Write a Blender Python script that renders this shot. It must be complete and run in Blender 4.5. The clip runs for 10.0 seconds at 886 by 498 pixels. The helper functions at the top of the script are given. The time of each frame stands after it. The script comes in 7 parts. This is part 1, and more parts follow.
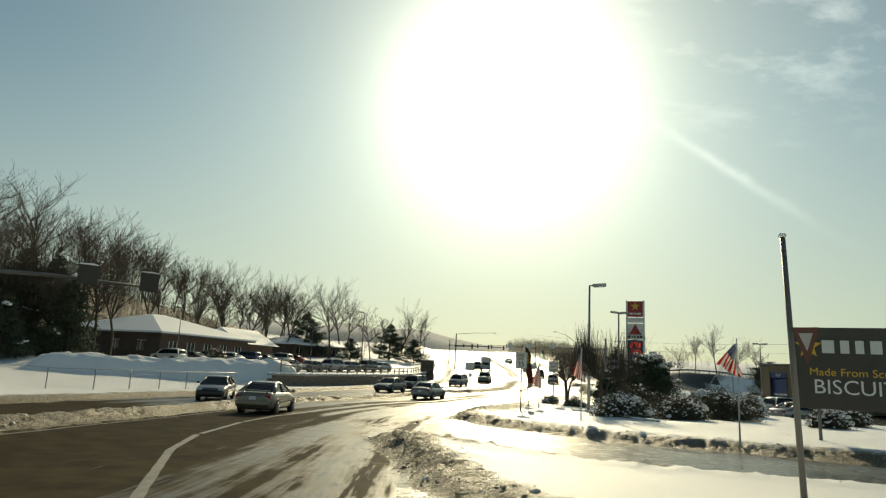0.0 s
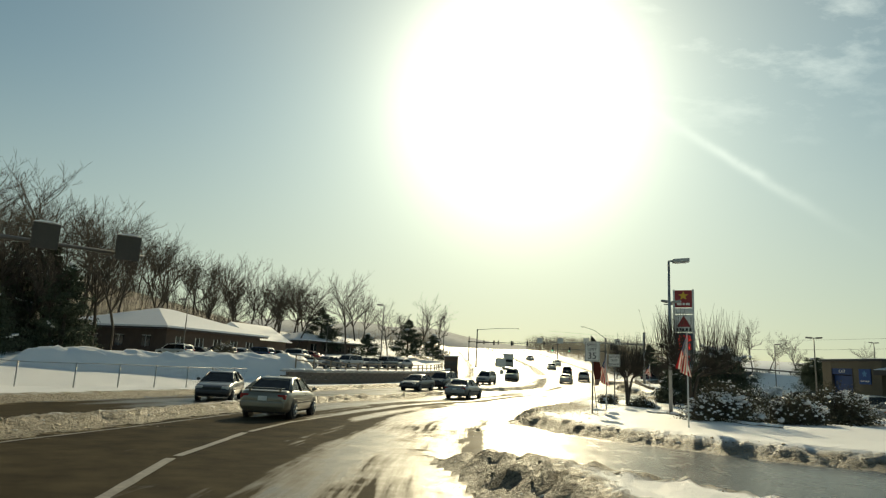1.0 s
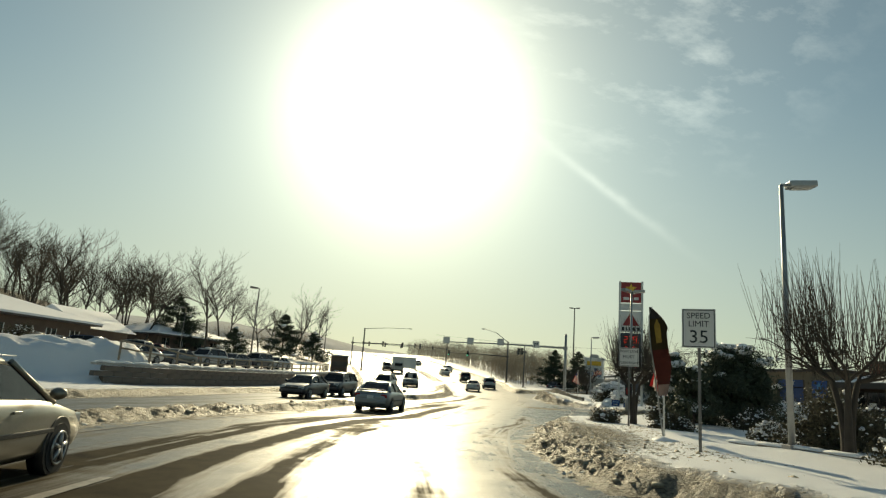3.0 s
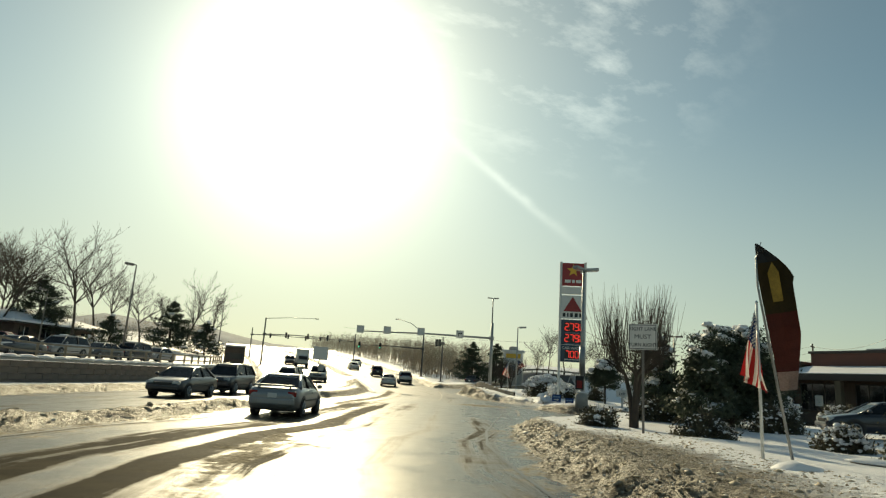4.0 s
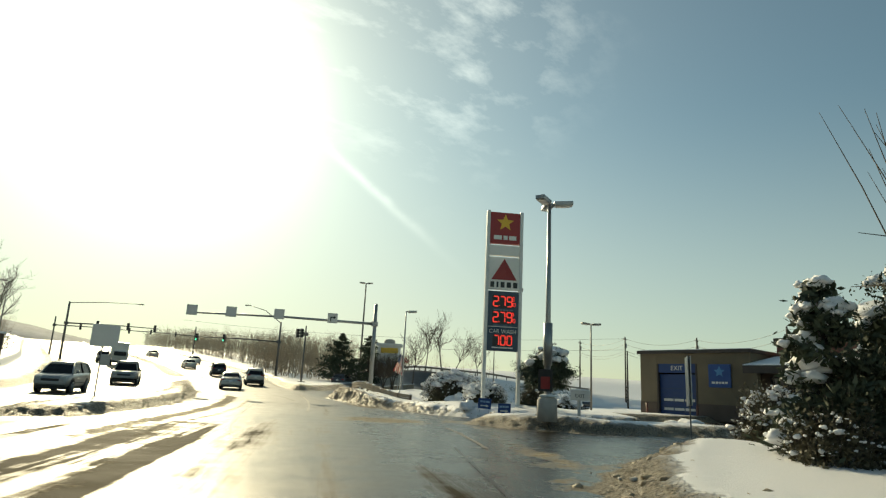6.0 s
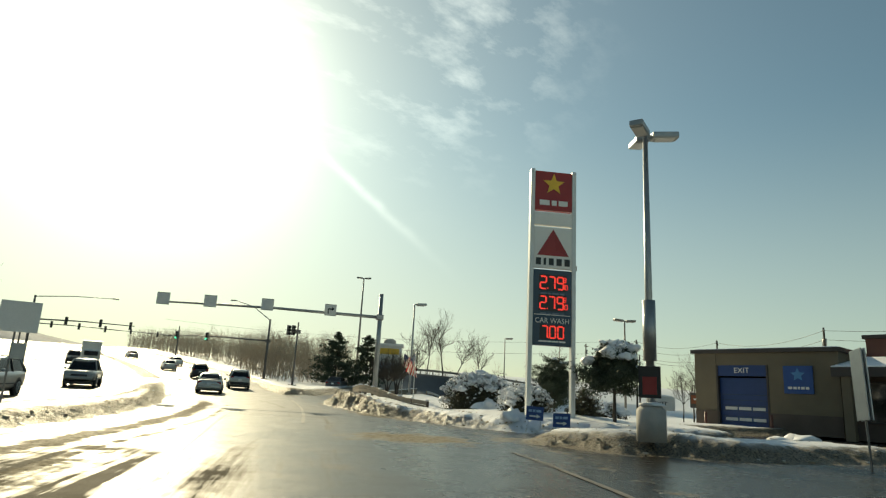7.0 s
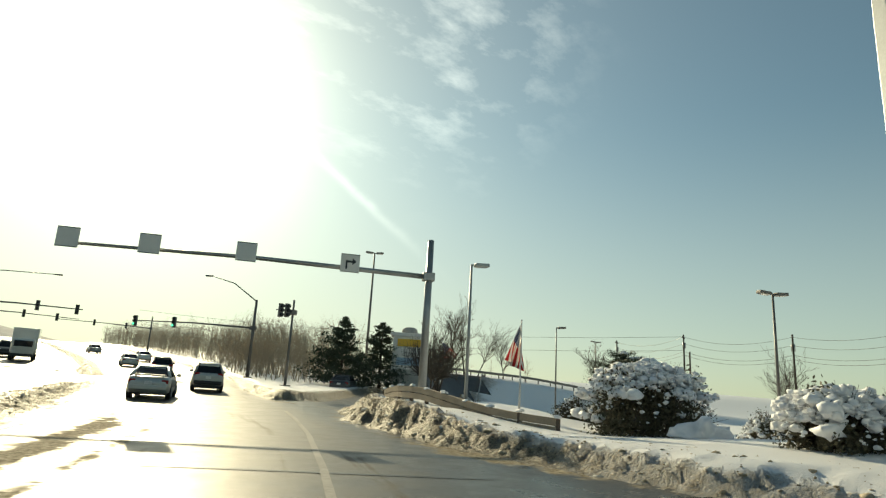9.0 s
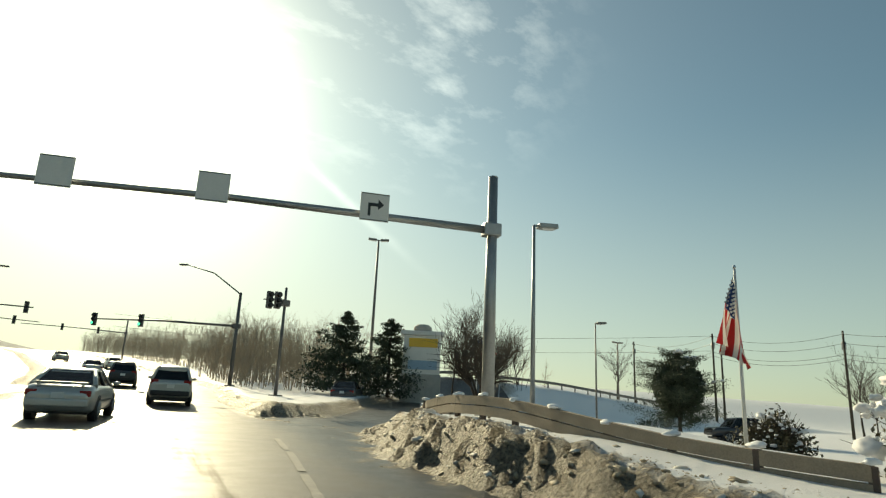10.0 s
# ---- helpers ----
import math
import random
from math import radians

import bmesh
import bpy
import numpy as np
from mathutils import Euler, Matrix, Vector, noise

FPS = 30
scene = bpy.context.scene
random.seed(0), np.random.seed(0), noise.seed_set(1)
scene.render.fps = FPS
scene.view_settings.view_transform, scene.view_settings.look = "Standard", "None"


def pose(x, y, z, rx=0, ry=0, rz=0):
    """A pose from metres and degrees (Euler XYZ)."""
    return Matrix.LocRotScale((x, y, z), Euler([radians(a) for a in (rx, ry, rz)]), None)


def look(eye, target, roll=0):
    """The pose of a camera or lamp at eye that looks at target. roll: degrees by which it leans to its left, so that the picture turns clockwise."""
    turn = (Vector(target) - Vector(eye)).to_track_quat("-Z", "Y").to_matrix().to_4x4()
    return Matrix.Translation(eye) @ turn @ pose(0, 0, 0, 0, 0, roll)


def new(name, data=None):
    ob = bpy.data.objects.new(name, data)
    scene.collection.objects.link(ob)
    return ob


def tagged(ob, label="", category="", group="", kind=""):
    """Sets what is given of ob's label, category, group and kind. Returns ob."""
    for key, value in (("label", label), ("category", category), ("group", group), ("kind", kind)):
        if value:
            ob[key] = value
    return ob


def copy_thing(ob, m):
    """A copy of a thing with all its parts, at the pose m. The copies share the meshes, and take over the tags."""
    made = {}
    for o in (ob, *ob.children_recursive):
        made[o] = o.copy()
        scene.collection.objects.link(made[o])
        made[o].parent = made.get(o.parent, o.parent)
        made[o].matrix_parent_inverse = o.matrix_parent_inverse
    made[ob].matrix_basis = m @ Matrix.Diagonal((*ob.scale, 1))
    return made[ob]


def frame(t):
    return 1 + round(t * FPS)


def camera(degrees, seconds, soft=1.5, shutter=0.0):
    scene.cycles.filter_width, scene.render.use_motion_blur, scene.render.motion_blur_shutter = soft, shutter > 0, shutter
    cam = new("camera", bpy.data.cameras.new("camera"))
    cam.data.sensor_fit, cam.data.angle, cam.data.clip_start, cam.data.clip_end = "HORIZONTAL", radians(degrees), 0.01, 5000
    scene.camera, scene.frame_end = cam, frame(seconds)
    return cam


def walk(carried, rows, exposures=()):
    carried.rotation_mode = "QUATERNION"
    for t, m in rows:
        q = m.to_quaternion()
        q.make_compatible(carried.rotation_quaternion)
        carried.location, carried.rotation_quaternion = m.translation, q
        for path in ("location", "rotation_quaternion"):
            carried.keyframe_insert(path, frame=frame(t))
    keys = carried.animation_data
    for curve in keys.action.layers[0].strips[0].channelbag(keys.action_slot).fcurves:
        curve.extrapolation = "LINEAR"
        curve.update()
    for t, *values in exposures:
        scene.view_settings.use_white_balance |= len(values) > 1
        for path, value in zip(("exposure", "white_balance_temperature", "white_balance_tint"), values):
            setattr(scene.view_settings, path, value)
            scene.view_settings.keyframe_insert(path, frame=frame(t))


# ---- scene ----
cam = camera(70.0, 10.0, soft=1.25)
PATH = [
    (0, (1.825, 13.269, 2.9), (1.709, 15.23, 3.277), 3.0),
    (0.5, (0.727, 16.766, 2.758), (0.565, 18.724, 3.131), 2.8),
    (1, (-0.471, 20.277, 2.551), (-0.623, 22.237, 2.922), 2.9),
    (1.5, (-1.732, 24.14, 2.366), (-1.832, 26.102, 2.739), 3.2),
    (2, (-2.658, 28.199, 2.217), (-2.675, 30.159, 2.617), 3.6),
    (2.5, (-3.387, 32.338, 2.053), (-3.293, 34.295, 2.455), 3.5),
    (2.7, (-3.604, 34.134, 2.002), (-3.457, 36.087, 2.408), 3.9),
    (3.8, (-3.366, 44.304, 1.897), (-2.909, 46.205, 2.319), 3.6),
    (4, (-3.442, 45.936, 1.792), (-2.924, 47.822, 2.211), 3.7),
    (4.5, (-2.74, 50.172, 1.758), (-2.066, 52.008, 2.176), 3.6),
    (5, (-1.461, 54.993, 1.798), (-0.648, 56.769, 2.228), 3.1),
    (6.5, (1.736, 67.589, 1.766), (2.673, 69.299, 2.216), 3.0),
    (7, (3.006, 71.873, 1.73), (3.952, 73.574, 2.189), 3.1),
    (7.5, (4.365, 76.776, 1.736), (5.322, 78.472, 2.193), 3.0),
    (8, (5.686, 81.049, 1.767), (6.648, 82.743, 2.224), 3.3),
    (8.5, (7.064, 85.543, 1.843), (8.026, 87.236, 2.301), 3.5),
    (9, (8.337, 90.268, 1.86), (9.304, 91.956, 2.324), 3.3),
    (9.5, (9.844, 95.229, 1.898), (10.814, 96.912, 2.373), 3.1),
    (10, (11.391, 100.385, 2.023), (12.381, 102.054, 2.508), 2.6),
]
EXPOSURES = [(0.0, -0.33, 7500, -1.0), (2.0, -0.36, 7500, -1.0), (2.7, -0.4, 7500, -1.0), (4.5, -0.18, 7550, -1.0), (6.5, -0.05, 7450, -1.5), (10.0, -0.02, 7450, -1.5)]
walk(cam, [(t, look(eye, target, roll)) for t, eye, target, roll in PATH], exposures=EXPOSURES)

# ---- world, sun ----
SUN_AZ, SUN_EL = 2.4, 24.6
sun_dir = Vector((math.sin(radians(SUN_AZ)) * math.cos(radians(SUN_EL)), math.cos(radians(SUN_AZ)) * math.cos(radians(SUN_EL)), math.sin(radians(SUN_EL))))
world = bpy.data.worlds.new("winter_sky")
scene.world = world
world.use_nodes = True
wt = world.node_tree
wt.nodes.clear()
w_out = wt.nodes.new("ShaderNodeOutputWorld")
w_bg = wt.nodes.new("ShaderNodeBackground")
w_sky = wt.nodes.new("ShaderNodeTexSky")
w_sky.sky_type = "NISHITA"
w_sky.sun_disc = False
w_sky.sun_elevation = radians(SUN_EL)
w_sky.sun_rotation = radians(SUN_AZ)
w_sky.air_density = 1.0
w_sky.dust_density = 0.6
w_sky.ozone_density = 0.8
w_bg.inputs["Strength"].default_value = 0.1
# bright aureole that thin winter haze spreads round the sun
w_tc = wt.nodes.new("ShaderNodeTexCoord")
w_dot = wt.nodes.new("ShaderNodeVectorMath")
w_dot.operation = "DOT_PRODUCT"
w_dot.inputs[1].default_value = sun_dir
wt.links.new(w_tc.outputs["Generated"], w_dot.inputs[0])
w_ac = wt.nodes.new("ShaderNodeMath")
w_ac.operation = "ARCCOSINE"
wt.links.new(w_dot.outputs["Value"], w_ac.inputs[0])


def falloff(width, power, gain):
    a = wt.nodes.new("ShaderNodeMath")
    a.operation = "DIVIDE"
    wt.links.new(w_ac.outputs[0], a.inputs[0])
    a.inputs[1].default_value = radians(width)
    b = wt.nodes.new("ShaderNodeMath")
    b.operation = "POWER"
    wt.links.new(a.outputs[0], b.inputs[0])
    b.inputs[1].default_value = power
    c = wt.nodes.new("ShaderNodeMath")
    c.operation = "MULTIPLY"
    wt.links.new(b.outputs[0], c.inputs[0])
    c.inputs[1].default_value = -1.0
    d = wt.nodes.new("ShaderNodeMath")
    d.operation = "EXPONENT"
    wt.links.new(c.outputs[0], d.inputs[0])
    e = wt.nodes.new("ShaderNodeMath")
    e.operation = "MULTIPLY"
    wt.links.new(d.outputs[0], e.inputs[0])
    e.inputs[1].default_value = gain
    return e.outputs[0]


w_sum = wt.nodes.new("ShaderNodeMath")
w_sum.operation = "ADD"
wt.links.new(falloff(7.4, 1.9, 22.0), w_sum.inputs[0])
wt.links.new(falloff(14.0, 1.0, 7.0), w_sum.inputs[1])
w_glow = wt.nodes.new("ShaderNodeVectorMath")
w_glow.operation = "SCALE"
w_glow.inputs[0].default_value = (1.06, 0.98, 0.9)
wt.links.new(w_sum.outputs[0], w_glow.inputs["Scale"])
w_add = wt.nodes.new("ShaderNodeVectorMath")
w_add.operation = "ADD"
# pale haze low over the horizon
w_sep = wt.nodes.new("ShaderNodeSeparateXYZ")
wt.links.new(w_tc.outputs["Generated"], w_sep.inputs[0])
w_low = wt.nodes.new("ShaderNodeMapRange")
w_low.inputs["From Min"].default_value = 0.0
w_low.inputs["From Max"].default_value = 0.44
w_low.inputs["To Min"].default_value = 0.93
w_low.inputs["To Max"].default_value = 0.05
w_low.interpolation_type = "SMOOTHSTEP"
wt.links.new(w_sep.outputs["Z"], w_low.inputs["Value"])
w_mix = wt.nodes.new("ShaderNodeMix")
w_mix.data_type = "RGBA"
w_mix.inputs[7].default_value = (5.95, 6.15, 5.75, 1.0)
w_thin = wt.nodes.new("ShaderNodeMath")
w_thin.operation = "ADD"
w_thin.inputs[1].default_value = 0.42
wt.links.new(falloff(44.0, 1.5, 0.58), w_thin.inputs[0])
w_haze = wt.nodes.new("ShaderNodeMath")
w_haze.operation = "MULTIPLY"
wt.links.new(w_low.outputs["Result"], w_haze.inputs[0])
wt.links.new(w_thin.outputs[0], w_haze.inputs[1])
wt.links.new(w_haze.outputs[0], w_mix.inputs["Factor"])
w_tone = wt.nodes.new("ShaderNodeVectorMath")
w_tone.operation = "MULTIPLY"
w_tone.inputs[1].default_value = (0.72, 0.92, 0.92)
wt.links.new(w_sky.outputs["Color"], w_tone.inputs[0])
wt.links.new(w_tone.outputs["Vector"], w_mix.inputs[6])
wt.links.new(w_mix.outputs[2], w_add.inputs[0])
wt.links.new(w_glow.outputs["Vector"], w_add.inputs[1])
# one contrail, and thin streaks painted into the sky for windscreen reflections
def w_math(op, a, b=0.0):
    n = wt.nodes.new("ShaderNodeMath")
    n.operation = op
    for k, v in enumerate((a, b)):
        if isinstance(v, (int, float)):
            n.inputs[k].default_value = v
        else:
            wt.links.new(v, n.inputs[k])
    return n.outputs[0]


def w_along(direction):
    n = wt.nodes.new("ShaderNodeVectorMath")
    n.operation = "DOT_PRODUCT"
    n.inputs[1].default_value = direction
    wt.links.new(w_tc.outputs["Generated"], n.inputs[0])
    return n.outputs["Value"]


def w_hump(value, centre, width):
    d = w_math("DIVIDE", w_math("SUBTRACT", value, centre), width)
    return w_math("EXPONENT", w_math("MULTIPLY", w_math("MULTIPLY", d, d), -1.0))


def sky_dir(az, el):
    return Vector((math.sin(radians(az)) * math.cos(radians(el)), math.cos(radians(az)) * math.cos(radians(el)), math.sin(radians(el))))


trail_a, trail_b = sky_dir(16.0, 21.6), sky_dir(26.5, 13.8)
trail_n = trail_a.cross(trail_b).normalized()
w_wob = wt.nodes.new("ShaderNodeTexNoise")
w_wob.inputs["Scale"].default_value = 22.0
w_wob.inputs["Detail"].default_value = 5
wt.links.new(w_tc.outputs["Generated"], w_wob.inputs["Vector"])
trail_off = w_math("ADD", w_along(trail_n), w_math("MULTIPLY", w_math("SUBTRACT", w_wob.outputs["Fac"], 0.5), 0.012))
trail_mid = (trail_a + trail_b).normalized()
trail_t = (trail_b - trail_a).normalized()
trail = w_math("MULTIPLY", w_hump(trail_off, 0.0, 0.007), w_hump(w_along(trail_t), float(trail_mid.dot(trail_t)), 0.1))
trail = w_math("MULTIPLY", trail, w_math("MULTIPLY", w_wob.outputs["Fac"], 1.7))
w_cm = wt.nodes.new("ShaderNodeMapping")
w_cm.inputs["Rotation"].default_value = (0.3, 0.5, 0.7)
w_cm.inputs["Scale"].default_value = (4.0, 20.0, 20.0)
wt.links.new(w_tc.outputs["Generated"], w_cm.inputs["Vector"])
w_cn = wt.nodes.new("ShaderNodeTexNoise")
w_cn.inputs["Scale"].default_value = 1.0
w_cn.inputs["Detail"].default_value = 7
w_cn.inputs["Roughness"].default_value = 0.62
wt.links.new(w_cm.outputs["Vector"], w_cn.inputs["Vector"])
w_cr = wt.nodes.new("ShaderNodeMapRange")
w_cr.inputs["From Min"].default_value = 0.5
w_cr.inputs["From Max"].default_value = 0.75
wt.links.new(w_cn.outputs["Fac"], w_cr.inputs["Value"])
glass_streaks = w_math("MULTIPLY", w_cr.outputs["Result"], w_hump(w_along(sky_dir(26, 33)), 1.0, 0.025))
veil = w_math("ADD", w_math("MULTIPLY", trail, 2.6), w_math("MULTIPLY", glass_streaks, 4.0))
w_veil = wt.nodes.new("ShaderNodeVectorMath")
w_veil.operation = "SCALE"
w_veil.inputs[0].default_value = (1.0, 1.0, 0.98)
wt.links.new(veil, w_veil.inputs["Scale"])
w_add2 = wt.nodes.new("ShaderNodeVectorMath")
w_add2.operation = "ADD"
wt.links.new(w_add.outputs["Vector"], w_add2.inputs[0])
wt.links.new(w_veil.outputs["Vector"], w_add2.inputs[1])
wt.links.new(w_add2.outputs["Vector"], w_bg.inputs["Color"])
wt.links.new(w_bg.outputs["Background"], w_out.inputs["Surface"])

sun_data = bpy.data.lights.new("sun", "SUN")
sun_data.energy = 4.8
sun_data.angle = radians(0.6)
sun_data.color = (1.0, 0.86, 0.64)
sun = new("sun", sun_data)
sun.matrix_world = look(sun_dir * 300, (0, 0, 0))


# ---- materials ----
def material(name, base, rough=0.6, metal=0.0, vary=0.12, scale=3.0, fine=40.0, bump=0.0, bump_scale=30.0, coat=0.0, spec=0.5):
    m = bpy.data.materials.new(name)
    m.use_nodes = True
    nt = m.node_tree
    b = nt.nodes["Principled BSDF"]
    b.inputs["Roughness"].default_value = rough
    b.inputs["Metallic"].default_value = metal
    b.inputs["Coat Weight"].default_value = coat
    b.inputs["Coat Roughness"].default_value = 0.08
    b.inputs["Specular IOR Level"].default_value = spec
    tc = nt.nodes.new("ShaderNodeTexCoord")
    n1 = nt.nodes.new("ShaderNodeTexNoise")
    n1.inputs["Scale"].default_value = scale
    n1.inputs["Detail"].default_value = 4
    n2 = nt.nodes.new("ShaderNodeTexNoise")
    n2.inputs["Scale"].default_value = fine
    n2.inputs["Detail"].default_value = 3
    nt.links.new(tc.outputs["Object"], n1.inputs["Vector"])
    nt.links.new(tc.outputs["Object"], n2.inputs["Vector"])
    add = nt.nodes.new("ShaderNodeMath")
    add.operation = "ADD"
    nt.links.new(n1.outputs["Fac"], add.inputs[0])
    nt.links.new(n2.outputs["Fac"], add.inputs[1])
    mr = nt.nodes.new("ShaderNodeMapRange")
    mr.inputs["From Min"].default_value = 0.6
    mr.inputs["From Max"].default_value = 1.4
    mr.inputs["To Min"].default_value = 1.0 - vary
    mr.inputs["To Max"].default_value = 1.0 + vary
    nt.links.new(add.outputs[0], mr.inputs["Value"])
    sc = nt.nodes.new("ShaderNodeVectorMath")
    sc.operation = "SCALE"
    sc.inputs[0].default_value = base
    nt.links.new(mr.outputs["Result"], sc.inputs["Scale"])
    nt.links.new(sc.outputs["Vector"], b.inputs["Base Color"])
    if bump:
        bp = nt.nodes.new("ShaderNodeBump")
        bp.inputs["Strength"].default_value = bump
        bp.inputs["Distance"].default_value = 0.02
        n3 = nt.nodes.new("ShaderNodeTexNoise")
        n3.inputs["Scale"].default_value = bump_scale
        n3.inputs["Detail"].default_value = 5
        nt.links.new(tc.outputs["Object"], n3.inputs["Vector"])
        nt.links.new(n3.outputs["Fac"], bp.inputs["Height"])
        nt.links.new(bp.outputs["Normal"], b.inputs["Normal"])
    return m


def link(nt, a, b):
    nt.links.new(a, b)


def noise_node(nt, vec, scale, detail=4, rough=0.55):
    n = nt.nodes.new("ShaderNodeTexNoise")
    n.inputs["Scale"].default_value = scale
    n.inputs["Detail"].default_value = detail
    n.inputs["Roughness"].default_value = rough
    link(nt, vec, n.inputs["Vector"])
    return n.outputs["Fac"]


def ramp_node(nt, value, lo, hi, a=0.0, b=1.0):
    r = nt.nodes.new("ShaderNodeMapRange")
    r.inputs["From Min"].default_value = lo
    r.inputs["From Max"].default_value = hi
    r.inputs["To Min"].default_value = a
    r.inputs["To Max"].default_value = b
    link(nt, value, r.inputs["Value"])
    return r.outputs["Result"]


def mix_node(nt, fac, a, b):
    m = nt.nodes.new("ShaderNodeMix")
    m.data_type = "RGBA"
    link(nt, fac, m.inputs["Factor"])
    for sock, v in ((m.inputs[6], a), (m.inputs[7], b)):
        if isinstance(v, tuple):
            sock.default_value = (*v, 1.0)
        else:
            link(nt, v, sock)
    return m.outputs[2]


def math_node(nt, op, a, b):
    m = nt.nodes.new("ShaderNodeMath")
    m.operation = op
    for sock, v in ((m.inputs[0], a), (m.inputs[1], b)):
        if isinstance(v, (int, float)):
            sock.default_value = v
        else:
            link(nt, v, sock)
    return m.outputs[0]


def snow_material():
    m = bpy.data.materials.new("snow_ground")
    m.use_nodes = True
    nt = m.node_tree
    b = nt.nodes["Principled BSDF"]
    tc = nt.nodes.new("ShaderNodeTexCoord").outputs["Object"]
    at = nt.nodes.new("ShaderNodeAttribute")
    at.attribute_name = "grit"
    n = noise_node(nt, tc, 2.2, 6, 0.65)
    f = noise_node(nt, tc, 14.0, 4, 0.6)
    d = math_node(nt, "ADD", at.outputs["Fac"], math_node(nt, "MULTIPLY", math_node(nt, "SUBTRACT", n, 0.5), 1.1))
    d = math_node(nt, "ADD", d, math_node(nt, "MULTIPLY", math_node(nt, "SUBTRACT", f, 0.5), 0.5))
    k = ramp_node(nt, d, 0.36, 0.95)
    clean = mix_node(nt, f, (0.78, 0.79, 0.81), (0.86, 0.86, 0.86))
    dirty = mix_node(nt, ramp_node(nt, f, 0.35, 0.65), (0.1, 0.08, 0.052), (0.52, 0.44, 0.32))
    link(nt, mix_node(nt, k, clean, dirty), b.inputs["Base Color"])
    b.inputs["Roughness"].default_value = 0.55
    b.inputs["Specular IOR Level"].default_value = 0.35
    bp = nt.nodes.new("ShaderNodeBump")
    bp.inputs["Strength"].default_value = 1.0
    bp.inputs["Distance"].default_value = 0.24
    crumbs = math_node(nt, "ADD", noise_node(nt, tc, 7.0, 8, 0.7), math_node(nt, "MULTIPLY", noise_node(nt, tc, 22.0, 5, 0.75), 0.8))
    link(nt, math_node(nt, "MULTIPLY", crumbs, math_node(nt, "ADD", math_node(nt, "MULTIPLY", k, 1.1), 0.12)), bp.inputs["Height"])
    link(nt, bp.outputs["Normal"], b.inputs["Normal"])
    return m


def road_material():
    m = bpy.data.materials.new("wet_asphalt")
    m.use_nodes = True
    nt = m.node_tree
    b = nt.nodes["Principled BSDF"]
    tc = nt.nodes.new("ShaderNodeTexCoord").outputs["Object"]
    slush = nt.nodes.new("ShaderNodeAttribute")
    slush.attribute_name = "slush"
    lane = nt.nodes.new("ShaderNodeAttribute")
    lane.attribute_name = "across"
    # streaks that run with the traffic: bare wet wheel tracks between tan salted strips
    sep = nt.nodes.new("ShaderNodeSeparateXYZ")
    link(nt, tc, sep.inputs["Vector"])
    com = nt.nodes.new("ShaderNodeCombineXYZ")
    link(nt, lane.outputs["Fac"], com.inputs["X"])
    link(nt, math_node(nt, "MULTIPLY", sep.outputs["Y"], 0.045), com.inputs["Y"])
    streak = noise_node(nt, com.outputs["Vector"], 1.5, 6, 0.62)
    thin = noise_node(nt, com.outputs["Vector"], 7.0, 3, 0.6)
    track = math_node(nt, "SINE", math_node(nt, "MULTIPLY", lane.outputs["Fac"], 3.4), 0.0)
    big = noise_node(nt, tc, 0.16, 5, 0.6)
    mid = noise_node(nt, tc, 1.3, 5, 0.6)
    fine = noise_node(nt, tc, 60.0, 2, 0.5)
    tar = mix_node(nt, ramp_node(nt, fine, 0.3, 0.7), (0.016, 0.015, 0.013), (0.042, 0.04, 0.034))
    salt = mix_node(nt, ramp_node(nt, mid, 0.3, 0.75), (0.035, 0.029, 0.02), (0.09, 0.075, 0.05))
    w = math_node(nt, "ADD", streak, math_node(nt, "MULTIPLY", track, 0.09))
    w = math_node(nt, "ADD", w, math_node(nt, "MULTIPLY", math_node(nt, "SUBTRACT", thin, 0.5), 0.38))
    w = math_node(nt, "ADD", w, math_node(nt, "MULTIPLY", math_node(nt, "SUBTRACT", big, 0.5), 0.4))
    w = math_node(nt, "ADD", w, math_node(nt, "MULTIPLY", math_node(nt, "SUBTRACT", mid, 0.5), 0.25))
    strip = nt.nodes.new("ShaderNodeAttribute")
    strip.attribute_name = "bare"
    w = math_node(nt, "ADD", w, math_node(nt, "MULTIPLY", strip.outputs["Fac"], 0.5))
    dry = ramp_node(nt, w, 0.38, 0.62)
    col = mix_node(nt, dry, tar, salt)
    s = math_node(nt, "ADD", slush.outputs["Fac"], math_node(nt, "MULTIPLY", math_node(nt, "SUBTRACT", mid, 0.5), 1.3))
    s = math_node(nt, "ADD", s, math_node(nt, "MULTIPLY", math_node(nt, "SUBTRACT", noise_node(nt, tc, 7.0, 4, 0.6), 0.5), 0.5))
    k = ramp_node(nt, s, 0.45, 0.7)
    mush = mix_node(nt, ramp_node(nt, noise_node(nt, tc, 9.0, 4, 0.6), 0.35, 0.65), (0.13, 0.1, 0.06), (0.46, 0.4, 0.3))
    link(nt, mix_node(nt, k, col, mush), b.inputs["Base Color"])
    rough = math_node(nt, "ADD", ramp_node(nt, mid, 0.3, 0.7, 0.31, 0.44), math_node(nt, "MULTIPLY", dry, 0.24))
    rough = math_node(nt, "ADD", rough, math_node(nt, "MULTIPLY", k, 0.2))
    rough = math_node(nt, "ADD", rough, ramp_node(nt, sep.outputs["Y"], 90.0, 106.0, 0.0, 0.12))
    rough = math_node(nt, "ADD", rough, ramp_node(nt, lane.outputs["Fac"], 8.2, 9.8, 0.0, -0.13))
    link(nt, rough, b.inputs["Roughness"])
    link(nt, math_node(nt, "SUBTRACT", 0.4, math_node(nt, "MULTIPLY", math_node(nt, "MAXIMUM", dry, k), 0.395)), b.inputs["Specular IOR Level"])
    bp = nt.nodes.new("ShaderNodeBump")
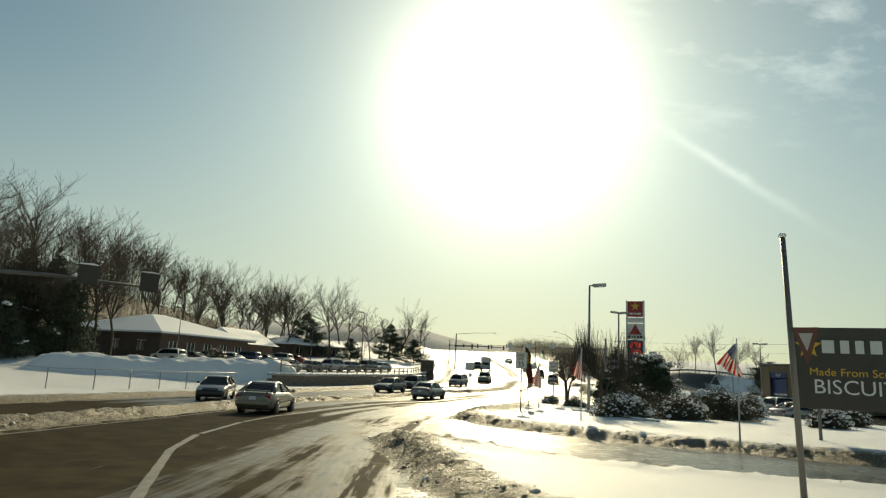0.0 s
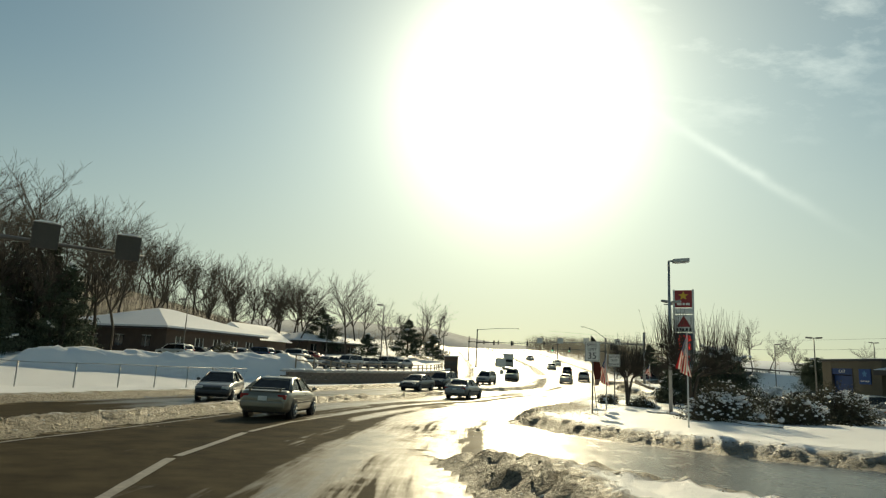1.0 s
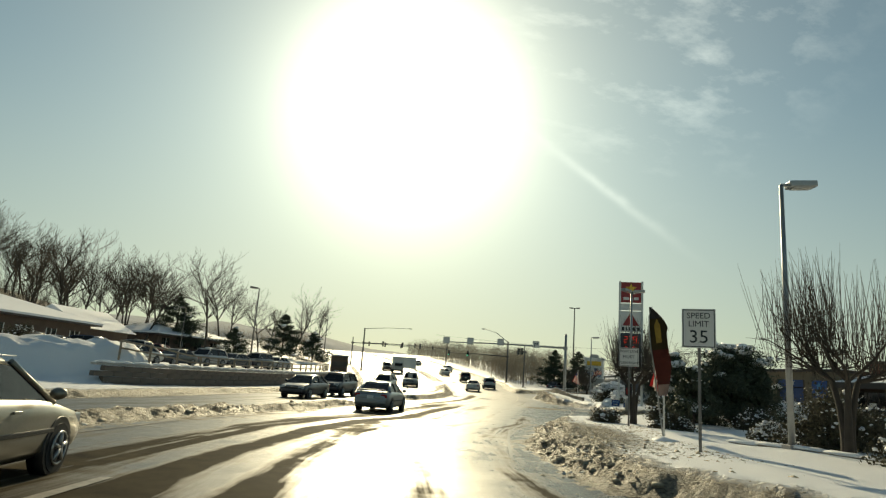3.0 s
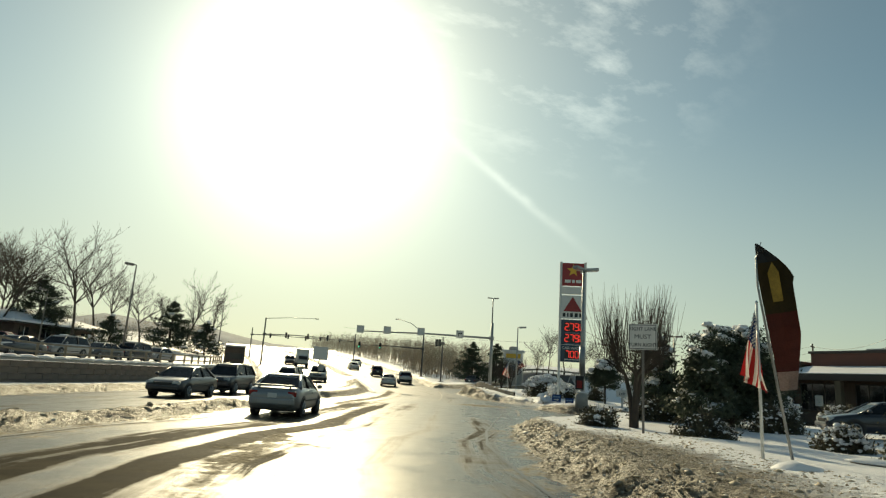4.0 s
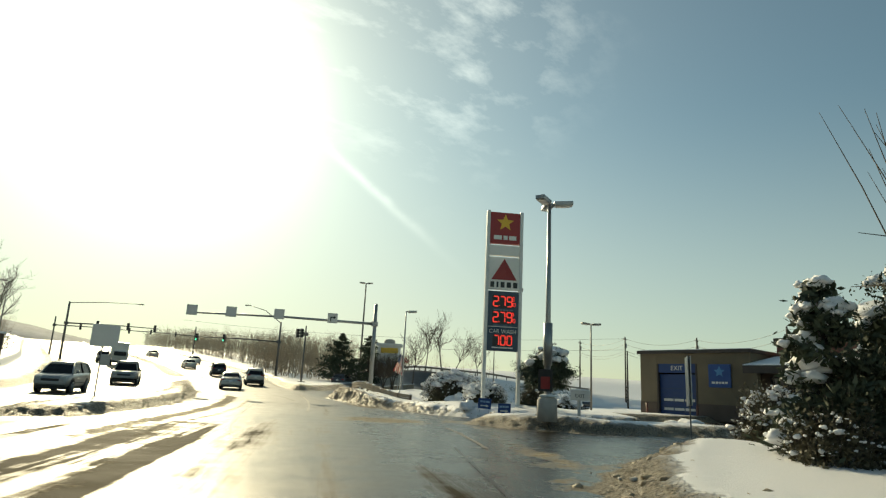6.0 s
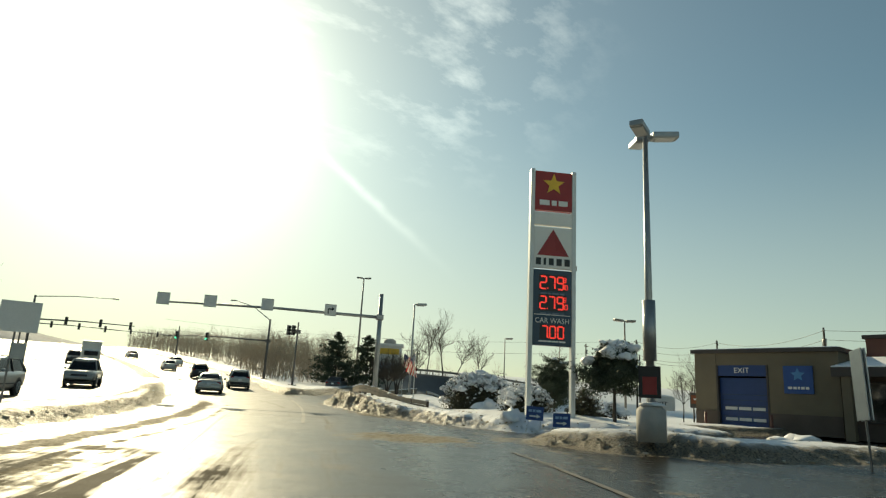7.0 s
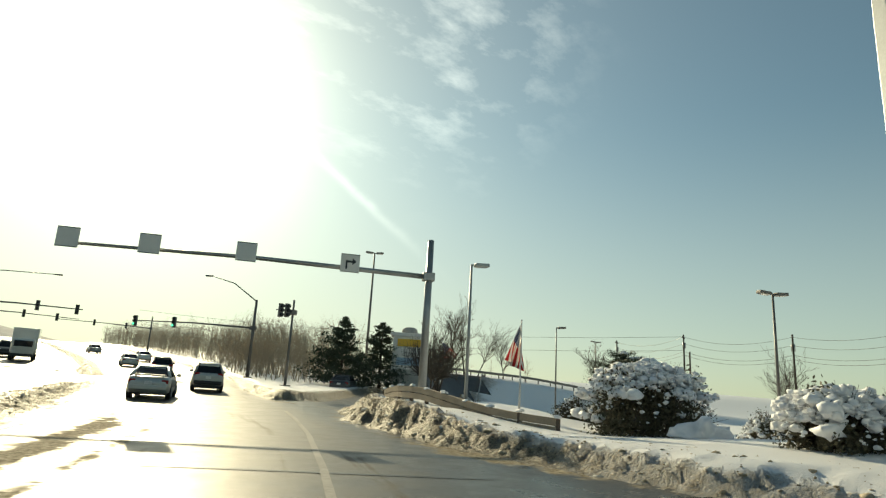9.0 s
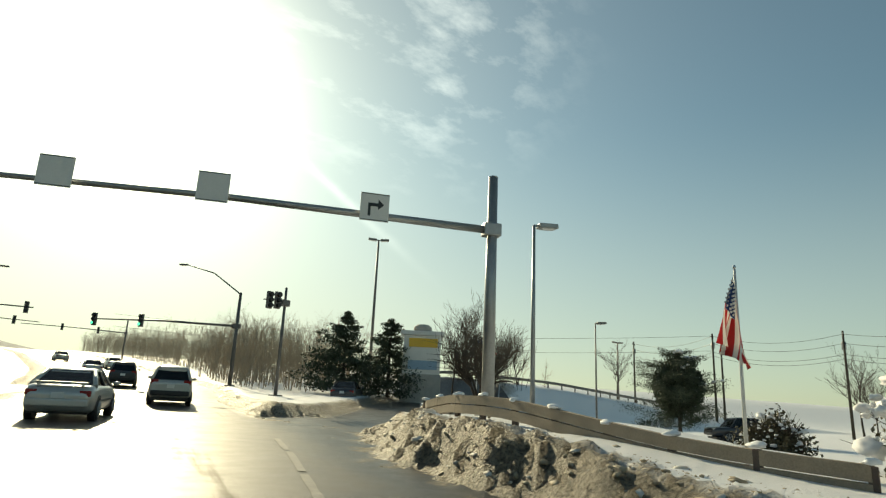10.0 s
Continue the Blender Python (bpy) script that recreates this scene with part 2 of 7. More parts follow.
    bp.inputs["Strength"].default_value = 0.4
    bp.inputs["Distance"].default_value = 0.012
    h = math_node(nt, "ADD", noise_node(nt, tc, 45.0, 3, 0.6), math_node(nt, "MULTIPLY", k, 1.5))
    link(nt, h, bp.inputs["Height"])
    link(nt, bp.outputs["Normal"], b.inputs["Normal"])
    return m


M_SNOW = snow_material()
M_ROAD = road_material()
M_SNOWCAP = material("snow_cap", (0.82, 0.83, 0.85), 0.6, vary=0.05, scale=2, fine=20, bump=0.6, bump_scale=9)
M_SNOWDIRTY = material("dirty_snow_lump", (0.36, 0.3, 0.21), 0.65, vary=0.45, scale=3, fine=22, bump=0.7, bump_scale=16)
M_SNOWCHUNK = material("grey_snow_chunk", (0.6, 0.57, 0.52), 0.65, vary=0.3, scale=3, fine=22, bump=0.7, bump_scale=16)
M_STEEL = material("galvanised_steel", (0.33, 0.34, 0.34), 0.42, 0.7, 0.15, 2, 30)
M_DARKSTEEL = material("weathered_steel_pole", (0.17, 0.16, 0.15), 0.5, 0.4, 0.2, 2, 30)
M_BRONZE = material("bronze_paint", (0.07, 0.06, 0.05), 0.5, 0.2, 0.2, 2, 30)
M_POLEWHITE = material("pale_painted_steel", (0.62, 0.63, 0.62), 0.4, 0.1, 0.1, 1.5, 25)
M_CONCRETE = material("concrete", (0.42, 0.4, 0.37), 0.8, 0, 0.18, 3, 60, 0.3, 50)
M_BARK = material("bark", (0.052, 0.042, 0.033), 0.85, 0, 0.3, 4, 50, 0.5, 30)
M_TWIG = material("twig", (0.062, 0.05, 0.039), 0.85, 0, 0.25, 3, 40)
M_NEEDLE = material("needles", (0.045, 0.06, 0.032), 0.7, 0, 0.35, 2, 25)
M_SHRUB = material("shrub_leaves", (0.085, 0.075, 0.04), 0.7, 0, 0.4, 3, 30)
M_BRICK = material("brown_brick", (0.11, 0.075, 0.055), 0.85, 0, 0.25, 1.2, 30, 0.3, 30)
M_STUCCO = material("tan_stucco", (0.16, 0.13, 0.088), 0.85, 0, 0.12, 1.0, 60, 0.25, 60)
M_DARKBASE = material("dark_wall_base", (0.1, 0.075, 0.06), 0.8, 0, 0.2, 1.2, 40)
M_FASCIA = material("dark_metal_fascia", (0.06, 0.05, 0.045), 0.5, 0.2, 0.15, 1.5, 20)
M_REDTRIM = material("red_brown_fascia", (0.13, 0.05, 0.035), 0.5, 0, 0.1, 2, 30)
M_BLUE = material("blue_panel", (0.02, 0.05, 0.16), 0.4, 0, 0.12, 2, 30)
M_NAVY = material("navy_sign_face", (0.022, 0.05, 0.085), 0.35, 0, 0.1, 2, 20)
M_SIGNWHITE = material("white_sign_face", (0.72, 0.71, 0.68), 0.4, 0, 0.06, 2, 25)
M_SIGNRED = material("red_sign_face", (0.3, 0.022, 0.022), 0.4, 0, 0.1, 2, 25)
M_SIGNYELLOW = material("yellow_sign_face", (0.75, 0.45, 0.04), 0.4, 0, 0.1, 2, 25)
M_INK = material("black_ink", (0.02, 0.02, 0.02), 0.45, 0, 0.1, 2, 25)
M_PAINT = material("worn_road_paint", (0.17, 0.15, 0.12), 0.5, 0, 0.6, 2.5, 12)
M_SEAL = material("dark_crack_filler", (0.012, 0.012, 0.012), 0.35, 0, 0.2, 2, 25)
M_WOOD = material("weathered_wood", (0.28, 0.23, 0.17), 0.8, 0, 0.25, 2, 35, 0.3, 40)
M_STONEWALL = material("retaining_block", (0.2, 0.155, 0.12), 0.85, 0, 0.25, 1.5, 25, 0.4, 25)
M_GLASS = material("dark_glass", (0.015, 0.018, 0.02), 0.06, 0, 0.1, 1, 5, spec=0.8)
M_TYRE = material("rubber", (0.02, 0.02, 0.02), 0.8, 0, 0.2, 4, 40)
M_RIM = material("alloy", (0.4, 0.4, 0.4), 0.35, 0.8, 0.15, 4, 30)
M_TAIL = material("tail_lamp_red", (0.3, 0.015, 0.01), 0.2, 0, 0.1, 4, 30)
M_HEAD = material("lamp_lens", (0.6, 0.6, 0.58), 0.15, 0, 0.05, 4, 30)
M_CHROME = material("chrome", (0.6, 0.6, 0.6), 0.15, 1.0, 0.05, 4, 30)
M_FLAGRED = material("flag_red", (0.5, 0.05, 0.05), 0.8, 0, 0.12, 3, 40)
M_FLAGWHITE = material("flag_white", (0.75, 0.72, 0.68), 0.8, 0, 0.08, 3, 40)
M_FLAGBLUE = material("flag_blue", (0.04, 0.07, 0.18), 0.8, 0, 0.12, 3, 40)
# aerial haze over the ridge is painted in as a pale grey base colour
M_HAZE = material("hazed_far_ridge", (0.4, 0.41, 0.42), 0.95, 0, 0.25, 0.02, 0.2)
# far twigs: much paler than M_TWIG, with the hazy backlight put into the colour
M_FARTREE = material("hazed_bare_wood", (0.42, 0.35, 0.26), 0.9, 0, 0.3, 0.5, 6)


def glow_material(name, colour, strength):
    m = bpy.data.materials.new(name)
    m.use_nodes = True
    b = m.node_tree.nodes["Principled BSDF"]
    b.inputs["Base Color"].default_value = (*colour, 1)
    b.inputs["Emission Color"].default_value = (*colour, 1)
    b.inputs["Emission Strength"].default_value = strength
    return m


M_LED = glow_material("red_led", (1.0, 0.05, 0.04), 0.95)
M_GREEN = glow_material("green_signal", (0.1, 0.9, 0.5), 1.5)


# ---- mesh helpers ----
def bm_box(bm, c, s, m=None):
    r = bmesh.ops.create_cube(bm, size=1.0)
    k = Matrix.LocRotScale(c, None, s)
    bmesh.ops.transform(bm, matrix=(m @ k) if m else k, verts=r["verts"])
    return r["verts"]


def box(c, s, bevel=0.0, m=None):
    bm = bmesh.new()
    bm_box(bm, c, s, m)
    if bevel:
        bmesh.ops.bevel(bm, geom=list(bm.edges), offset=bevel, segments=2, affect="EDGES", profile=0.6)
    return bm


def bm_tube(bm, pts, radii, sides=8, caps=True):
    """A tapered tube along points."""
    pts = [Vector(p) for p in pts]
    rings = []
    for i, p in enumerate(pts):
        d = (pts[min(i + 1, len(pts) - 1)] - pts[max(i - 1, 0)]).normalized()
        a = d.orthogonal().normalized() if abs(d.z) < 0.9 else d.cross(Vector((0, 1, 0))).normalized()
        b = d.cross(a).normalized()
        rings.append([bm.verts.new(p + (a * math.cos(2 * math.pi * k / sides) + b * math.sin(2 * math.pi * k / sides)) * radii[i]) for k in range(sides)])
    for r0, r1 in zip(rings, rings[1:]):
        for k in range(sides):
            f = bm.faces.new((r0[k], r0[(k + 1) % sides], r1[(k + 1) % sides], r1[k]))
            f.smooth = True
    if caps:
        bm.faces.new(rings[0][::-1])
        bm.faces.new(rings[-1])
    return rings


def tube(pts, radii, sides=10):
    bm = bmesh.new()
    bm_tube(bm, pts, radii if isinstance(radii, (list, tuple)) else [radii] * len(pts), sides)
    return bm


def prism(outline, depth, axis="y"):
    """A flat outline in x-z, given thickness along y, centred."""
    bm = bmesh.new()
    a = [bm.verts.new((x, -depth / 2, z)) for x, z in outline]
    b = [bm.verts.new((x, depth / 2, z)) for x, z in outline]
    bm.faces.new(a)
    bm.faces.new(b[::-1])
    n = len(a)
    for i in range(n):
        bm.faces.new((a[i], b[i], b[(i + 1) % n], a[(i + 1) % n]))
    bmesh.ops.recalc_face_normals(bm, faces=bm.faces)
    return bm


def lump(radius, seed, rough=0.25, sub=2, flat=1.0):
    bm = bmesh.new()
    bmesh.ops.create_icosphere(bm, subdivisions=sub, radius=1.0)
    o = Vector((seed * 3.1, seed * 1.7, seed * 0.9))
    for v in bm.verts:
        k = 1 + rough * noise.noise(v.co * 1.6 + o) * 1.6 + rough * 0.5 * noise.noise(v.co * 4 + o)
        v.co = Vector((v.co.x * radius[0], v.co.y * radius[1], v.co.z * radius[2])) * k
        if v.co.z < 0:
            v.co.z *= flat
    for f in bm.faces:
        f.smooth = True
    return bm


def finish(bm, name, mat):
    me = bpy.data.meshes.new(name)
    bm.to_mesh(me)
    bm.free()
    me.materials.append(mat)
    return me


def part(name, bm, mat, parent, label=""):
    ob = new(name, finish(bm, name, mat) if isinstance(bm, bmesh.types.BMesh) else bm)
    ob.parent = parent
    if label:
        ob["label"] = label
    return ob


def thing(name, m, label, category, group="", kind=""):
    ob = new(name)
    ob.matrix_world = m
    return tagged(ob, label, category, group, kind)


def solid(name, bm, mat, label, category, m=None, group="", kind=""):
    ob = new(name, finish(bm, name, mat))
    if m is not None:
        ob.matrix_world = m
    return tagged(ob, label, category, group, kind)


def text_mesh(body, size, mat, depth=0.004, align="CENTER", squeeze=1.0):
    cu = bpy.data.curves.new("lettering", "FONT")
    cu.body, cu.size, cu.extrude, cu.align_x, cu.align_y = body, size, depth, align, "CENTER"
    cu.resolution_u = 3
    ob = bpy.data.objects.new("lettering", cu)
    scene.collection.objects.link(ob)
    dg = bpy.context.evaluated_depsgraph_get()
    me = bpy.data.meshes.new_from_object(ob.evaluated_get(dg))
    bpy.data.objects.remove(ob)
    me.transform(Matrix.Diagonal((squeeze, 1, 1, 1)))
    me.materials.clear()
    me.materials.append(mat)
    return me


UPRIGHT = pose(0, 0, 0, 90, 0, 0)


def letter(name, body, size, mat, parent, at, squeeze=1.0, label=""):
    """Upright lettering that faces -y of its parent."""
    ob = part(name, text_mesh(body, size, mat, squeeze=squeeze), mat, parent, label)
    ob.matrix_local = Matrix.Translation(at) @ UPRIGHT
    return ob


# ---- ground, roads ----
def lerp_line(pts, v, i, j):
    a = np.array(pts, float)
    return np.interp(v, a[:, i], a[:, j])


def road_z(y):
    y = np.asarray(y, float)
    c = np.clip(y, 6, 100)
    z = -3.533e-6 * c**3 + 9.8025e-4 * c**2 - 8.1133e-2 * c + 2.43631
    far = np.clip(y - 100, 0, 90)
    return z + far * 0.02 + far**2 * 0.0003 + np.clip(y - 190, 0, 120) * 0.065 + np.clip(6 - y, 0, 200) * 0.05


RIGHT = [(9, -40), (6.5, 0), (4.4, 12), (2.3, 20), (0.9, 24.3), (-0.2, 28.8), (-1.3, 33), (-2.6, 39)]
RIGHT2 = [(0.6, 46), (0.6, 50), (1.5, 56), (2.8, 60), (4.5, 65.5), (6.5, 70.2), (9.5, 74), (14.5, 84), (15.6, 88), (17.6, 97), (17.3, 102), (17.0, 106), (17.5, 113), (19.0, 117), (20.5, 120.5)]
RIGHT3 = [(18.3, 126), (19.6, 138), (21.5, 148), (22.5, 156), (22.5, 175), (21, 200), (19, 250), (10, 320), (-15, 400), (-90, 520)]
LEFT = [(-5, -40), (-7, 0), (-8.6, 14), (-9.6, 25), (-10.3, 33), (-10.5, 45), (-10.2, 50), (-9.2, 57), (-7.4, 63), (-5.4, 67), (-4.2, 71.6), (-2.2, 78), (0.3, 86), (2.6, 92), (4.6, 98), (6.3, 104.4), (7.3, 108.5), (8.6, 120), (9.8, 131), (11.3, 150), (11.5, 175), (9, 210), (6, 250), (-3, 320), (-25, 400), (-98, 510)]
OPP_IN = [(-7, -40), (-9.2, 0), (-10.8, 14), (-11.8, 25), (-12.5, 33), (-12.7, 45), (-12.4, 50), (-11.3, 57), (-9.4, 63), (-7.4, 67.5), (-6.2, 72), (-4.6, 78), (-2.4, 86), (-1.4, 92), (0.2, 98), (2.6, 104.4), (4.2, 108.5), (6.6, 120), (7.8, 131), (9.3, 150), (9.4, 175), (7, 210), (4, 250), (-5, 320), (-27, 400), (-100, 508)]
OPP_OUT = [(-14, -40), (-16, 0), (-17.2, 14), (-18, 25), (-18.4, 33), (-18.2, 45), (-17.6, 52), (-16.4, 60), (-13.5, 69), (-11.5, 78), (-8.5, 88), (-5.5, 98), (-3.6, 108), (-2.6, 118), (-2.6, 135), (-3, 150), (-4, 175), (-7, 210), (-10, 250), (-20, 320), (-43, 400), (-116, 500)]
MAIN = LEFT + RIGHT3[::-1] + RIGHT2[::-1] + RIGHT[::-1]
OPPOSITE = OPP_OUT + OPP_IN[::-1]
CROSSOVER = [(-5.4, 75.5), (-1.0, 76.5), (2.2, 87.5), (-3.2, 87.0)]
CROSSING = [(8.5, 131.5), (7.3, 132.5), (9.0, 147), (11.6, 147)]
SIDE_A = [(-2.6, 39), (0.6, 46), (0.9, 47), (2.3, 43.8), (4.6, 41), (7.3, 38.2), (11, 36.4), (14.7, 34.4), (22, 31), (40, 24), (80, 10), (80, 4), (40, 18.5), (22, 26), (14, 27.8), (11.5, 28.6), (8, 29.3), (5.2, 29.3), (3, 30.4), (1.2, 32.0), (-0.4, 33.6), (-1.6, 34.4)]
DRIVE = [(6.5, 70.2), (10.4, 74.0), (13.4, 75.9), (19, 77.3), (29, 77.0), (29, 82.4), (24, 82.8), (19.5, 83.3), (16.2, 86), (15.6, 88), (9.5, 74)]
EXIT_LANE = [(15.6, 88.5), (16.8, 90.4), (20.5, 88.6), (29, 86.8), (29, 89.4), (22.2, 91.0), (19.0, 93.4), (17.6, 97)]
LOT = [(26.5, 60), (90, 50), (90, 92), (33.2, 96), (29, 90)]
SIDE_B = [(20.5, 120.5), (18.3, 126), (22, 127.5), (25.5, 133), (32, 143.5), (44, 160), (75, 200), (95, 225), (102, 222), (84, 196), (52, 156), (40, 141), (30, 129), (25, 123), (22, 120)]
ASPHALT = [MAIN, OPPOSITE, CROSSOVER, CROSSING, SIDE_A, DRIVE, EXIT_LANE, LOT, SIDE_B]


def inside(px, py, poly):
    r = np.zeros(px.shape, bool)
    n = len(poly)
    for i in range(n):
        (x0, y0), (x1, y1) = poly[i], poly[(i + 1) % n]
        if y0 == y1:
            continue
        c = ((y0 > py) != (y1 > py)) & (px < (x1 - x0) * (py - y0) / (y1 - y0) + x0)
        r ^= c
    return r


def edge_distance(px, py, poly):
    d = np.full(px.shape, 1e9)
    n = len(poly)
    for i in range(n):
        (x0, y0), (x1, y1) = poly[i], poly[(i + 1) % n]
        vx, vy = x1 - x0, y1 - y0
        t = np.clip(((px - x0) * vx + (py - y0) * vy) / (vx * vx + vy * vy + 1e-9), 0, 1)
        d = np.minimum(d, np.hypot(px - x0 - t * vx, py - y0 - t * vy))
    return d


def hash2(ix, iy, seed):
    h = (ix.astype(np.int64) * 374761393 + iy.astype(np.int64) * 668265263 + seed * 1442695041) & 0x7FFFFFFF
    h = ((h ^ (h >> 13)) * 1274126177) & 0x7FFFFFFF
    return ((h ^ (h >> 16)) & 0xFFFF) / 65535.0


def value_noise(x, y, seed=0):
    ix, iy = np.floor(x), np.floor(y)
    fx, fy = x - ix, y - iy
    fx, fy = fx * fx * (3 - 2 * fx), fy * fy * (3 - 2 * fy)
    a, b = hash2(ix, iy, seed), hash2(ix + 1, iy, seed)
    c, d = hash2(ix, iy + 1, seed), hash2(ix + 1, iy + 1, seed)
    return (a * (1 - fx) + b * fx) * (1 - fy) + (c * (1 - fx) + d * fx) * fy


def fbm(x, y, seed=0, octaves=4):
    t, a, s = 0, 0.5, 0
    for o in range(octaves):
        t = t + a * value_noise(x * 2**o, y * 2**o, seed + o * 17)
        s += a
        a *= 0.55
    return t / s


def smooth(v, lo, hi):
    t = np.clip((v - lo) / (hi - lo), 0, 1)
    return t * t * (3 - 2 * t)


def near(px, py, x, y, r):
    return np.exp(-((px - x) ** 2 + (py - y) ** 2) / (r * r))


BANK = np.array([(30, 164, 5.6), (44, 163, 5.6), (64.4, 161.8, 4.95), (72.5, 161.8, 4.25), (81.4, 163.6, 3.75), (92, 166, 3.3), (110, 170, 2.2)])


def ground_fields(px, py):
    """Signed distance into the snow (negative on asphalt), and the ground's height there."""
    d = np.full(px.shape, 1e9)
    for poly in ASPHALT:
        e = edge_distance(px, py, poly)
        d = np.where(inside(px, py, poly), np.minimum(d, -e), np.where(d < 0, d, np.minimum(d, e)))
    ragged = (fbm(px * 0.9, py * 0.9, 5) - 0.5) * 0.7 + (fbm(px * 3, py * 3, 9) - 0.5) * 0.4
    d = d + ragged * smooth(np.abs(d), 6, 0.2)
    base = road_z(py)
    left_side = px < lerp_line(OPP_OUT, py, 1, 0) + 1.0
    middle = (~left_side) & (px < lerp_line(LEFT, py, 1, 0) + 1.0)
    right_side = ~(left_side | middle)
    level = np.where(left_side, 0.25, np.where(middle, 0.22, 0.42))
    level = level - 0.36 * near(px, py, 9, 24, 8) * right_side
    level = level + right_side * (0.28 * near(px, py, 17.6, 85.2, 2.6) + 0.22 * near(px, py, 20.6, 109.5, 3) + 0.18 * near(px, py, 14.6, 74.2, 2.5) + 0.22 * near(px, py, 21, 115, 3) + 0.5 * near(px, py, 29, 115, 8) + 0.35 * near(px, py, 24, 98, 5))
    amp = np.where(middle, 0.15, 0.1) - 0.05 * near(px, py, 10, 35, 9) - 0.05 * near(px, py, 21, 90.5, 4.5) + 0.12 * near(px, py, 0.8, 29.5, 5) + 0.03 * near(px, py, 2.5, 55, 7) + 0.34 * near(px, py, 19.3, 112.5, 5) + 0.22 * near(px, py, 18.3, 108.5, 3.6) + 0.03 * near(px, py, 18.6, 100.5, 4) + 0.2 * near(px, py, 19, 127, 3)
    lumps = fbm(px * 1.7, py * 1.7, 21, 5)
    ridge = np.exp(-(((d - 0.95) / 0.65) ** 2)) * smooth(d, -0.1, 0.3)
    billow = np.abs(fbm(px * 2.6, py * 2.6, 61, 4) - 0.5) * 2 + 0.6 * np.abs(fbm(px * 6.5, py * 6.5, 71, 2) - 0.5)
    z = base + level * smooth(d, -0.05, 1.6) + amp * ridge * (0.6 + 0.6 * lumps + 0.35 * billow)
    apron = near(px, py, 3.6, 57, 6.5)
    heap = 4.0 * apron + 2.4 * near(px, py, 20.3, 110, 7) + 1.2 * near(px, py, 1, 29, 5)
    rough = smooth(d, 0.0, 0.5) * (0.08 * smooth(d, 1.6 + heap, 0.7) + 0.008 + 0.02 * apron * smooth(d, 6, 2))
    crumb = np.abs(fbm(px * 3.1 + 7, py * 3.1, 81, 3) - 0.5) * 2
    z = z + smooth(d, 0.02, 0.4) * smooth(d, 1.5 + heap, 0.6) * (1 - 0.5 * near(px, py, 21, 90.5, 4.5)) * (1 + 0.9 * near(px, py, 18.8, 106, 7)) * (1 - 0.45 * apron) * (0.11 * (crumb - 0.4) + 0.05 * (value_noise(px * 5, py * 5, 91) - 0.5))
    z = z + rough * (billow - 0.35) + smooth(d, 1, 6) * 0.25 * (fbm(px * 0.25, py * 0.25, 41, 3) - 0.5)
    # car park on the left, and the wooded hill behind it
    out = lerp_line(OPP_OUT, py, 1, 0) - px
    z = z + np.where(left_side, smooth(out, 4.0 + 1.2 * smooth(py, 84, 77), 4.4 + 1.2 * smooth(py, 84, 77)) * smooth(py, 72, 80) * 0.85 + smooth(out, 5.5, 26) * 0.55, 0)
    z = z + 17 * smooth(-px - 0.12 * py, 40, 88) * smooth(py, -60, 40) * smooth(py, 420, 120)
    pile = edge_distance(px, py, [(-36, 69.5), (-27, 74.5), (-18.5, 78.5)])
    z = z + 1.75 * smooth(pile, 2.9, 0.7) * (0.6 + 0.6 * lumps) * left_side
    low = smooth(px, 22.5, 28) * smooth(px - (py - 100) * 0.5, 18.5, 26) * smooth(py, 100, 109) * smooth(py, 260, 190)
    z = z * (1 - low) + 0.35 * low
    # embankment that carries the side street behind the filling station
    crest = np.interp(px, BANK[:, 0], BANK[:, 2])
    foot = np.interp(px, BANK[:, 0], BANK[:, 1]) - 0.5 - crest * 1.15
    up = np.clip((py - foot) / (crest * 1.15), 0, 1) * smooth(px, 38, 50) * smooth(px, 150, 115) * smooth(py, 260, 215)
    z = z * (1 - up) + crest * up
    far = smooth(np.hypot(px - 10, py - 120), 420, 900)
    z = z * (1 - far) + far * 9.0
    return d, z


def axis_steps(lo, hi, step, far_lo, far_hi):
    mid = np.arange(lo, hi, step)
    a, b, s = [], [], step
    v = lo
    while v > far_lo:
        s = min(s * (1.07 if s < 0.7 else 1.02 if v > -50 else 1.22), 220)
        v -= s
        a.append(v)
    v, s = mid[-1], step
    while v < far_hi:
        s = min(s * (1.1 if s < 1.5 else 1.22), 220)
        v += s
        b.append(v)
    return np.array(a[::-1] + list(mid) + b)


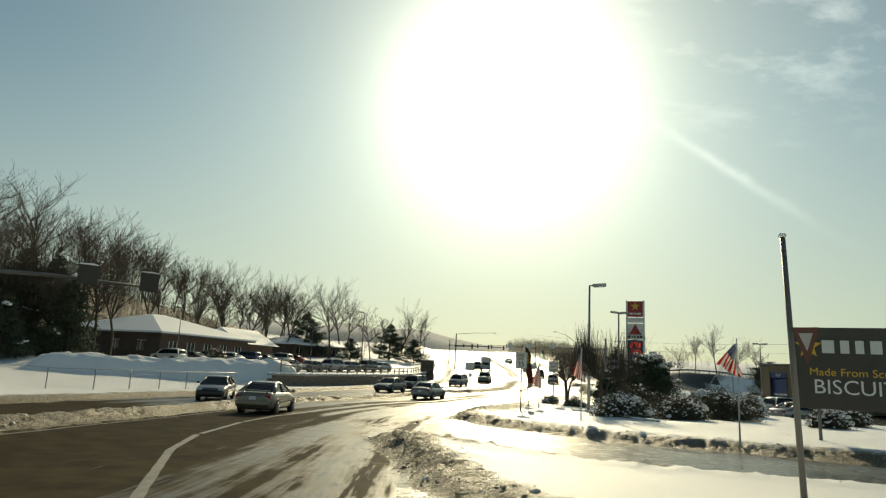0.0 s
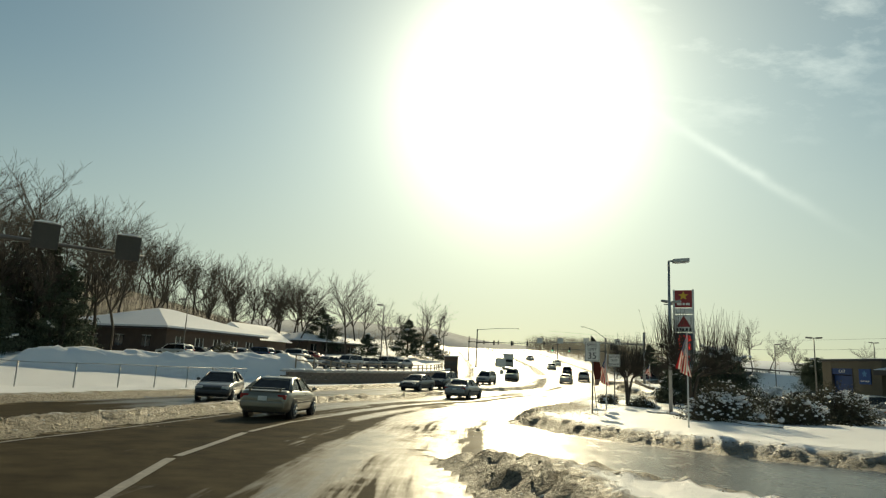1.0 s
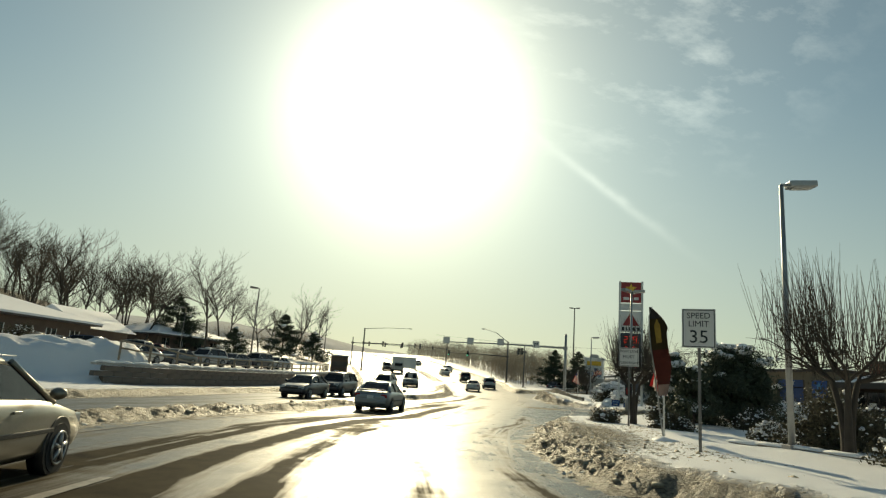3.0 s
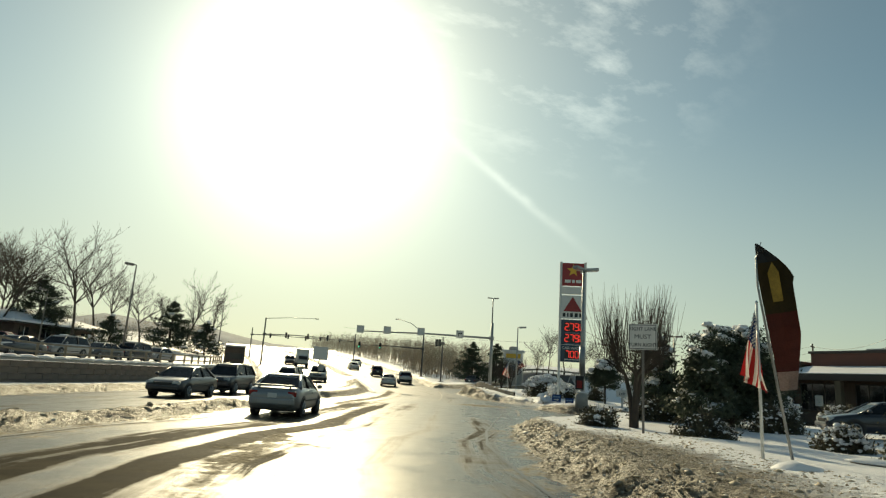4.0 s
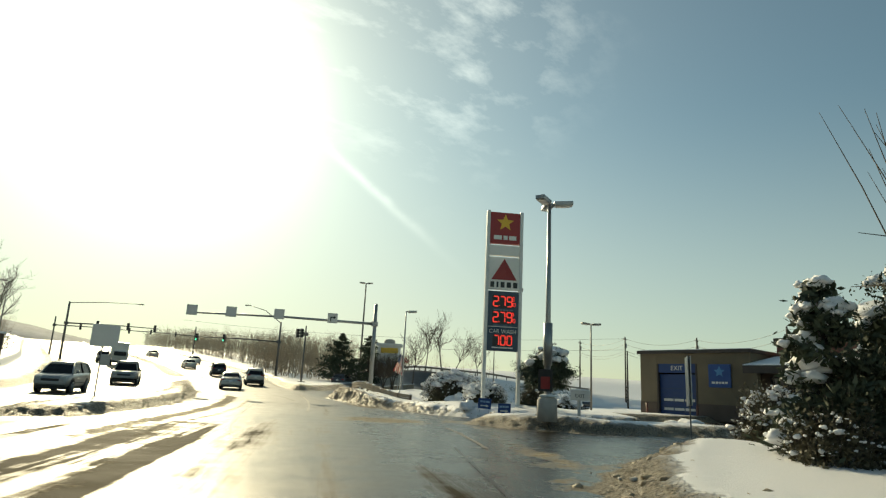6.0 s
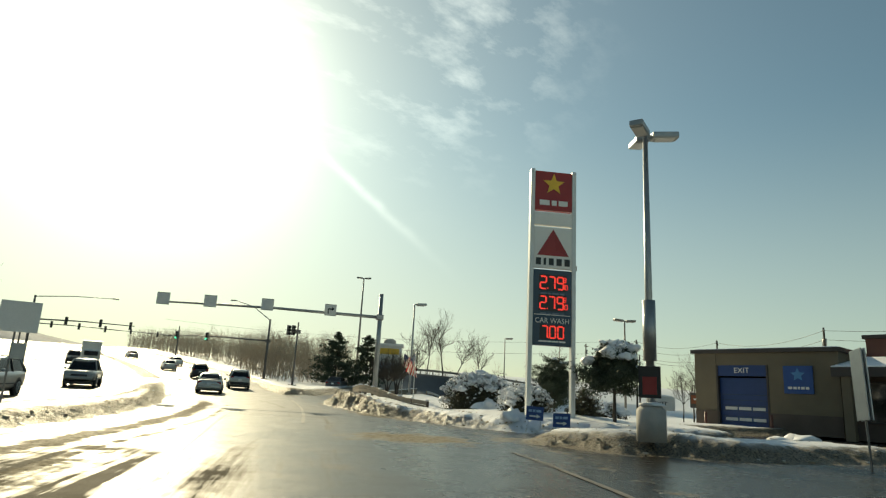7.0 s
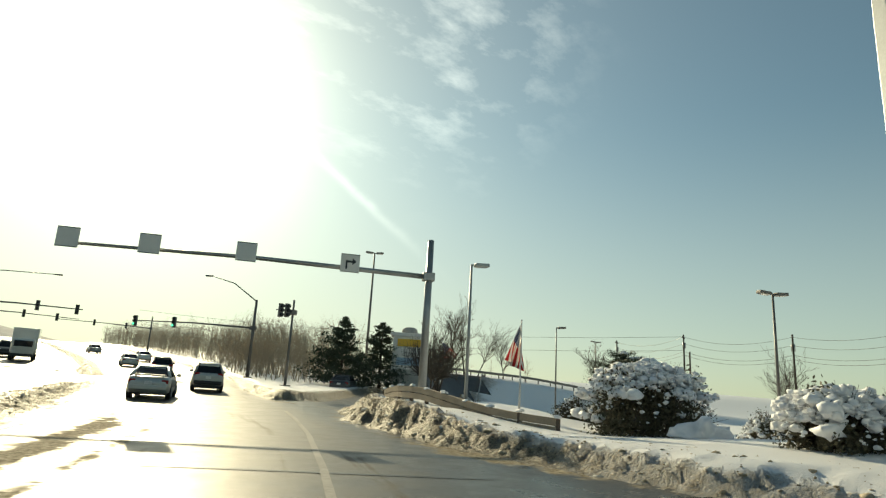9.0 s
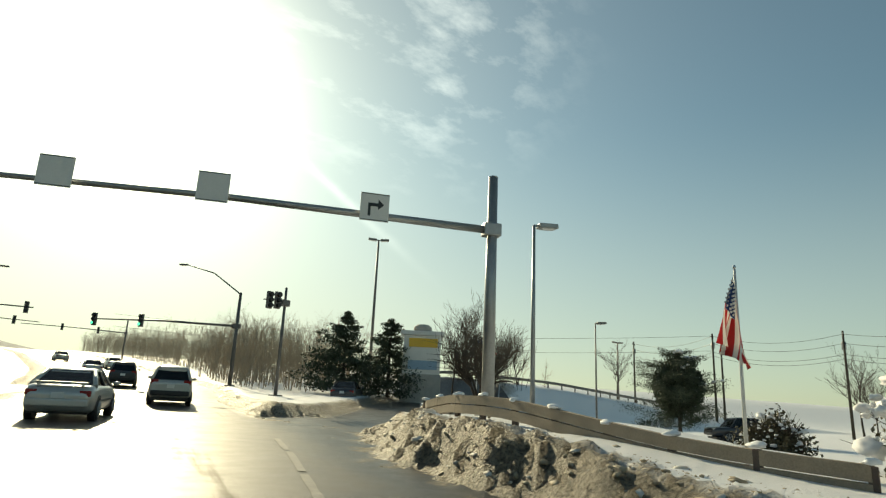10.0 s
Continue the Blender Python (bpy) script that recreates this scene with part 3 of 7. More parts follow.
def build_ground():
    gx = axis_steps(-14, 30, 0.16, -2600, 2600)
    ys = [np.arange(16, 124, 0.16)]
    a, v, s = [], 16.0, 0.16
    while v > -900:
        s = min(s * 1.22, 220)
        v -= s
        a.append(v)
    b, v, s = [], ys[0][-1], 0.16
    while v < 200:
        s = min(s * 1.1, 1.0)
        v += s
        b.append(v)
    while v < 3000:
        s = min(s * 1.15, 220)
        v += s
        b.append(v)
    gy = np.array(a[::-1] + list(ys[0]) + b)
    X, Y = np.meshgrid(gx, gy)
    d, Z = ground_fields(X.ravel(), Y.ravel())
    co = np.stack([X.ravel(), Y.ravel(), Z], 1)
    nx, ny = len(gx), len(gy)
    i = (np.arange(ny - 1)[:, None] * nx + np.arange(nx - 1)[None]).ravel()
    quads = np.stack([i, i + 1, i + 1 + nx, i + nx], 1)
    paved = d[quads].mean(1) < 0.0
    px, py = co[:, 0], co[:, 1]
    grit = 1.3 * smooth(d, 1.7, 0.6) + 0.6 * near(px, py, 19.8, 108.5, 7) * smooth(d, 4.5, 1.5) + 1.7 * near(px, py, 3.4, 57.5, 6.0) * smooth(d, 4.6, 1.2) + 0.5 * near(px, py, 0, 32, 5)
    grit = grit + 1.3 * smooth(-px - 0.12 * py, 46, 60) * smooth(py, 50, 75) - 0.45 * near(px, py, 6, 40, 7) - 0.6 * near(px, py, 8, 28, 6) - 0.95 * near(px, py, 21, 93, 7) - 0.5 * near(px, py, 19, 104, 6) - 0.5 * smooth(py, 130, 160) * (px > 15)
    slush = 0.46 * smooth(-d, 1.3, 0.1) + 0.95 * near(px, py, 12.2, 89.8, 2.6) + 0.35 * near(px, py, -4.0, 60, 5) + 0.15 * near(px, py, 10, 76, 3) + 0.5 * near(px, py, 17.3, 103, 2.6)
    off = px - lerp_line(LEFT, py, 1, 0)
    lane_left = lerp_line(LEFT, py, 1, 0) + np.interp(py, [50, 57, 62, 69, 84], [5.6, 5.4, 4.95, 4.25, 3.6])
    strip = smooth(py, 44, 50) * smooth(py, 92, 76)
    bare = 0.5 * np.exp(-(((off - 3.05) / 0.38) ** 2)) + 0.6 * np.exp(-(((off - 4.4) / 0.36) ** 2)) - 0.12 * smooth(off, 8.3, 9.3)
    bare = bare - 0.4 * smooth(off, 5.6, 6.2) * smooth(off, 10.0, 8.8) - 0.35 * np.exp(-(((off - 3.75) / 0.25) ** 2)) - 0.25 * smooth(off, 2.6, 2.1)
    bare = bare * strip + 0.75 * smooth(off, 6.8, 4.6) * smooth(py, 50, 40) - 0.55 * smooth(py, 82, 92) - 0.5 * smooth(off, 10.0, 11.5)
    slush = slush + 0.5 * np.exp(-(((px - lane_left) / 0.4) ** 2)) * smooth(py, 48, 54) * smooth(py, 100, 84)
    slush = slush + (0.95 * np.exp(-(((off - 2.0) / 0.55) ** 2)) + 0.6 * np.exp(-(((off - 3.15) / 0.22) ** 2))) * smooth(py, 76, 84) * smooth(py, 118, 108)
    bare = bare - 0.8 * smooth(off, 8.6, 9.6) * smooth(py, 72, 80)
    for name, keep, mat, attr, vals in (("ground", ~paved, M_SNOW, "grit", grit), ("road", paved, M_ROAD, "slush", slush)):
        q = quads[keep]
        used, inv = np.unique(q, return_inverse=True)
        me = bpy.data.meshes.new(name)
        me.vertices.add(len(used))
        me.vertices.foreach_set("co", co[used].ravel())
        me.loops.add(q.size)
        me.loops.foreach_set("vertex_index", inv.ravel().astype(np.int32))
        me.polygons.add(len(q))
        me.polygons.foreach_set("loop_start", np.arange(0, q.size, 4, dtype=np.int32))
        me.polygons.foreach_set("loop_total", np.full(len(q), 4, np.int32))
        me.update(calc_edges=True)
        me.shade_smooth()
        at = me.attributes.new(attr, "FLOAT", "POINT")
        at.data.foreach_set("value", np.clip(vals[used], 0, 1.3).astype(np.float32))
        if name == "road":
            at = me.attributes.new("across", "FLOAT", "POINT")
            at.data.foreach_set("value", off[used].astype(np.float32))
            at = me.attributes.new("bare", "FLOAT", "POINT")
            at.data.foreach_set("value", bare[used].astype(np.float32))
        me.materials.append(mat)
        ob = new(name, me)
        if name == "ground":
            tagged(ob, "snow-covered ground with dirty ploughed banks along the road", "ground", kind="structure")
        else:
            tagged(ob, "wet salted asphalt road with slush and sun glare", "road", kind="structure")


build_ground()


def gz(x, y):
    return float(ground_fields(np.array([float(x)]), np.array([float(y)]))[1][0])


def ribbon(name, pts, width, mat, label, lift=0.012, dash=None, category="road marking"):
    """A painted or sealed line that lies on the road."""
    bm = bmesh.new()
    P = np.array(pts, float)
    seg = np.r_[0, np.cumsum(np.hypot(*np.diff(P, axis=0).T))]
    s = np.arange(0, seg[-1], 0.35)
    xs, ys = np.interp(s, seg, P[:, 0]), np.interp(s, seg, P[:, 1])
    tx, ty = np.gradient(xs), np.gradient(ys)
    n = np.hypot(tx, ty)
    rows = []
    for k in range(len(s)):
        w = width / 2 * (0.88 + 0.24 * random.random())
        ox, oy = ty[k] / n[k] * w, -tx[k] / n[k] * w
        rows.append([bm.verts.new((xs[k] + e * ox, ys[k] + e * oy, float(road_z(ys[k] + e * oy)) + lift)) for e in (-1, 1)])
    for k in range(len(rows) - 1):
        if mat is M_PAINT and random.random() < 0.02:
            continue
        if dash and (s[k] % (dash[0] + dash[1])) > dash[0]:
            continue
        bm.faces.new((rows[k][0], rows[k][1], rows[k + 1][1], rows[k + 1][0]))
    bmesh.ops.delete(bm, geom=[v for v in bm.verts if not v.link_faces], context="VERTS")
    return solid(name, bm, mat, label, category, kind="structure")


LANE = [(1.6, 11), (-0.5, 17), (-2.7, 22.3), (-4.8, 27.5), (-6.0, 31.6), (-6.9, 37.5), (-7.1, 42), (-6.7, 46.5)]
ribbon("lane_line", LANE, 0.17, M_PAINT, "worn white lane line on the wet road")
ribbon("edge_line", [(x + 0.45, y) for x, y in LEFT[2:23]], 0.12, M_PAINT, "faded edge line beside the ploughed median")
ribbon("turn_lane_line", [(10.6, 95.5), (12.4, 101), (14.3, 107.4), (15.86, 113.6), (16.7, 117.5)], 0.14, M_PAINT, "white solid line of the right-turn lane")
ribbon("driveway_line", [(10.2, 78.3), (10.9, 79.9), (12.4, 83.6), (13.2, 86.0)], 0.14, M_PAINT, "faded white line across the driveway mouth")
CRACK = [(4.2, 82), (5.1, 85.7), (6.0, 89.2), (7.0, 93.3), (8.3, 98), (9.4, 102)]
ribbon("crack_seal", [(x + 0.12 * math.sin(3 * y), y) for x, y in CRACK], 0.07, M_SEAL, "dark sealed crack along the asphalt", lift=0.008)
ribbon("crack_seal", [(x + 0.1 * math.sin(2 * y), y) for x, y in [(0.2, 52), (1.2, 57), (2.6, 62), (4.2, 67), (6.5, 72), (9.5, 79)]], 0.08, M_SEAL, "dark sealed crack along the asphalt", lift=0.008)
ribbon("crack_seal", [(9.3, 101.5), (12, 100.6), (15.2, 99.5)], 0.12, M_SEAL, "dark sealed crack across the asphalt", lift=0.008)


# ---- sign pylon of the filling station ----
def face_to(x, y, z, tx, ty):
    """A pose at x, y, z whose -y side faces the point tx, ty."""
    return pose(x, y, z, 0, 0, math.degrees(math.atan2(ty - y, tx - x)) + 90)


def bars(name, parent, mat, cx, z, widths, h, y):
    """Lettering that is only hinted at, as plain bars in a row."""
    total = sum(widths) + 0.4 * h * (len(widths) - 1)
    x = cx - total / 2
    for w in widths:
        part(name, box((x + w / 2, y, z), (w, 0.012, h)), mat, parent)
        x += w + 0.4 * h


def star_outline(r0, r1, cx, cz):
    return [(cx + (r0 if k % 2 == 0 else r1) * math.sin(math.pi * k / 5), cz + (r0 if k % 2 == 0 else r1) * math.cos(math.pi * k / 5)) for k in range(10)]


def shift_y(bm, y):
    bmesh.ops.translate(bm, vec=(0, y, 0), verts=bm.verts)
    return bm


SEGMENTS = {"0": "abcdef", "2": "abged", "7": "abc", "9": "abcdfg", "1": "bc"}


def led_number(name, digits, x, z, h, parent, y):
    """Seven-segment red digits; x is the left edge, a point follows the first digit."""
    w, g = h * 0.5, h * 0.07
    spots = {"a": (0, h / 2, 1), "g": (0, 0, 1), "d": (0, -h / 2, 1), "f": (-w / 2, h / 4, 0), "b": (w / 2, h / 4, 0), "e": (-w / 2, -h / 4, 0), "c": (w / 2, -h / 4, 0)}
    for k, ch in enumerate(digits):
        bm = bmesh.new()
        cx = x + w / 2 + k * h * 0.72
        for q in SEGMENTS[ch]:
            sx, sz, flat = spots[q]
            bm_box(bm, (cx + sx, y, z + sz), (w * 0.82, 0.02, g * 1.5) if flat else (g * 1.5, 0.02, h / 2 * 0.86))
        part(name, bm, M_LED, parent, "red lit seven-segment digit")


def sign_pylon():
    ax, ay, bx, by = 20.93, 95.56, 22.97, 94.75
    cx, cy = (ax + bx) / 2, (ay + by) / 2
    turn = math.degrees(math.atan2(by - ay, bx - ax))
    g0 = gz(cx, cy) - 0.3
    t = thing("sign_pylon", pose(cx, cy, g0, 0, 0, turn), "tall filling station sign pylon with red, white and navy panels", "sign")
    W = 2.2
    top = 12.95 - g0
    for s in (-1, 1):
        part("post", box((s * (W / 2 - 0.06), 0, top / 2), (0.2, 0.34, top), 0.02), M_POLEWHITE, t)
    iw = W - 0.34

    def panel(name, z1, z0, mat, label):
        return part(name, box((0, 0, (z0 + z1) / 2 - g0), (iw, 0.3, z1 - z0 - 0.05), 0.015), mat, t, label)

    p1 = panel("restaurant_panel", 12.88, 10.85, M_SIGNRED, "red panel with a yellow star")
    part("star", shift_y(prism(star_outline(0.55, 0.24, 0, 12.2 - g0), 0.03), -0.16), M_SIGNYELLOW, p1)
    bars("name_bar", p1, M_SIGNWHITE, 0, 11.25 - g0, (0.5, 0.25, 0.45), 0.26, -0.155)
    panel("blank_panel", 10.8, 10.1, M_SIGNWHITE, "blank white panel")
    p2 = panel("brand_panel", 10.05, 8.0, M_SIGNWHITE, "white panel with a red triangle")
    part("triangle", shift_y(prism([(-0.78, 8.62 - g0), (0.78, 8.62 - g0), (0, 9.92 - g0)], 0.03), -0.16), M_SIGNRED, p2)
    part("triangle_facet", shift_y(prism([(0.0, 9.9 - g0), (0.74, 8.64 - g0), (0.12, 8.9 - g0)], 0.012), -0.178), material("dark_red_sign_face", (0.27, 0.015, 0.015), 0.4), p2)
    bars("name_bar", p2, M_INK, 0, 8.32 - g0, (0.24, 0.12, 0.24, 0.26, 0.26), 0.34, -0.155)
    p3 = panel("price_panel", 7.95, 4.33, M_NAVY, "navy price board with red digits")
    for z in (7.3, 6.35):
        part("digit_window", box((0.0, -0.153, z - g0), (1.36, 0.012, 0.78)), M_INK, p3)
        led_number("price_digit", "279", -0.6, z - g0, 0.58, p3, -0.165)
        part("decimal_point", box((-0.24, -0.165, z - 0.27 - g0), (0.05, 0.02, 0.05)), M_LED, p3)
        led_number("tenth_digit", "9", 0.54, z + 0.17 - g0, 0.22, p3, -0.165)
        led_number("tenth_digit", "10", 0.46, z - 0.17 - g0, 0.22, p3, -0.165)
        bars("small_line", p3, material("dim_sign_lettering", (0.12, 0.15, 0.2), 0.5), 0, z - 0.52 - g0, (0.3, 0.18, 0.34, 0.22), 0.1, -0.152)
    part("divider", box((0, -0.155, 5.78 - g0), (iw - 0.1, 0.01, 0.03)), M_SIGNWHITE, p3)
    letter("car_wash_lettering", "CAR WASH", 0.34, M_SIGNWHITE, p3, (0, -0.158, 5.5 - g0), 0.95)
    part("digit_window", box((0.0, -0.153, 4.98 - g0), (1.2, 0.012, 0.68)), M_INK, p3)
    led_number("price_digit", "700", -0.5, 4.98 - g0, 0.54, p3, -0.165)
    part("decimal_point", box((-0.2, -0.165, 4.73 - g0), (0.05, 0.02, 0.05)), M_LED, p3)
    bars("small_line", p3, M_SIGNWHITE, 0, 4.55 - g0, (0.4, 0.2, 0.3, 0.3), 0.07, -0.152)
    part("control_box", box((W / 2 + 0.1, 0.0, 2.2), (0.16, 0.2, 0.45), 0.02), M_STEEL, t)
    part("clamp", box((W / 2 + 0.06, 0.0, 8.1 - g0), (0.1, 0.2, 0.25), 0.02), M_DARKSTEEL, t)
    return t


sign_pylon()


# ---- lamp posts ----
def shoebox(name, parent, at, turn, mat, tilt=4):
    """A flat parking-lot luminaire that points along its own +x from the pole."""
    h = part(name, box((0.62, 0, 0), (0.85, 0.42, 0.2), 0.04), mat, parent, "flat box-shaped lamp head")
    h.matrix_local = Matrix.Translation(at) @ pose(0, 0, 0, 0, -tilt, turn)
    part("lens", box((0.62, 0, -0.11), (0.6, 0.34, 0.03), 0.008), M_HEAD, h)
    part("arm", box((0.1, 0, 0), (0.24, 0.07, 0.09), 0.01), mat, h)
    return h


def lamp_post(x, y, top, heads, mat, label, r=0.09, base=None, pedestal=0.0):
    g0 = (gz(x, y) if base is None else base) - 0.15
    t = thing("lamp_post", pose(x, y, g0), label, "lamp post", "lamp posts")
    h = top - g0
    foot = 0.0
    if pedestal:
        foot = pedestal
        part("pedestal", tube([(0, 0, 0), (0, 0, pedestal - 0.12), (0, 0, pedestal)], [0.42, 0.42, 0.3], 20), M_CONCRETE, t, "round concrete pedestal")
        part("snow_cap", lump((0.4, 0.4, 0.1), x, 0.2, 2, 0.3), M_SNOWCAP, t).matrix_local = pose(0, 0, pedestal + 0.02)
    else:
        part("base_plate", box((0, 0, 0.2), (0.4, 0.4, 0.12), 0.02), M_CONCRETE, t)
    part("pole", tube([(0, 0, foot), (0, 0, h * 0.5), (0, 0, h)], [r, r * 0.85, r * 0.6], 12), mat, t)
    if pedestal:
        part("sleeve", tube([(0, 0, 2.3), (0, 0, 4.1)], r * 1.5, 12), mat, t)
    for turn in heads:
        shoebox("lamp_head", t, (0, 0, h), turn, mat)
    return t


lamp_post(9.04, 54.5, 8.8, (-8,), M_STEEL, "grey steel lamp post with one flat head on the snowy lawn", 0.1)
lamp_post(17.69, 85.33, 10.25, (-28, 62, 208), M_STEEL, "grey lamp post with three flat heads on a round concrete pedestal", 0.13, base=0.98, pedestal=1.0)
lamp_post(27.25, 119.9, 9.4, (-10,), M_STEEL, "steel lamp post with one flat head on the snowy embankment", 0.1)
lamp_post(37.7, 157.7, 18.3, (-20, 160), M_DARKSTEEL, "very tall slim lamp mast among conifers", 0.16)
lamp_post(52.05, 141.7, 9.9, (-15,), M_DARKSTEEL, "dark lamp post with one flat head", 0.09)
lamp_post(45.2, 113.4, 9.35, (-15, 165), M_DARKSTEEL, "dark lamp post with a double flat head", 0.11)
lamp_post(87.6, 173, 13.2, (0, 180), M_DARKSTEEL, "distant dark lamp post with a double head", 0.14)
lamp_post(-15.8, 112.0, 11.2, (190,), M_DARKSTEEL, "dark lamp post with one flat head in the car park", 0.1)
lamp_post(-10.8, 169.7, 14.1, (190,), M_DARKSTEEL, "dark lamp post with one flat head beside the road", 0.1)
lamp_post(-38, 97, 9.4, (180,), M_DARKSTEEL, "thin dark lamp post in front of the brick building", 0.07)
lamp_post(-30.5, 138, 10.5, (180,), M_DARKSTEEL, "dark lamp post between the brick building and the pavilion", 0.08)


# ---- traffic signals ----
def signal_head(parent, m, lit=None, mat=None):
    h = part("signal_head", box((0, 0, 0), (0.36, 0.2, 1.05), 0.03), mat or M_DARKSTEEL, parent, "three-lens signal head")
    h.matrix_local = m
    for k, z in enumerate((0.33, 0, -0.33)):
        part("visor", tube([(0, -0.1, z), (0, -0.28, z)], 0.14, 12), M_INK, h)
        part("lens", tube([(0, -0.285, z), (0, -0.29, z)], 0.12, 12), (M_GREEN if lit == k else M_INK), h)
    return h


def lane_plate(parent, m, arrow):
    if arrow is None:
        p = part("lane_sign", box((0, 0, 0), (0.8, 0.03, 0.86), 0.004), M_BRONZE, parent, "dark back of a square lane-use sign")
        p.matrix_local = m
        part("snow", lump((0.38, 0.09, 0.06), 4, 0.2, 2, 0.4), M_SNOWCAP, p).matrix_local = pose(0, 0, 0.45)
        return p
    p = part("lane_sign", box((0, 0, 0), (0.86, 0.03, 0.86), 0.004), M_SIGNWHITE, parent, "square white lane-use sign")
    p.matrix_local = m
    pts = [[(-0.04, -0.28), (0.04, -0.28), (0.04, 0.1), (0.16, 0.1), (0, 0.32), (-0.16, 0.1), (-0.04, 0.1)],
           [(-0.2, -0.28), (-0.12, -0.28), (-0.12, 0.02), (0.1, 0.02), (0.1, -0.08), (0.28, 0.08), (0.1, 0.24), (0.1, 0.12), (-0.2, 0.12)]][arrow]
    if arrow:
        part("arrow", shift_y(prism(pts, 0.008), -0.02), M_INK, p)
    part("border", shift_y(prism([(-0.41, -0.41), (0.41, -0.41), (0.41, -0.39), (-0.41, -0.39)], 0.006), -0.018), M_INK, p)
    part("border", shift_y(prism([(-0.41, 0.39), (0.41, 0.39), (0.41, 0.41), (-0.41, 0.41)], 0.006), -0.018), M_INK, p)
    return p


def mast_arm(px, py, top, ex, ey, arm0, arm1, label, items, mat=M_DARKSTEEL, lamp=None, r=0.17, base=None):
    """A signal mast: a pole, an arm to ex, ey, and what hangs from it, by distance along the arm."""
    g0 = (gz(px, py) if base is None else base) - 0.1
    ln = math.hypot(ex - px, ey - py)
    turn = math.degrees(math.atan2(ey - py, ex - px))
    t = thing("signal_mast", pose(px, py, g0, 0, 0, turn), label, "traffic signal", "signal masts")
    part("pole", tube([(0, 0, 0), (0, 0, top - g0)], [r, r * 0.75], 14), mat, t)
    part("cap", lump((r * 0.8, r * 0.8, 0.06), 1, 0.0, 2), mat, t).matrix_local = pose(0, 0, top - g0)
    arm = part("arm", tube([(0, 0, arm0 - g0), (ln * 0.5, 0, (arm0 + arm1) / 2 - g0 + 0.12), (ln, 0, arm1 - g0)], [r * 0.62, r * 0.48, r * 0.32], 12), mat, t)
    part("bracket", box((0.02, 0, arm0 - g0), (0.55, 0.44, 0.4), 0.04), mat, t)
    part("base_plate", box((0, 0, 0.12), (0.6, 0.6, 0.1), 0.02), mat, t)
    for dist, kind, lit in items:
        z = arm0 + (arm1 - arm0) * dist / ln - g0 + 0.12 * (1 - abs(2 * dist / ln - 1))
        yaw = 180 if turn > 90 or turn < -90 else 0
        m = pose(dist, 0, z, 0, 0, yaw - 0)
        m = m @ pose(0, -0.2, 0.2 if kind == "plate" else 0.05)
        if kind == "plate":
            lane_plate(t, m, lit)
        else:
            signal_head(t, m @ pose(0, 0, -0.1), lit)
    if lamp:
        out, rise = lamp
        part("lamp_arm", tube([(0, 0, top - g0 - 0.1), (out * 0.5, 0, top - g0 + rise * 0.7), (out, 0, top - g0 + rise)], [0.06, 0.05, 0.04], 8), mat, t)
        h = part("lamp_head", box((out + 0.3, 0, top - g0 + rise), (0.75, 0.26, 0.14), 0.04), mat, t, "slim cobra-head lamp")
        part("lens", box((out + 0.35, 0, top - g0 + rise - 0.08), (0.4, 0.2, 0.04), 0.01), M_HEAD, h)
    return t


mast_arm(22.4, 116.0, 9.2, 7.3, 120.4, 7.45, 7.35, "heavy steel mast arm with four square lane signs over the road", [(3.75, "plate", 1), (8.3, "plate", 0), (12.25, "plate", 0), (15.4, "plate", 0)], M_STEEL, r=0.2)
mast_arm(23.4, 152.5, 10.3, 13.5, 160.5, 7.6, 7.9, "signal mast with a cobra lamp and two signal heads", [(8.2, "head", 2), (12.4, "head", 2)], M_DARKSTEEL, (5.0, 2.3), r=0.16)
mast_arm(23.1, 139.2, 8.85, 21.6, 138.6, 7.9, 7.9, "short signal post with two heads facing the side road", [(0.75, "head", None), (1.35, "head", None)], M_DARKSTEEL, r=0.11)
mast_arm(-3.0, 168.5, 11.9, 9.0, 167.0, 8.9, 9.0, "far signal mast with three signal heads over the road", [(4, "head", None), (8, "head", None), (11.6, "head", None)], M_DARKSTEEL, (9.0, 0.5), r=0.17)
mast_arm(-20.0, 36.4, 8.2, -12.9, 41.9, 5.9, 5.95, "signal mast with snow-dusted square lane signs over the oncoming lanes", [(8.4, "plate", None), (5.9, "plate", None)], M_DARKSTEEL, r=0.17)
mast_arm(-5.5, 192, 11.4, 9.0, 195, 10.0, 10.2, "distant signal mast over the road", [(4, "head", None), (8, "head", None), (12, "head", None)], M_DARKSTEEL, r=0.15)
mast_arm(20.5, 215, 13.5, 6.0, 216, 11.4, 11.6, "distant signal mast over the road", [(4, "head", None), (9, "head", None)], M_DARKSTEEL, r=0.15)


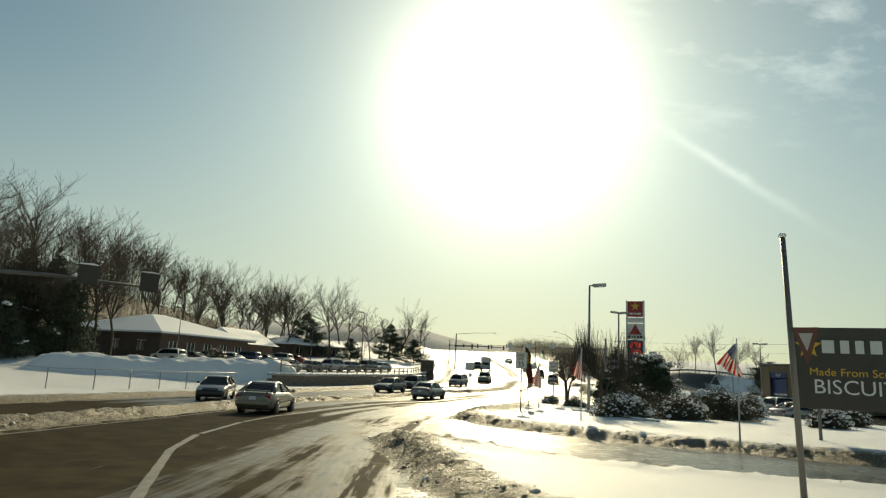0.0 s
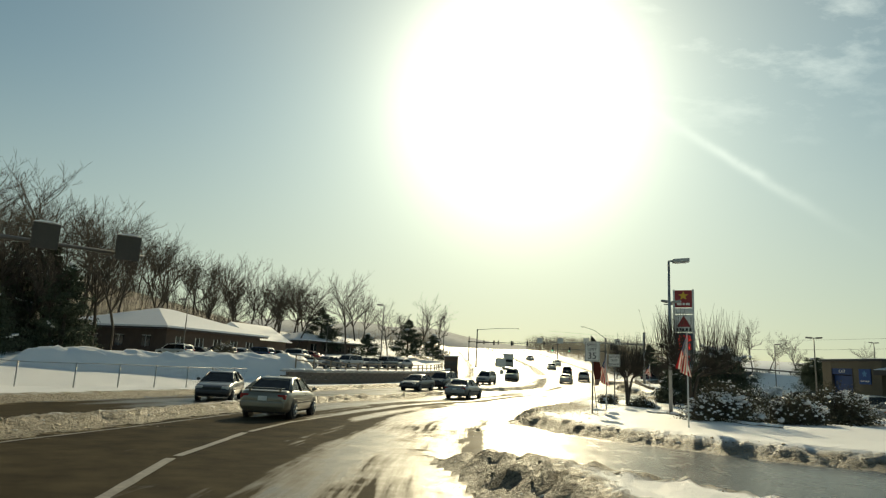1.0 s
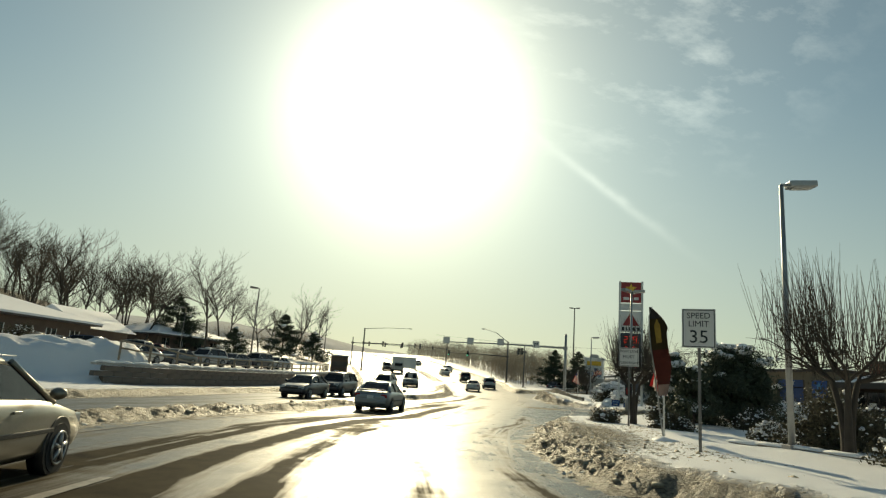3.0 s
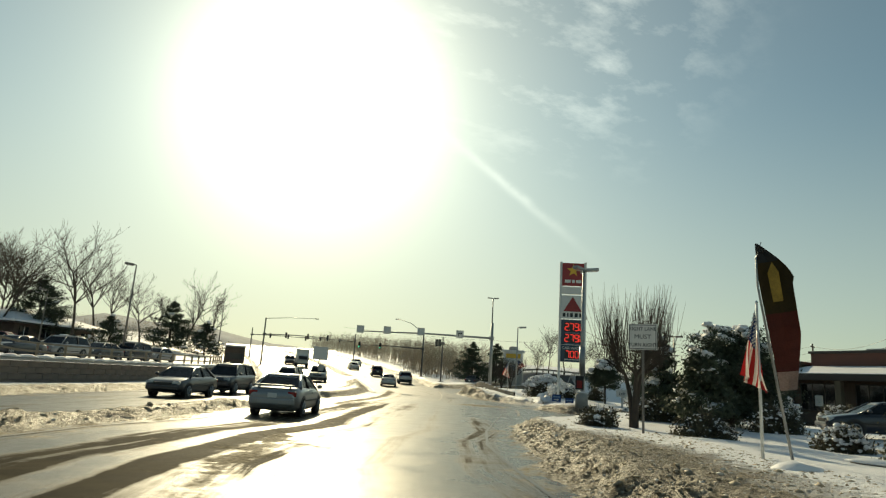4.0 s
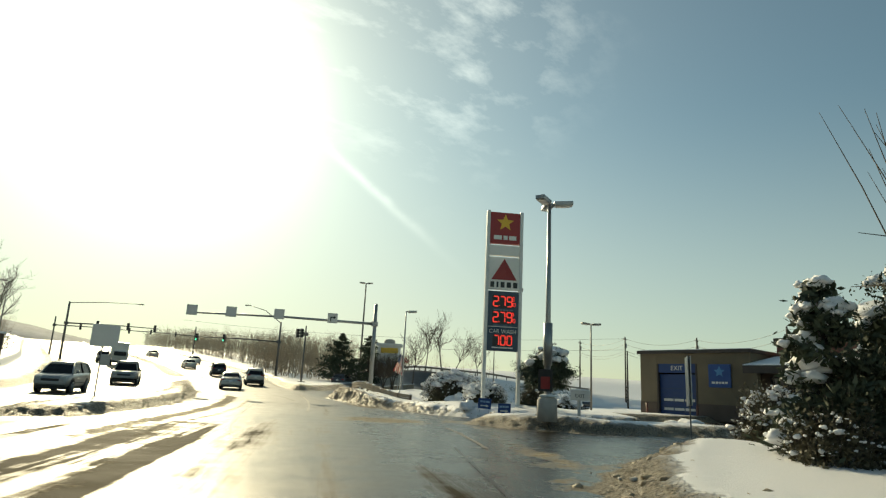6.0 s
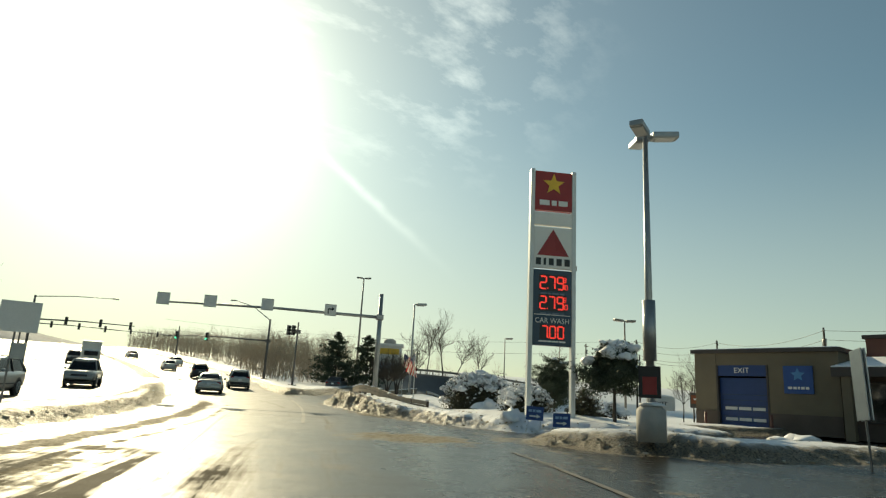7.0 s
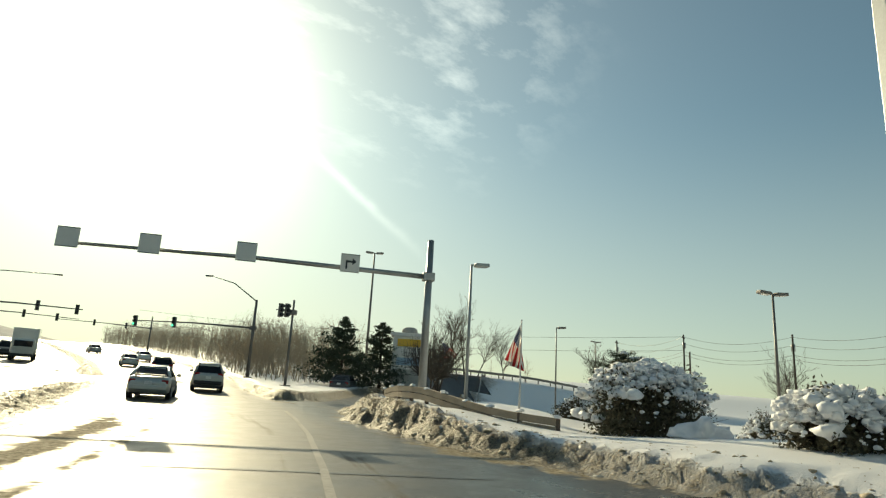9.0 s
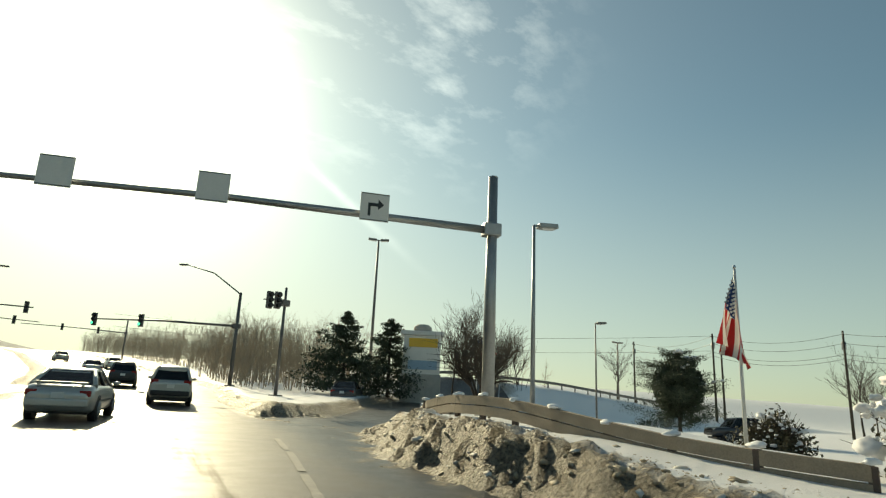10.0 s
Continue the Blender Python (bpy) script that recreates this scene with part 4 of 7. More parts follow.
# ---- roadside signs ----
def road_sign(x, y, zb, zt, w, tx, ty, lines, label, mat=M_DARKSTEEL, border=True, face=M_SIGNWHITE):
    g0 = gz(x, y) - 0.2
    t = thing("road_sign", face_to(x, y, g0, tx, ty), label, "road sign")
    part("post", box((0, 0.05, (zt - g0) / 2), (0.07, 0.05, zt - g0), 0.008), mat, t)
    h = zt - zb
    zc = (zt + zb) / 2 - g0
    b = part("panel", box((0, 0, zc), (w, 0.025, h), 0.004), face, t)
    if border:
        for s in (-1, 1):
            part("border", box((s * (w / 2 - 0.03), -0.014, zc), (0.02, 0.006, h - 0.05)), M_INK, b)
            part("border", box((0, -0.014, zc + s * (h / 2 - 0.03)), (w - 0.05, 0.006, 0.02)), M_INK, b)
    for words, size, dz, sq in lines:
        letter("lettering", words, size, M_INK, b, (0, -0.018, zc + dz), sq)
    for dz in (h * 0.36, -h * 0.36):
        part("bolt", tube([(0, -0.02, zc + dz), (0, -0.012, zc + dz)], 0.012, 6), M_STEEL, b)
    return t


road_sign(4.55, 51.5, 3.24, 4.19, 0.77, -3.0, 40, [("SPEED", 0.2, 0.3, 1.0), ("LIMIT", 0.2, 0.1, 1.0), ("35", 0.44, -0.22, 1.05)], "white speed limit sign on a dark steel post in the snow")
road_sign(7.85, 63.15, 3.23, 4.02, 0.85, -1.5, 53, [("RIGHT LANE", 0.16, 0.24, 0.9), ("MUST", 0.19, 0.0, 1.05), ("TURN RIGHT", 0.16, -0.25, 0.9)], "white lane-control sign on a steel post in the snow")


# ---- buildings ----
def car_wash():
    x0, y0, x1, y1 = 40.5, 102.2, 42.3, 93.4
    ln = math.hypot(x1 - x0, y1 - y0)
    turn = math.degrees(math.atan2(y1 - y0, x1 - x0))
    g0 = 0.7
    t = thing("car_wash_building", pose(x0, y0, g0, 0, 0, turn), "tan car wash building with dark roof edge and blue door", "building")
    H = 5.75 - g0
    part("wall", box((0.75, 6, H / 2), (1.5, 12, H), 0.01), M_STUCCO, t, "tan stucco wall")
    part("wall", box(((4.9 + ln) / 2, 6.0, H / 2), (ln - 4.9, 12, H), 0.01), M_STUCCO, t, "tan stucco wall")
    part("lintel", box((3.2, 6.0, (4.2 + H) / 2), (3.39, 11.96, H - 4.2), 0.01), M_STUCCO, t)
    part("inner_wall", box((3.2, 8, 2.1), (3.39, 0.2, 4.2)), M_DARKBASE, t)
    part("wall_base", box((0.75, -0.03, 0.6), (1.5, 0.08, 1.2), 0.01), M_DARKBASE, t, "dark brick wall base")
    part("wall_base", box(((4.9 + ln) / 2, -0.03, 0.6), (ln - 4.9, 0.08, 1.2), 0.01), M_DARKBASE, t, "dark brick wall base")
    part("roof_edge", box((ln / 2, 6, H + 0.08), (ln + 0.4, 12.4, 0.26), 0.02), M_FASCIA, t)
    part("roof_snow", box((ln / 2, 6, H + 0.22), (ln, 12, 0.1), 0.04), M_SNOWCAP, t)
    d = part("door", box((3.2, 0.35, 1.7), (3.3, 0.08, 3.4), 0.01), M_BLUE, t, "blue roll-up exit door")
    for z in (0.55, 0.9, 1.25, 1.6, 1.95, 2.3):
        part("door_rib", box((3.2, 0.3, z), (3.2, 0.03, 0.03), 0.006), M_NAVY, d)
    for z in (0.72, 1.42):
        for x in (2.3, 3.2, 4.1):
            part("window_strip", box((x, 0.29, z), (0.8, 0.03, 0.2), 0.01), M_HEAD, d, "pale glazed strip")
    e = part("exit_panel", box((3.2, 0.08, 3.85), (3.4, 0.1, 0.7), 0.01), M_BLUE, t, "blue panel over the door")
    letter("exit_lettering", "EXIT", 0.5, M_SIGNWHITE, e, (3.2, 0.02, 3.85))
    b = part("bank_panel", box((6.7, -0.06, 3.3), (1.7, 0.1, 1.7), 0.02), material("bright_blue_sign", (0.02, 0.075, 0.26), 0.4), t, "bright blue advertising panel")
    part("emblem", shift_y(prism(star_outline(0.42, 0.2, 6.7, 3.6), 0.02), -0.12), material("pale_blue_emblem", (0.08, 0.25, 0.5), 0.4), b)
    bars("name_bar", b, M_SIGNWHITE, 6.7, 2.8, (0.24, 0.2, 0.12, 0.2, 0.2), 0.16, -0.115)
    for x in (1.56, 4.84):
        part("door_jamb", box((x, 0.1, 2.1), (0.12, 0.3, 4.2), 0.01), M_FASCIA, t)
    for x in (1.1, 5.3):
        part("bollard", tube([(x, -0.9, -0.2), (x, -0.9, 1.1)], 0.09, 10), M_REDTRIM, t, "dark red guard bollard")
    return t


car_wash()


def restaurant():
    x0, y0, turn = 42.45, 93.1, -80.0
    g0 = 0.6
    t = thing("restaurant_building", pose(x0, y0, g0, 0, 0, turn), "brown fast-food restaurant with a dark parapet and snowy sloped awning roof", "building")
    L, D = 24.0, 14.0
    part("wall", box((L / 2, D / 2 + 0.6, 2.1), (L, D, 4.2), 0.02), M_BRICK, t, "dark brown brick wall")
    part("parapet", box((L / 2, D / 2 + 1.6, 5.2), (L - 0.6, D - 2.4, 1.9), 0.03), M_REDTRIM, t, "dark red-brown parapet")
    part("parapet_cap", box((L / 2, D / 2 + 1.6, 6.22), (L - 0.3, D - 2.1, 0.24), 0.03), M_FASCIA, t)
    bm = bmesh.new()
    v = [bm.verts.new(c) for c in ((-0.5, -0.9, 4.0), (L + 0.5, -0.9, 4.0), (L - 0.2, 2.6, 4.75), (0.2, 2.6, 4.75), (-0.5, -0.9, 4.18), (L + 0.5, -0.9, 4.18), (L - 0.2, 2.7, 5.0), (0.2, 2.7, 5.0))]
    for f in ((0, 1, 2, 3), (4, 7, 6, 5), (0, 4, 5, 1), (1, 5, 6, 2), (3, 2, 6, 7), (0, 3, 7, 4)):
        bm.faces.new([v[k] for k in f])
    bmesh.ops.recalc_face_normals(bm, faces=bm.faces)
    part("awning_roof", bm, M_SNOWCAP, t, "sloped awning roof under snow")
    part("awning_edge", box((L / 2, -0.92, 3.85), (L + 1, 0.06, 0.55), 0.01), M_FASCIA, t)
    part("wall_base", box((L / 2, 0.56, 0.45), (L, 0.1, 0.9), 0.01), M_DARKBASE, t)
    for x in (0.2, 4.9, 9.6, 14.3, 19.0, 23.7):
        part("pillar", box((x, -0.55, 1.9), (0.5, 0.5, 3.9), 0.03), M_STUCCO, t, "tan square pillar")
    for x in (2.4, 7.2, 11.9, 16.6, 21.2):
        w = part("window", box((x, 0.58, 2.2), (3.2, 0.12, 2.2), 0.01), M_GLASS, t, "dark shop window")
        for z in (3.34, 1.06):
            part("frame", box((x, 0.51, z), (3.36, 0.06, 0.09)), M_FASCIA, w)
        for s in (-1.63, -0.55, 0.55, 1.63):
            part("frame", box((x + s, 0.51, 2.2), (0.07, 0.06, 2.2)), M_FASCIA, w)
    for x in (3, 7, 12):
        part("roof_unit", box((x, D / 2 + 2, 6.6), (1.8, 1.6, 0.75), 0.05), M_STEEL, t, "rooftop ventilation unit")
    part("poster", box((2.4, 0.48, 1.9), (0.7, 0.02, 0.9)), M_SIGNWHITE, t)
    return t


restaurant()


def hip_roof(L, D, z0, z1, over, hipx, thick=0.25):
    """A hip roof over 0..L by 0..D."""
    bm = bmesh.new()
    a = [(-over, -over, z0), (L + over, -over, z0), (L + over, D + over, z0), (-over, D + over, z0)]
    r = [(hipx, D / 2, z1), (L - hipx, D / 2, z1)]
    v = [bm.verts.new(c) for c in a + r] + [bm.verts.new((x, y, z - thick)) for x, y, z in a]
    for f in ((0, 1, 5, 4), (1, 2, 5), (2, 3, 4, 5), (3, 0, 4), (6, 9, 8, 7), (0, 6, 7, 1), (1, 7, 8, 2), (2, 8, 9, 3), (3, 9, 6, 0)):
        bm.faces.new([v[k] for k in f])
    bmesh.ops.recalc_face_normals(bm, faces=bm.faces)
    return bm


def brick_building():
    x0, y0 = -45.0, 106.0
    turn = math.degrees(math.atan2(20, 6))
    g0 = 2.4
    t = thing("brick_building", pose(x0, y0, g0, 0, 0, turn), "long low brown brick building with a snow-covered hip roof", "building")
    L, D = 21.0, 22.0
    part("wall", box((L / 2, D / 2, 1.9), (L, D, 4.0), 0.02), M_BRICK, t, "brown brick wall")
    part("roof", hip_roof(L, D, 4.1, 7.4, 1.0, 9.0), M_SNOWCAP, t, "snow-covered hip roof")
    part("eave", box((L / 2, D / 2, 3.75), (L + 1.9, D + 1.9, 0.22), 0.02), M_FASCIA, t)
    for k in range(5):
        x = 2.6 + k * 3.9
        w = part("window", box((x, -0.02, 1.9), (1.5, 0.12, 1.6), 0.01), M_GLASS, t)
        for s in (-0.8, 0, 0.8):
            part("frame", box((x + s, -0.07, 1.9), (0.09, 0.06, 1.7)), M_SIGNWHITE, w)
        part("sill", box((x, -0.09, 1.05), (1.75, 0.1, 0.09)), M_CONCRETE, w)
    for k in range(4):
        y = 3.5 + k * 5
        w = part("window", box((-0.02, y, 1.9), (0.12, 1.5, 1.5), 0.01), M_GLASS, t)
        part("frame", box((-0.07, y, 1.9), (0.06, 0.08, 1.6)), M_SIGNWHITE, w)
        part("frame", box((-0.07, y, 2.7), (0.06, 1.6, 0.08)), M_SIGNWHITE, w)
    e = part("entrance_wing", box((L + 5, 6.0, 1.7), (9.6, 9, 3.6), 0.02), M_BRICK, t, "gabled brick entrance wing")
    bm = bmesh.new()
    v = [bm.verts.new(c) for c in ((L - 0.5, 0.6, 3.4), (L + 10.6, 0.6, 3.4), (L + 10.6, 6.0, 6.3), (L - 0.5, 6.0, 6.3), (L + 10.6, 11.4, 3.4), (L - 0.5, 11.4, 3.4))]
    for f in ((0, 1, 2, 3), (3, 2, 4, 5), (1, 4, 2), (0, 3, 5), (0, 5, 4, 1)):
        bm.faces.new([v[k] for k in f])
    bmesh.ops.recalc_face_normals(bm, faces=bm.faces)
    part("gable_roof", bm, M_SNOWCAP, t)
    part("door", box((L + 5, 1.44, 1.1), (1.9, 0.12, 2.2), 0.02), M_GLASS, e)
    return t


brick_building()


def pavilion():
    x0, y0 = -37.5, 150.0
    turn = math.degrees(math.atan2(17, 9))
    g0 = gz(-32, 158) - 0.2
    t = thing("pavilion_building", pose(x0, y0, g0, 0, 0, turn), "small hip-roofed brick pavilion with snow on the roof", "building")
    part("wall", box((9, 6, 1.3), (16, 10, 2.8), 0.02), M_BRICK, t)
    part("roof", hip_roof(18, 12, 2.9, 5.0, 0.8, 5.5), M_SNOWCAP, t)
    part("eave", box((9, 6, 2.6), (19.2, 13.2, 0.2), 0.02), M_FASCIA, t)
    for k in range(4):
        w = part("window", box((2.8 + 4 * k, 0.96, 1.4), (1.6, 0.12, 1.3), 0.01), M_GLASS, t)
        part("frame", box((2.8 + 4 * k, 0.9, 1.4), (0.08, 0.05, 1.3)), M_SIGNWHITE, w)
    return t


pavilion()


# ---- plants ----
def tube_mesh(name, segs, mat, sides=4):
    """One mesh of many tapered twigs: rows of start, end, two radii."""
    S = np.array(segs, float)
    p0, p1, r0, r1 = S[:, 0:3], S[:, 3:6], S[:, 6], S[:, 7]
    d = p1 - p0
    d /= np.linalg.norm(d, axis=1, keepdims=True) + 1e-9
    ref = np.where(np.abs(d[:, 2:3]) < 0.9, [[0, 0, 1.0]], [[1.0, 0, 0]])
    a = np.cross(d, ref)
    a /= np.linalg.norm(a, axis=1, keepdims=True) + 1e-9
    b = np.cross(d, a)
    n = len(S)
    ring = []
    for p, r in ((p0, r0), (p1, r1)):
        for k in range(sides):
            c, s = math.cos(2 * math.pi * k / sides), math.sin(2 * math.pi * k / sides)
            ring.append(p + (a * c + b * s) * r[:, None])
    co = np.stack(ring, 1).reshape(-1, 3)
    base = np.arange(n)[:, None] * (2 * sides)
    quads = np.concatenate([base + np.array([[k, (k + 1) % sides, sides + (k + 1) % sides, sides + k]]) for k in range(sides)], 0)
    return raw_mesh(name, co, quads, mat)


def raw_mesh(name, co, faces, mat, smooth_shade=False):
    me = bpy.data.meshes.new(name)
    w = faces.shape[1]
    me.vertices.add(len(co))
    me.vertices.foreach_set("co", np.ascontiguousarray(co, np.float32).ravel())
    me.loops.add(faces.size)
    me.loops.foreach_set("vertex_index", faces.ravel().astype(np.int32))
    me.polygons.add(len(faces))
    me.polygons.foreach_set("loop_start", np.arange(0, faces.size, w, dtype=np.int32))
    me.polygons.foreach_set("loop_total", np.full(len(faces), w, np.int32))
    me.update(calc_edges=True)
    if smooth_shade:
        me.shade_smooth()
    me.materials.append(mat)
    return me


def grow(rng, out, p, d, length, r, level, top_level, droop=0.0, split=4):
    """One branch with its side branches, as twig rows sorted by level."""
    steps = 5 if level == 0 else (3 if level < 3 else 2)
    q, v = np.array(p, float), np.array(d, float)
    for s in range(steps):
        v = v + rng.normal(0, 0.1 if level == 0 else 0.17, 3)
        v[2] += 0.07 * level - droop
        v /= np.linalg.norm(v)
        e = q + v * length / steps
        ra, rb = r * (1 - 0.55 * s / steps), r * (1 - 0.55 * (s + 1) / steps)
        out[min(level, 2)].append([*q, *e, max(ra, 0.026), max(rb, 0.018)])
        q = e
        if level < top_level and (level > 0 or s >= 2):
            for _ in range(split if level == 0 else 2):
                ang = rng.uniform(0, 2 * math.pi)
                side = np.array([math.cos(ang), math.sin(ang), 0.0])
                nd = v * rng.uniform(0.6, 1.0) + side * rng.uniform(0.45, 0.8)
                nd /= np.linalg.norm(nd)
                grow(rng, out, q, nd, length * rng.uniform(0.38, 0.58), rb * 0.66, level + 1, top_level, droop, split)


def bare_tree(seed, height, r, m, label, top_level=3, split=3):
    rng = np.random.default_rng(seed)
    out = {0: [], 1: [], 2: []}
    grow(rng, out, (0, 0, -0.3), (0, 0, 1), height * 0.72, r * 1.1, 0, top_level, 0.0, split)
    t = thing("bare_tree", m, label, "tree", "bare trees")
    part("trunk", tube_mesh("trunk", out[0], M_BARK, 7), M_BARK, t)
    part("branchwork", tube_mesh("branchwork", out[1], M_BARK, 5), M_BARK, t)
    part("crown", tube_mesh("crown", out[2], M_TWIG, 3), M_TWIG, t, "open crown of bare twigs")
    return t


def pollard(x, y, height, spread, seed, label):
    rng = np.random.default_rng(seed)
    g0 = gz(x, y) - 0.15
    t = thing("pollarded_tree", pose(x, y, g0), label, "tree")
    trunk, limbs, shoots = [], [], []
    stems = 3
    for k in range(stems):
        a0 = 2 * math.pi * k / stems + rng.uniform(-0.3, 0.3)
        q = np.array([0.07 * math.cos(a0), 0.07 * math.sin(a0), -0.1])
        for s in range(3):
            e = q + np.array([math.cos(a0) * 0.09 * s, math.sin(a0) * 0.09 * s, height * 0.13])
            trunk.append([*q, *e, height * (0.024 - 0.004 * s), height * (0.02 - 0.004 * s)])
            q = e
        for j in range(5):
            a = a0 + rng.uniform(-1.1, 1.1)
            p = q.copy()
            v = np.array([math.cos(a) * 0.9, math.sin(a) * 0.9, rng.uniform(0.45, 1.0)])
            for s in range(4):
                v = v + rng.normal(0, 0.16, 3)
                v[2] += 0.05
                u = v / np.linalg.norm(v)
                e = p + u * spread * 0.26
                limbs.append([*p, *e, 0.055 - 0.011 * s, 0.044 - 0.011 * s])
                p = e
                for _ in range(7):
                    lean = rng.normal(0, 0.16, 2) + 0.12 * u[:2]
                    w = np.array([lean[0], lean[1], 1.0])
                    w /= np.linalg.norm(w)
                    ln = rng.uniform(0.4, 0.95) * (height - p[2])
                    if ln < 0.2:
                        continue
                    b = p + rng.normal(0, 0.12, 3)
                    mid = b + w * ln * 0.5 + rng.normal(0, 0.05, 3)
                    shoots.append([*b, *mid, 0.01, 0.008])
                    shoots.append([*mid, *(mid + (w + rng.normal(0, 0.05, 3)) * ln * 0.5), 0.008, 0.0035])
                for _ in range(3):
                    w = rng.normal(0, 1, 3)
                    w[2] = abs(w[2]) * 0.4
                    w /= np.linalg.norm(w)
                    shoots.append([*p, *(p + w * rng.uniform(0.4, 1.1)), 0.016, 0.004])
    part("trunk", tube_mesh("trunk", trunk, M_BARK, 8), M_BARK, t)
    tagged(part("branchwork", tube_mesh("branchwork", limbs, M_BARK, 6), M_BARK, t), kind="stuff")
    tagged(part("shoot_fan", tube_mesh("shoot_fan", shoots, M_TWIG, 3), M_TWIG, t, "dense upright bare shoots"), kind="stuff")
    return t


def leaf_cloud(name, centres, size, rng, mat, aspect=0.45, up=0.0):
    """Many small pointed leaves, one quad each."""
    n = len(centres)
    d = rng.normal(0, 1, (n, 3))
    d[:, 2] += up
    d /= np.linalg.norm(d, axis=1, keepdims=True)
    ref = rng.normal(0, 1, (n, 3))
    a = np.cross(d, ref)
    a /= np.linalg.norm(a, axis=1, keepdims=True)
    s = size * rng.uniform(0.6, 1.3, (n, 1))
    co = np.stack([centres - d * s, centres + a * s * aspect, centres + d * s, centres - a * s * aspect], 1).reshape(-1, 3)
    return raw_mesh(name, co, np.arange(4 * n).reshape(-1, 4), mat)


def join_lumps(name, spots, mat, seed=0, sub=1, rough=0.35):
    """Many small irregular lumps as one mesh: rows of centre and radii."""
    bm = bmesh.new()
    bmesh.ops.create_icosphere(bm, subdivisions=sub, radius=1.0)
    bm.verts.ensure_lookup_table()
    v0 = np.array([v.co for v in bm.verts])
    f0 = np.array([[v.index for v in f.verts] for f in bm.faces])
    bm.free()
    rng = np.random.default_rng(seed)
    S = np.array(spots, float)
    n = len(S)
    k = 1 + rough * rng.uniform(-1, 1, (n, len(v0), 1))
    turn = rng.uniform(0, 2 * math.pi, n)
    c, s = np.cos(turn)[:, None], np.sin(turn)[:, None]
    v = v0[None] * k * S[:, None, 3:6]
    vx, vy = v[..., 0] * c - v[..., 1] * s, v[..., 0] * s + v[..., 1] * c
    co = np.stack([vx, vy, v[..., 2]], -1) + S[:, None, 0:3]
    faces = (f0[None] + (np.arange(n) * len(v0))[:, None, None]).reshape(-1, 3)
    return raw_mesh(name, co.reshape(-1, 3), faces, mat, sub > 1)


def conifer(x, y, height, width, seed, label, snow=0.0, ragged=0.25, g0=None, name="conifer", low=0.08, dome=False):
    rng = np.random.default_rng(seed)
    g0 = (gz(x, y) if g0 is None else g0) - 0.1
    t = thing(name, pose(x, y, g0), label, "tree")
    part("trunk", tube_mesh("trunk", [[0, 0, 0, 0, 0, height * 0.6, 0.024 * height, 0.014 * height], [0, 0, height * 0.6, 0, 0, height * 0.97, 0.014 * height, 0.006]], M_BARK, 8), M_BARK, t)
    twigs, leaves, caps = [], [], []
    layers = int(9 + height * 1.2)
    for k in range(layers):
        f = k / (layers - 1)
        z = height * (low + (0.96 - low) * f)
        shape = math.sqrt(max(1 - (f * 1.02 - 0.08) ** 2, 0.02)) if dome else (1 - f) ** 0.75
        rad = width / 2 * shape * (1 + rng.uniform(-ragged, ragged)) + 0.12
        for j in range(7):
            a = rng.uniform(0, 2 * math.pi)
            L = rad * rng.uniform(0.65, 1.1)
            tip = np.array([math.cos(a) * L, math.sin(a) * L, z + L * rng.uniform(-0.12, 0.3)])
            root = np.array([0, 0, z - 0.1])
            twigs.append([*root, *tip, 0.02, 0.005])
            m = int((14 + 16 * L) * (7.0 if dome else 2.4))
            u = rng.uniform(0.2, 1.05, (m, 1)) ** 0.7
            c = root + (tip - root) * u + rng.normal(0, 0.1 + 0.07 * L, (m, 3)) * [1, 1, 0.55]
            leaves.append(c)
            if rng.random() < snow * (max(f - 0.35, 0) * 1.6 if dome else 1):
                for _ in range(20):
                    w = rng.gamma(2.2, 0.034)
                    p = root + (tip - root) * rng.uniform(0.45, 1.0) + rng.normal(0, 0.12, 3) * [1, 1, 0.4]
                    caps.append([p[0], p[1], p[2] + 0.1, w * 1.25, w, w * 0.7])
    tagged(part("branchwork", tube_mesh("branchwork", twigs, M_BARK, 3), M_BARK, t), kind="stuff")
    part("crown", leaf_cloud("crown", np.concatenate(leaves), 0.072 if dome else 0.1 + 0.006 * height, rng, M_NEEDLE, 0.35), M_NEEDLE, t, "dense dark needles")
    if dome:
        v = rng.normal(0, 1, (9000, 3))
        v *= (rng.uniform(0, 1, (9000, 1)) ** 0.33) / np.linalg.norm(v, axis=1, keepdims=True)
        mid = height * (0.5 + low / 2)
        v = v * [width * 0.36, width * 0.36, height * (0.42 - low / 2)] + [0, 0, mid]
        part("inner_crown", leaf_cloud("inner_crown", v, 0.14, rng, M_NEEDLE, 0.45), M_NEEDLE, t, "dark inner needles")
    if caps:
        tagged(part("snow", join_lumps("snow", caps, M_SNOWCAP, seed, 2, 0.4), M_SNOWCAP, t, "clumps of snow on the boughs"), kind="stuff")
    return t


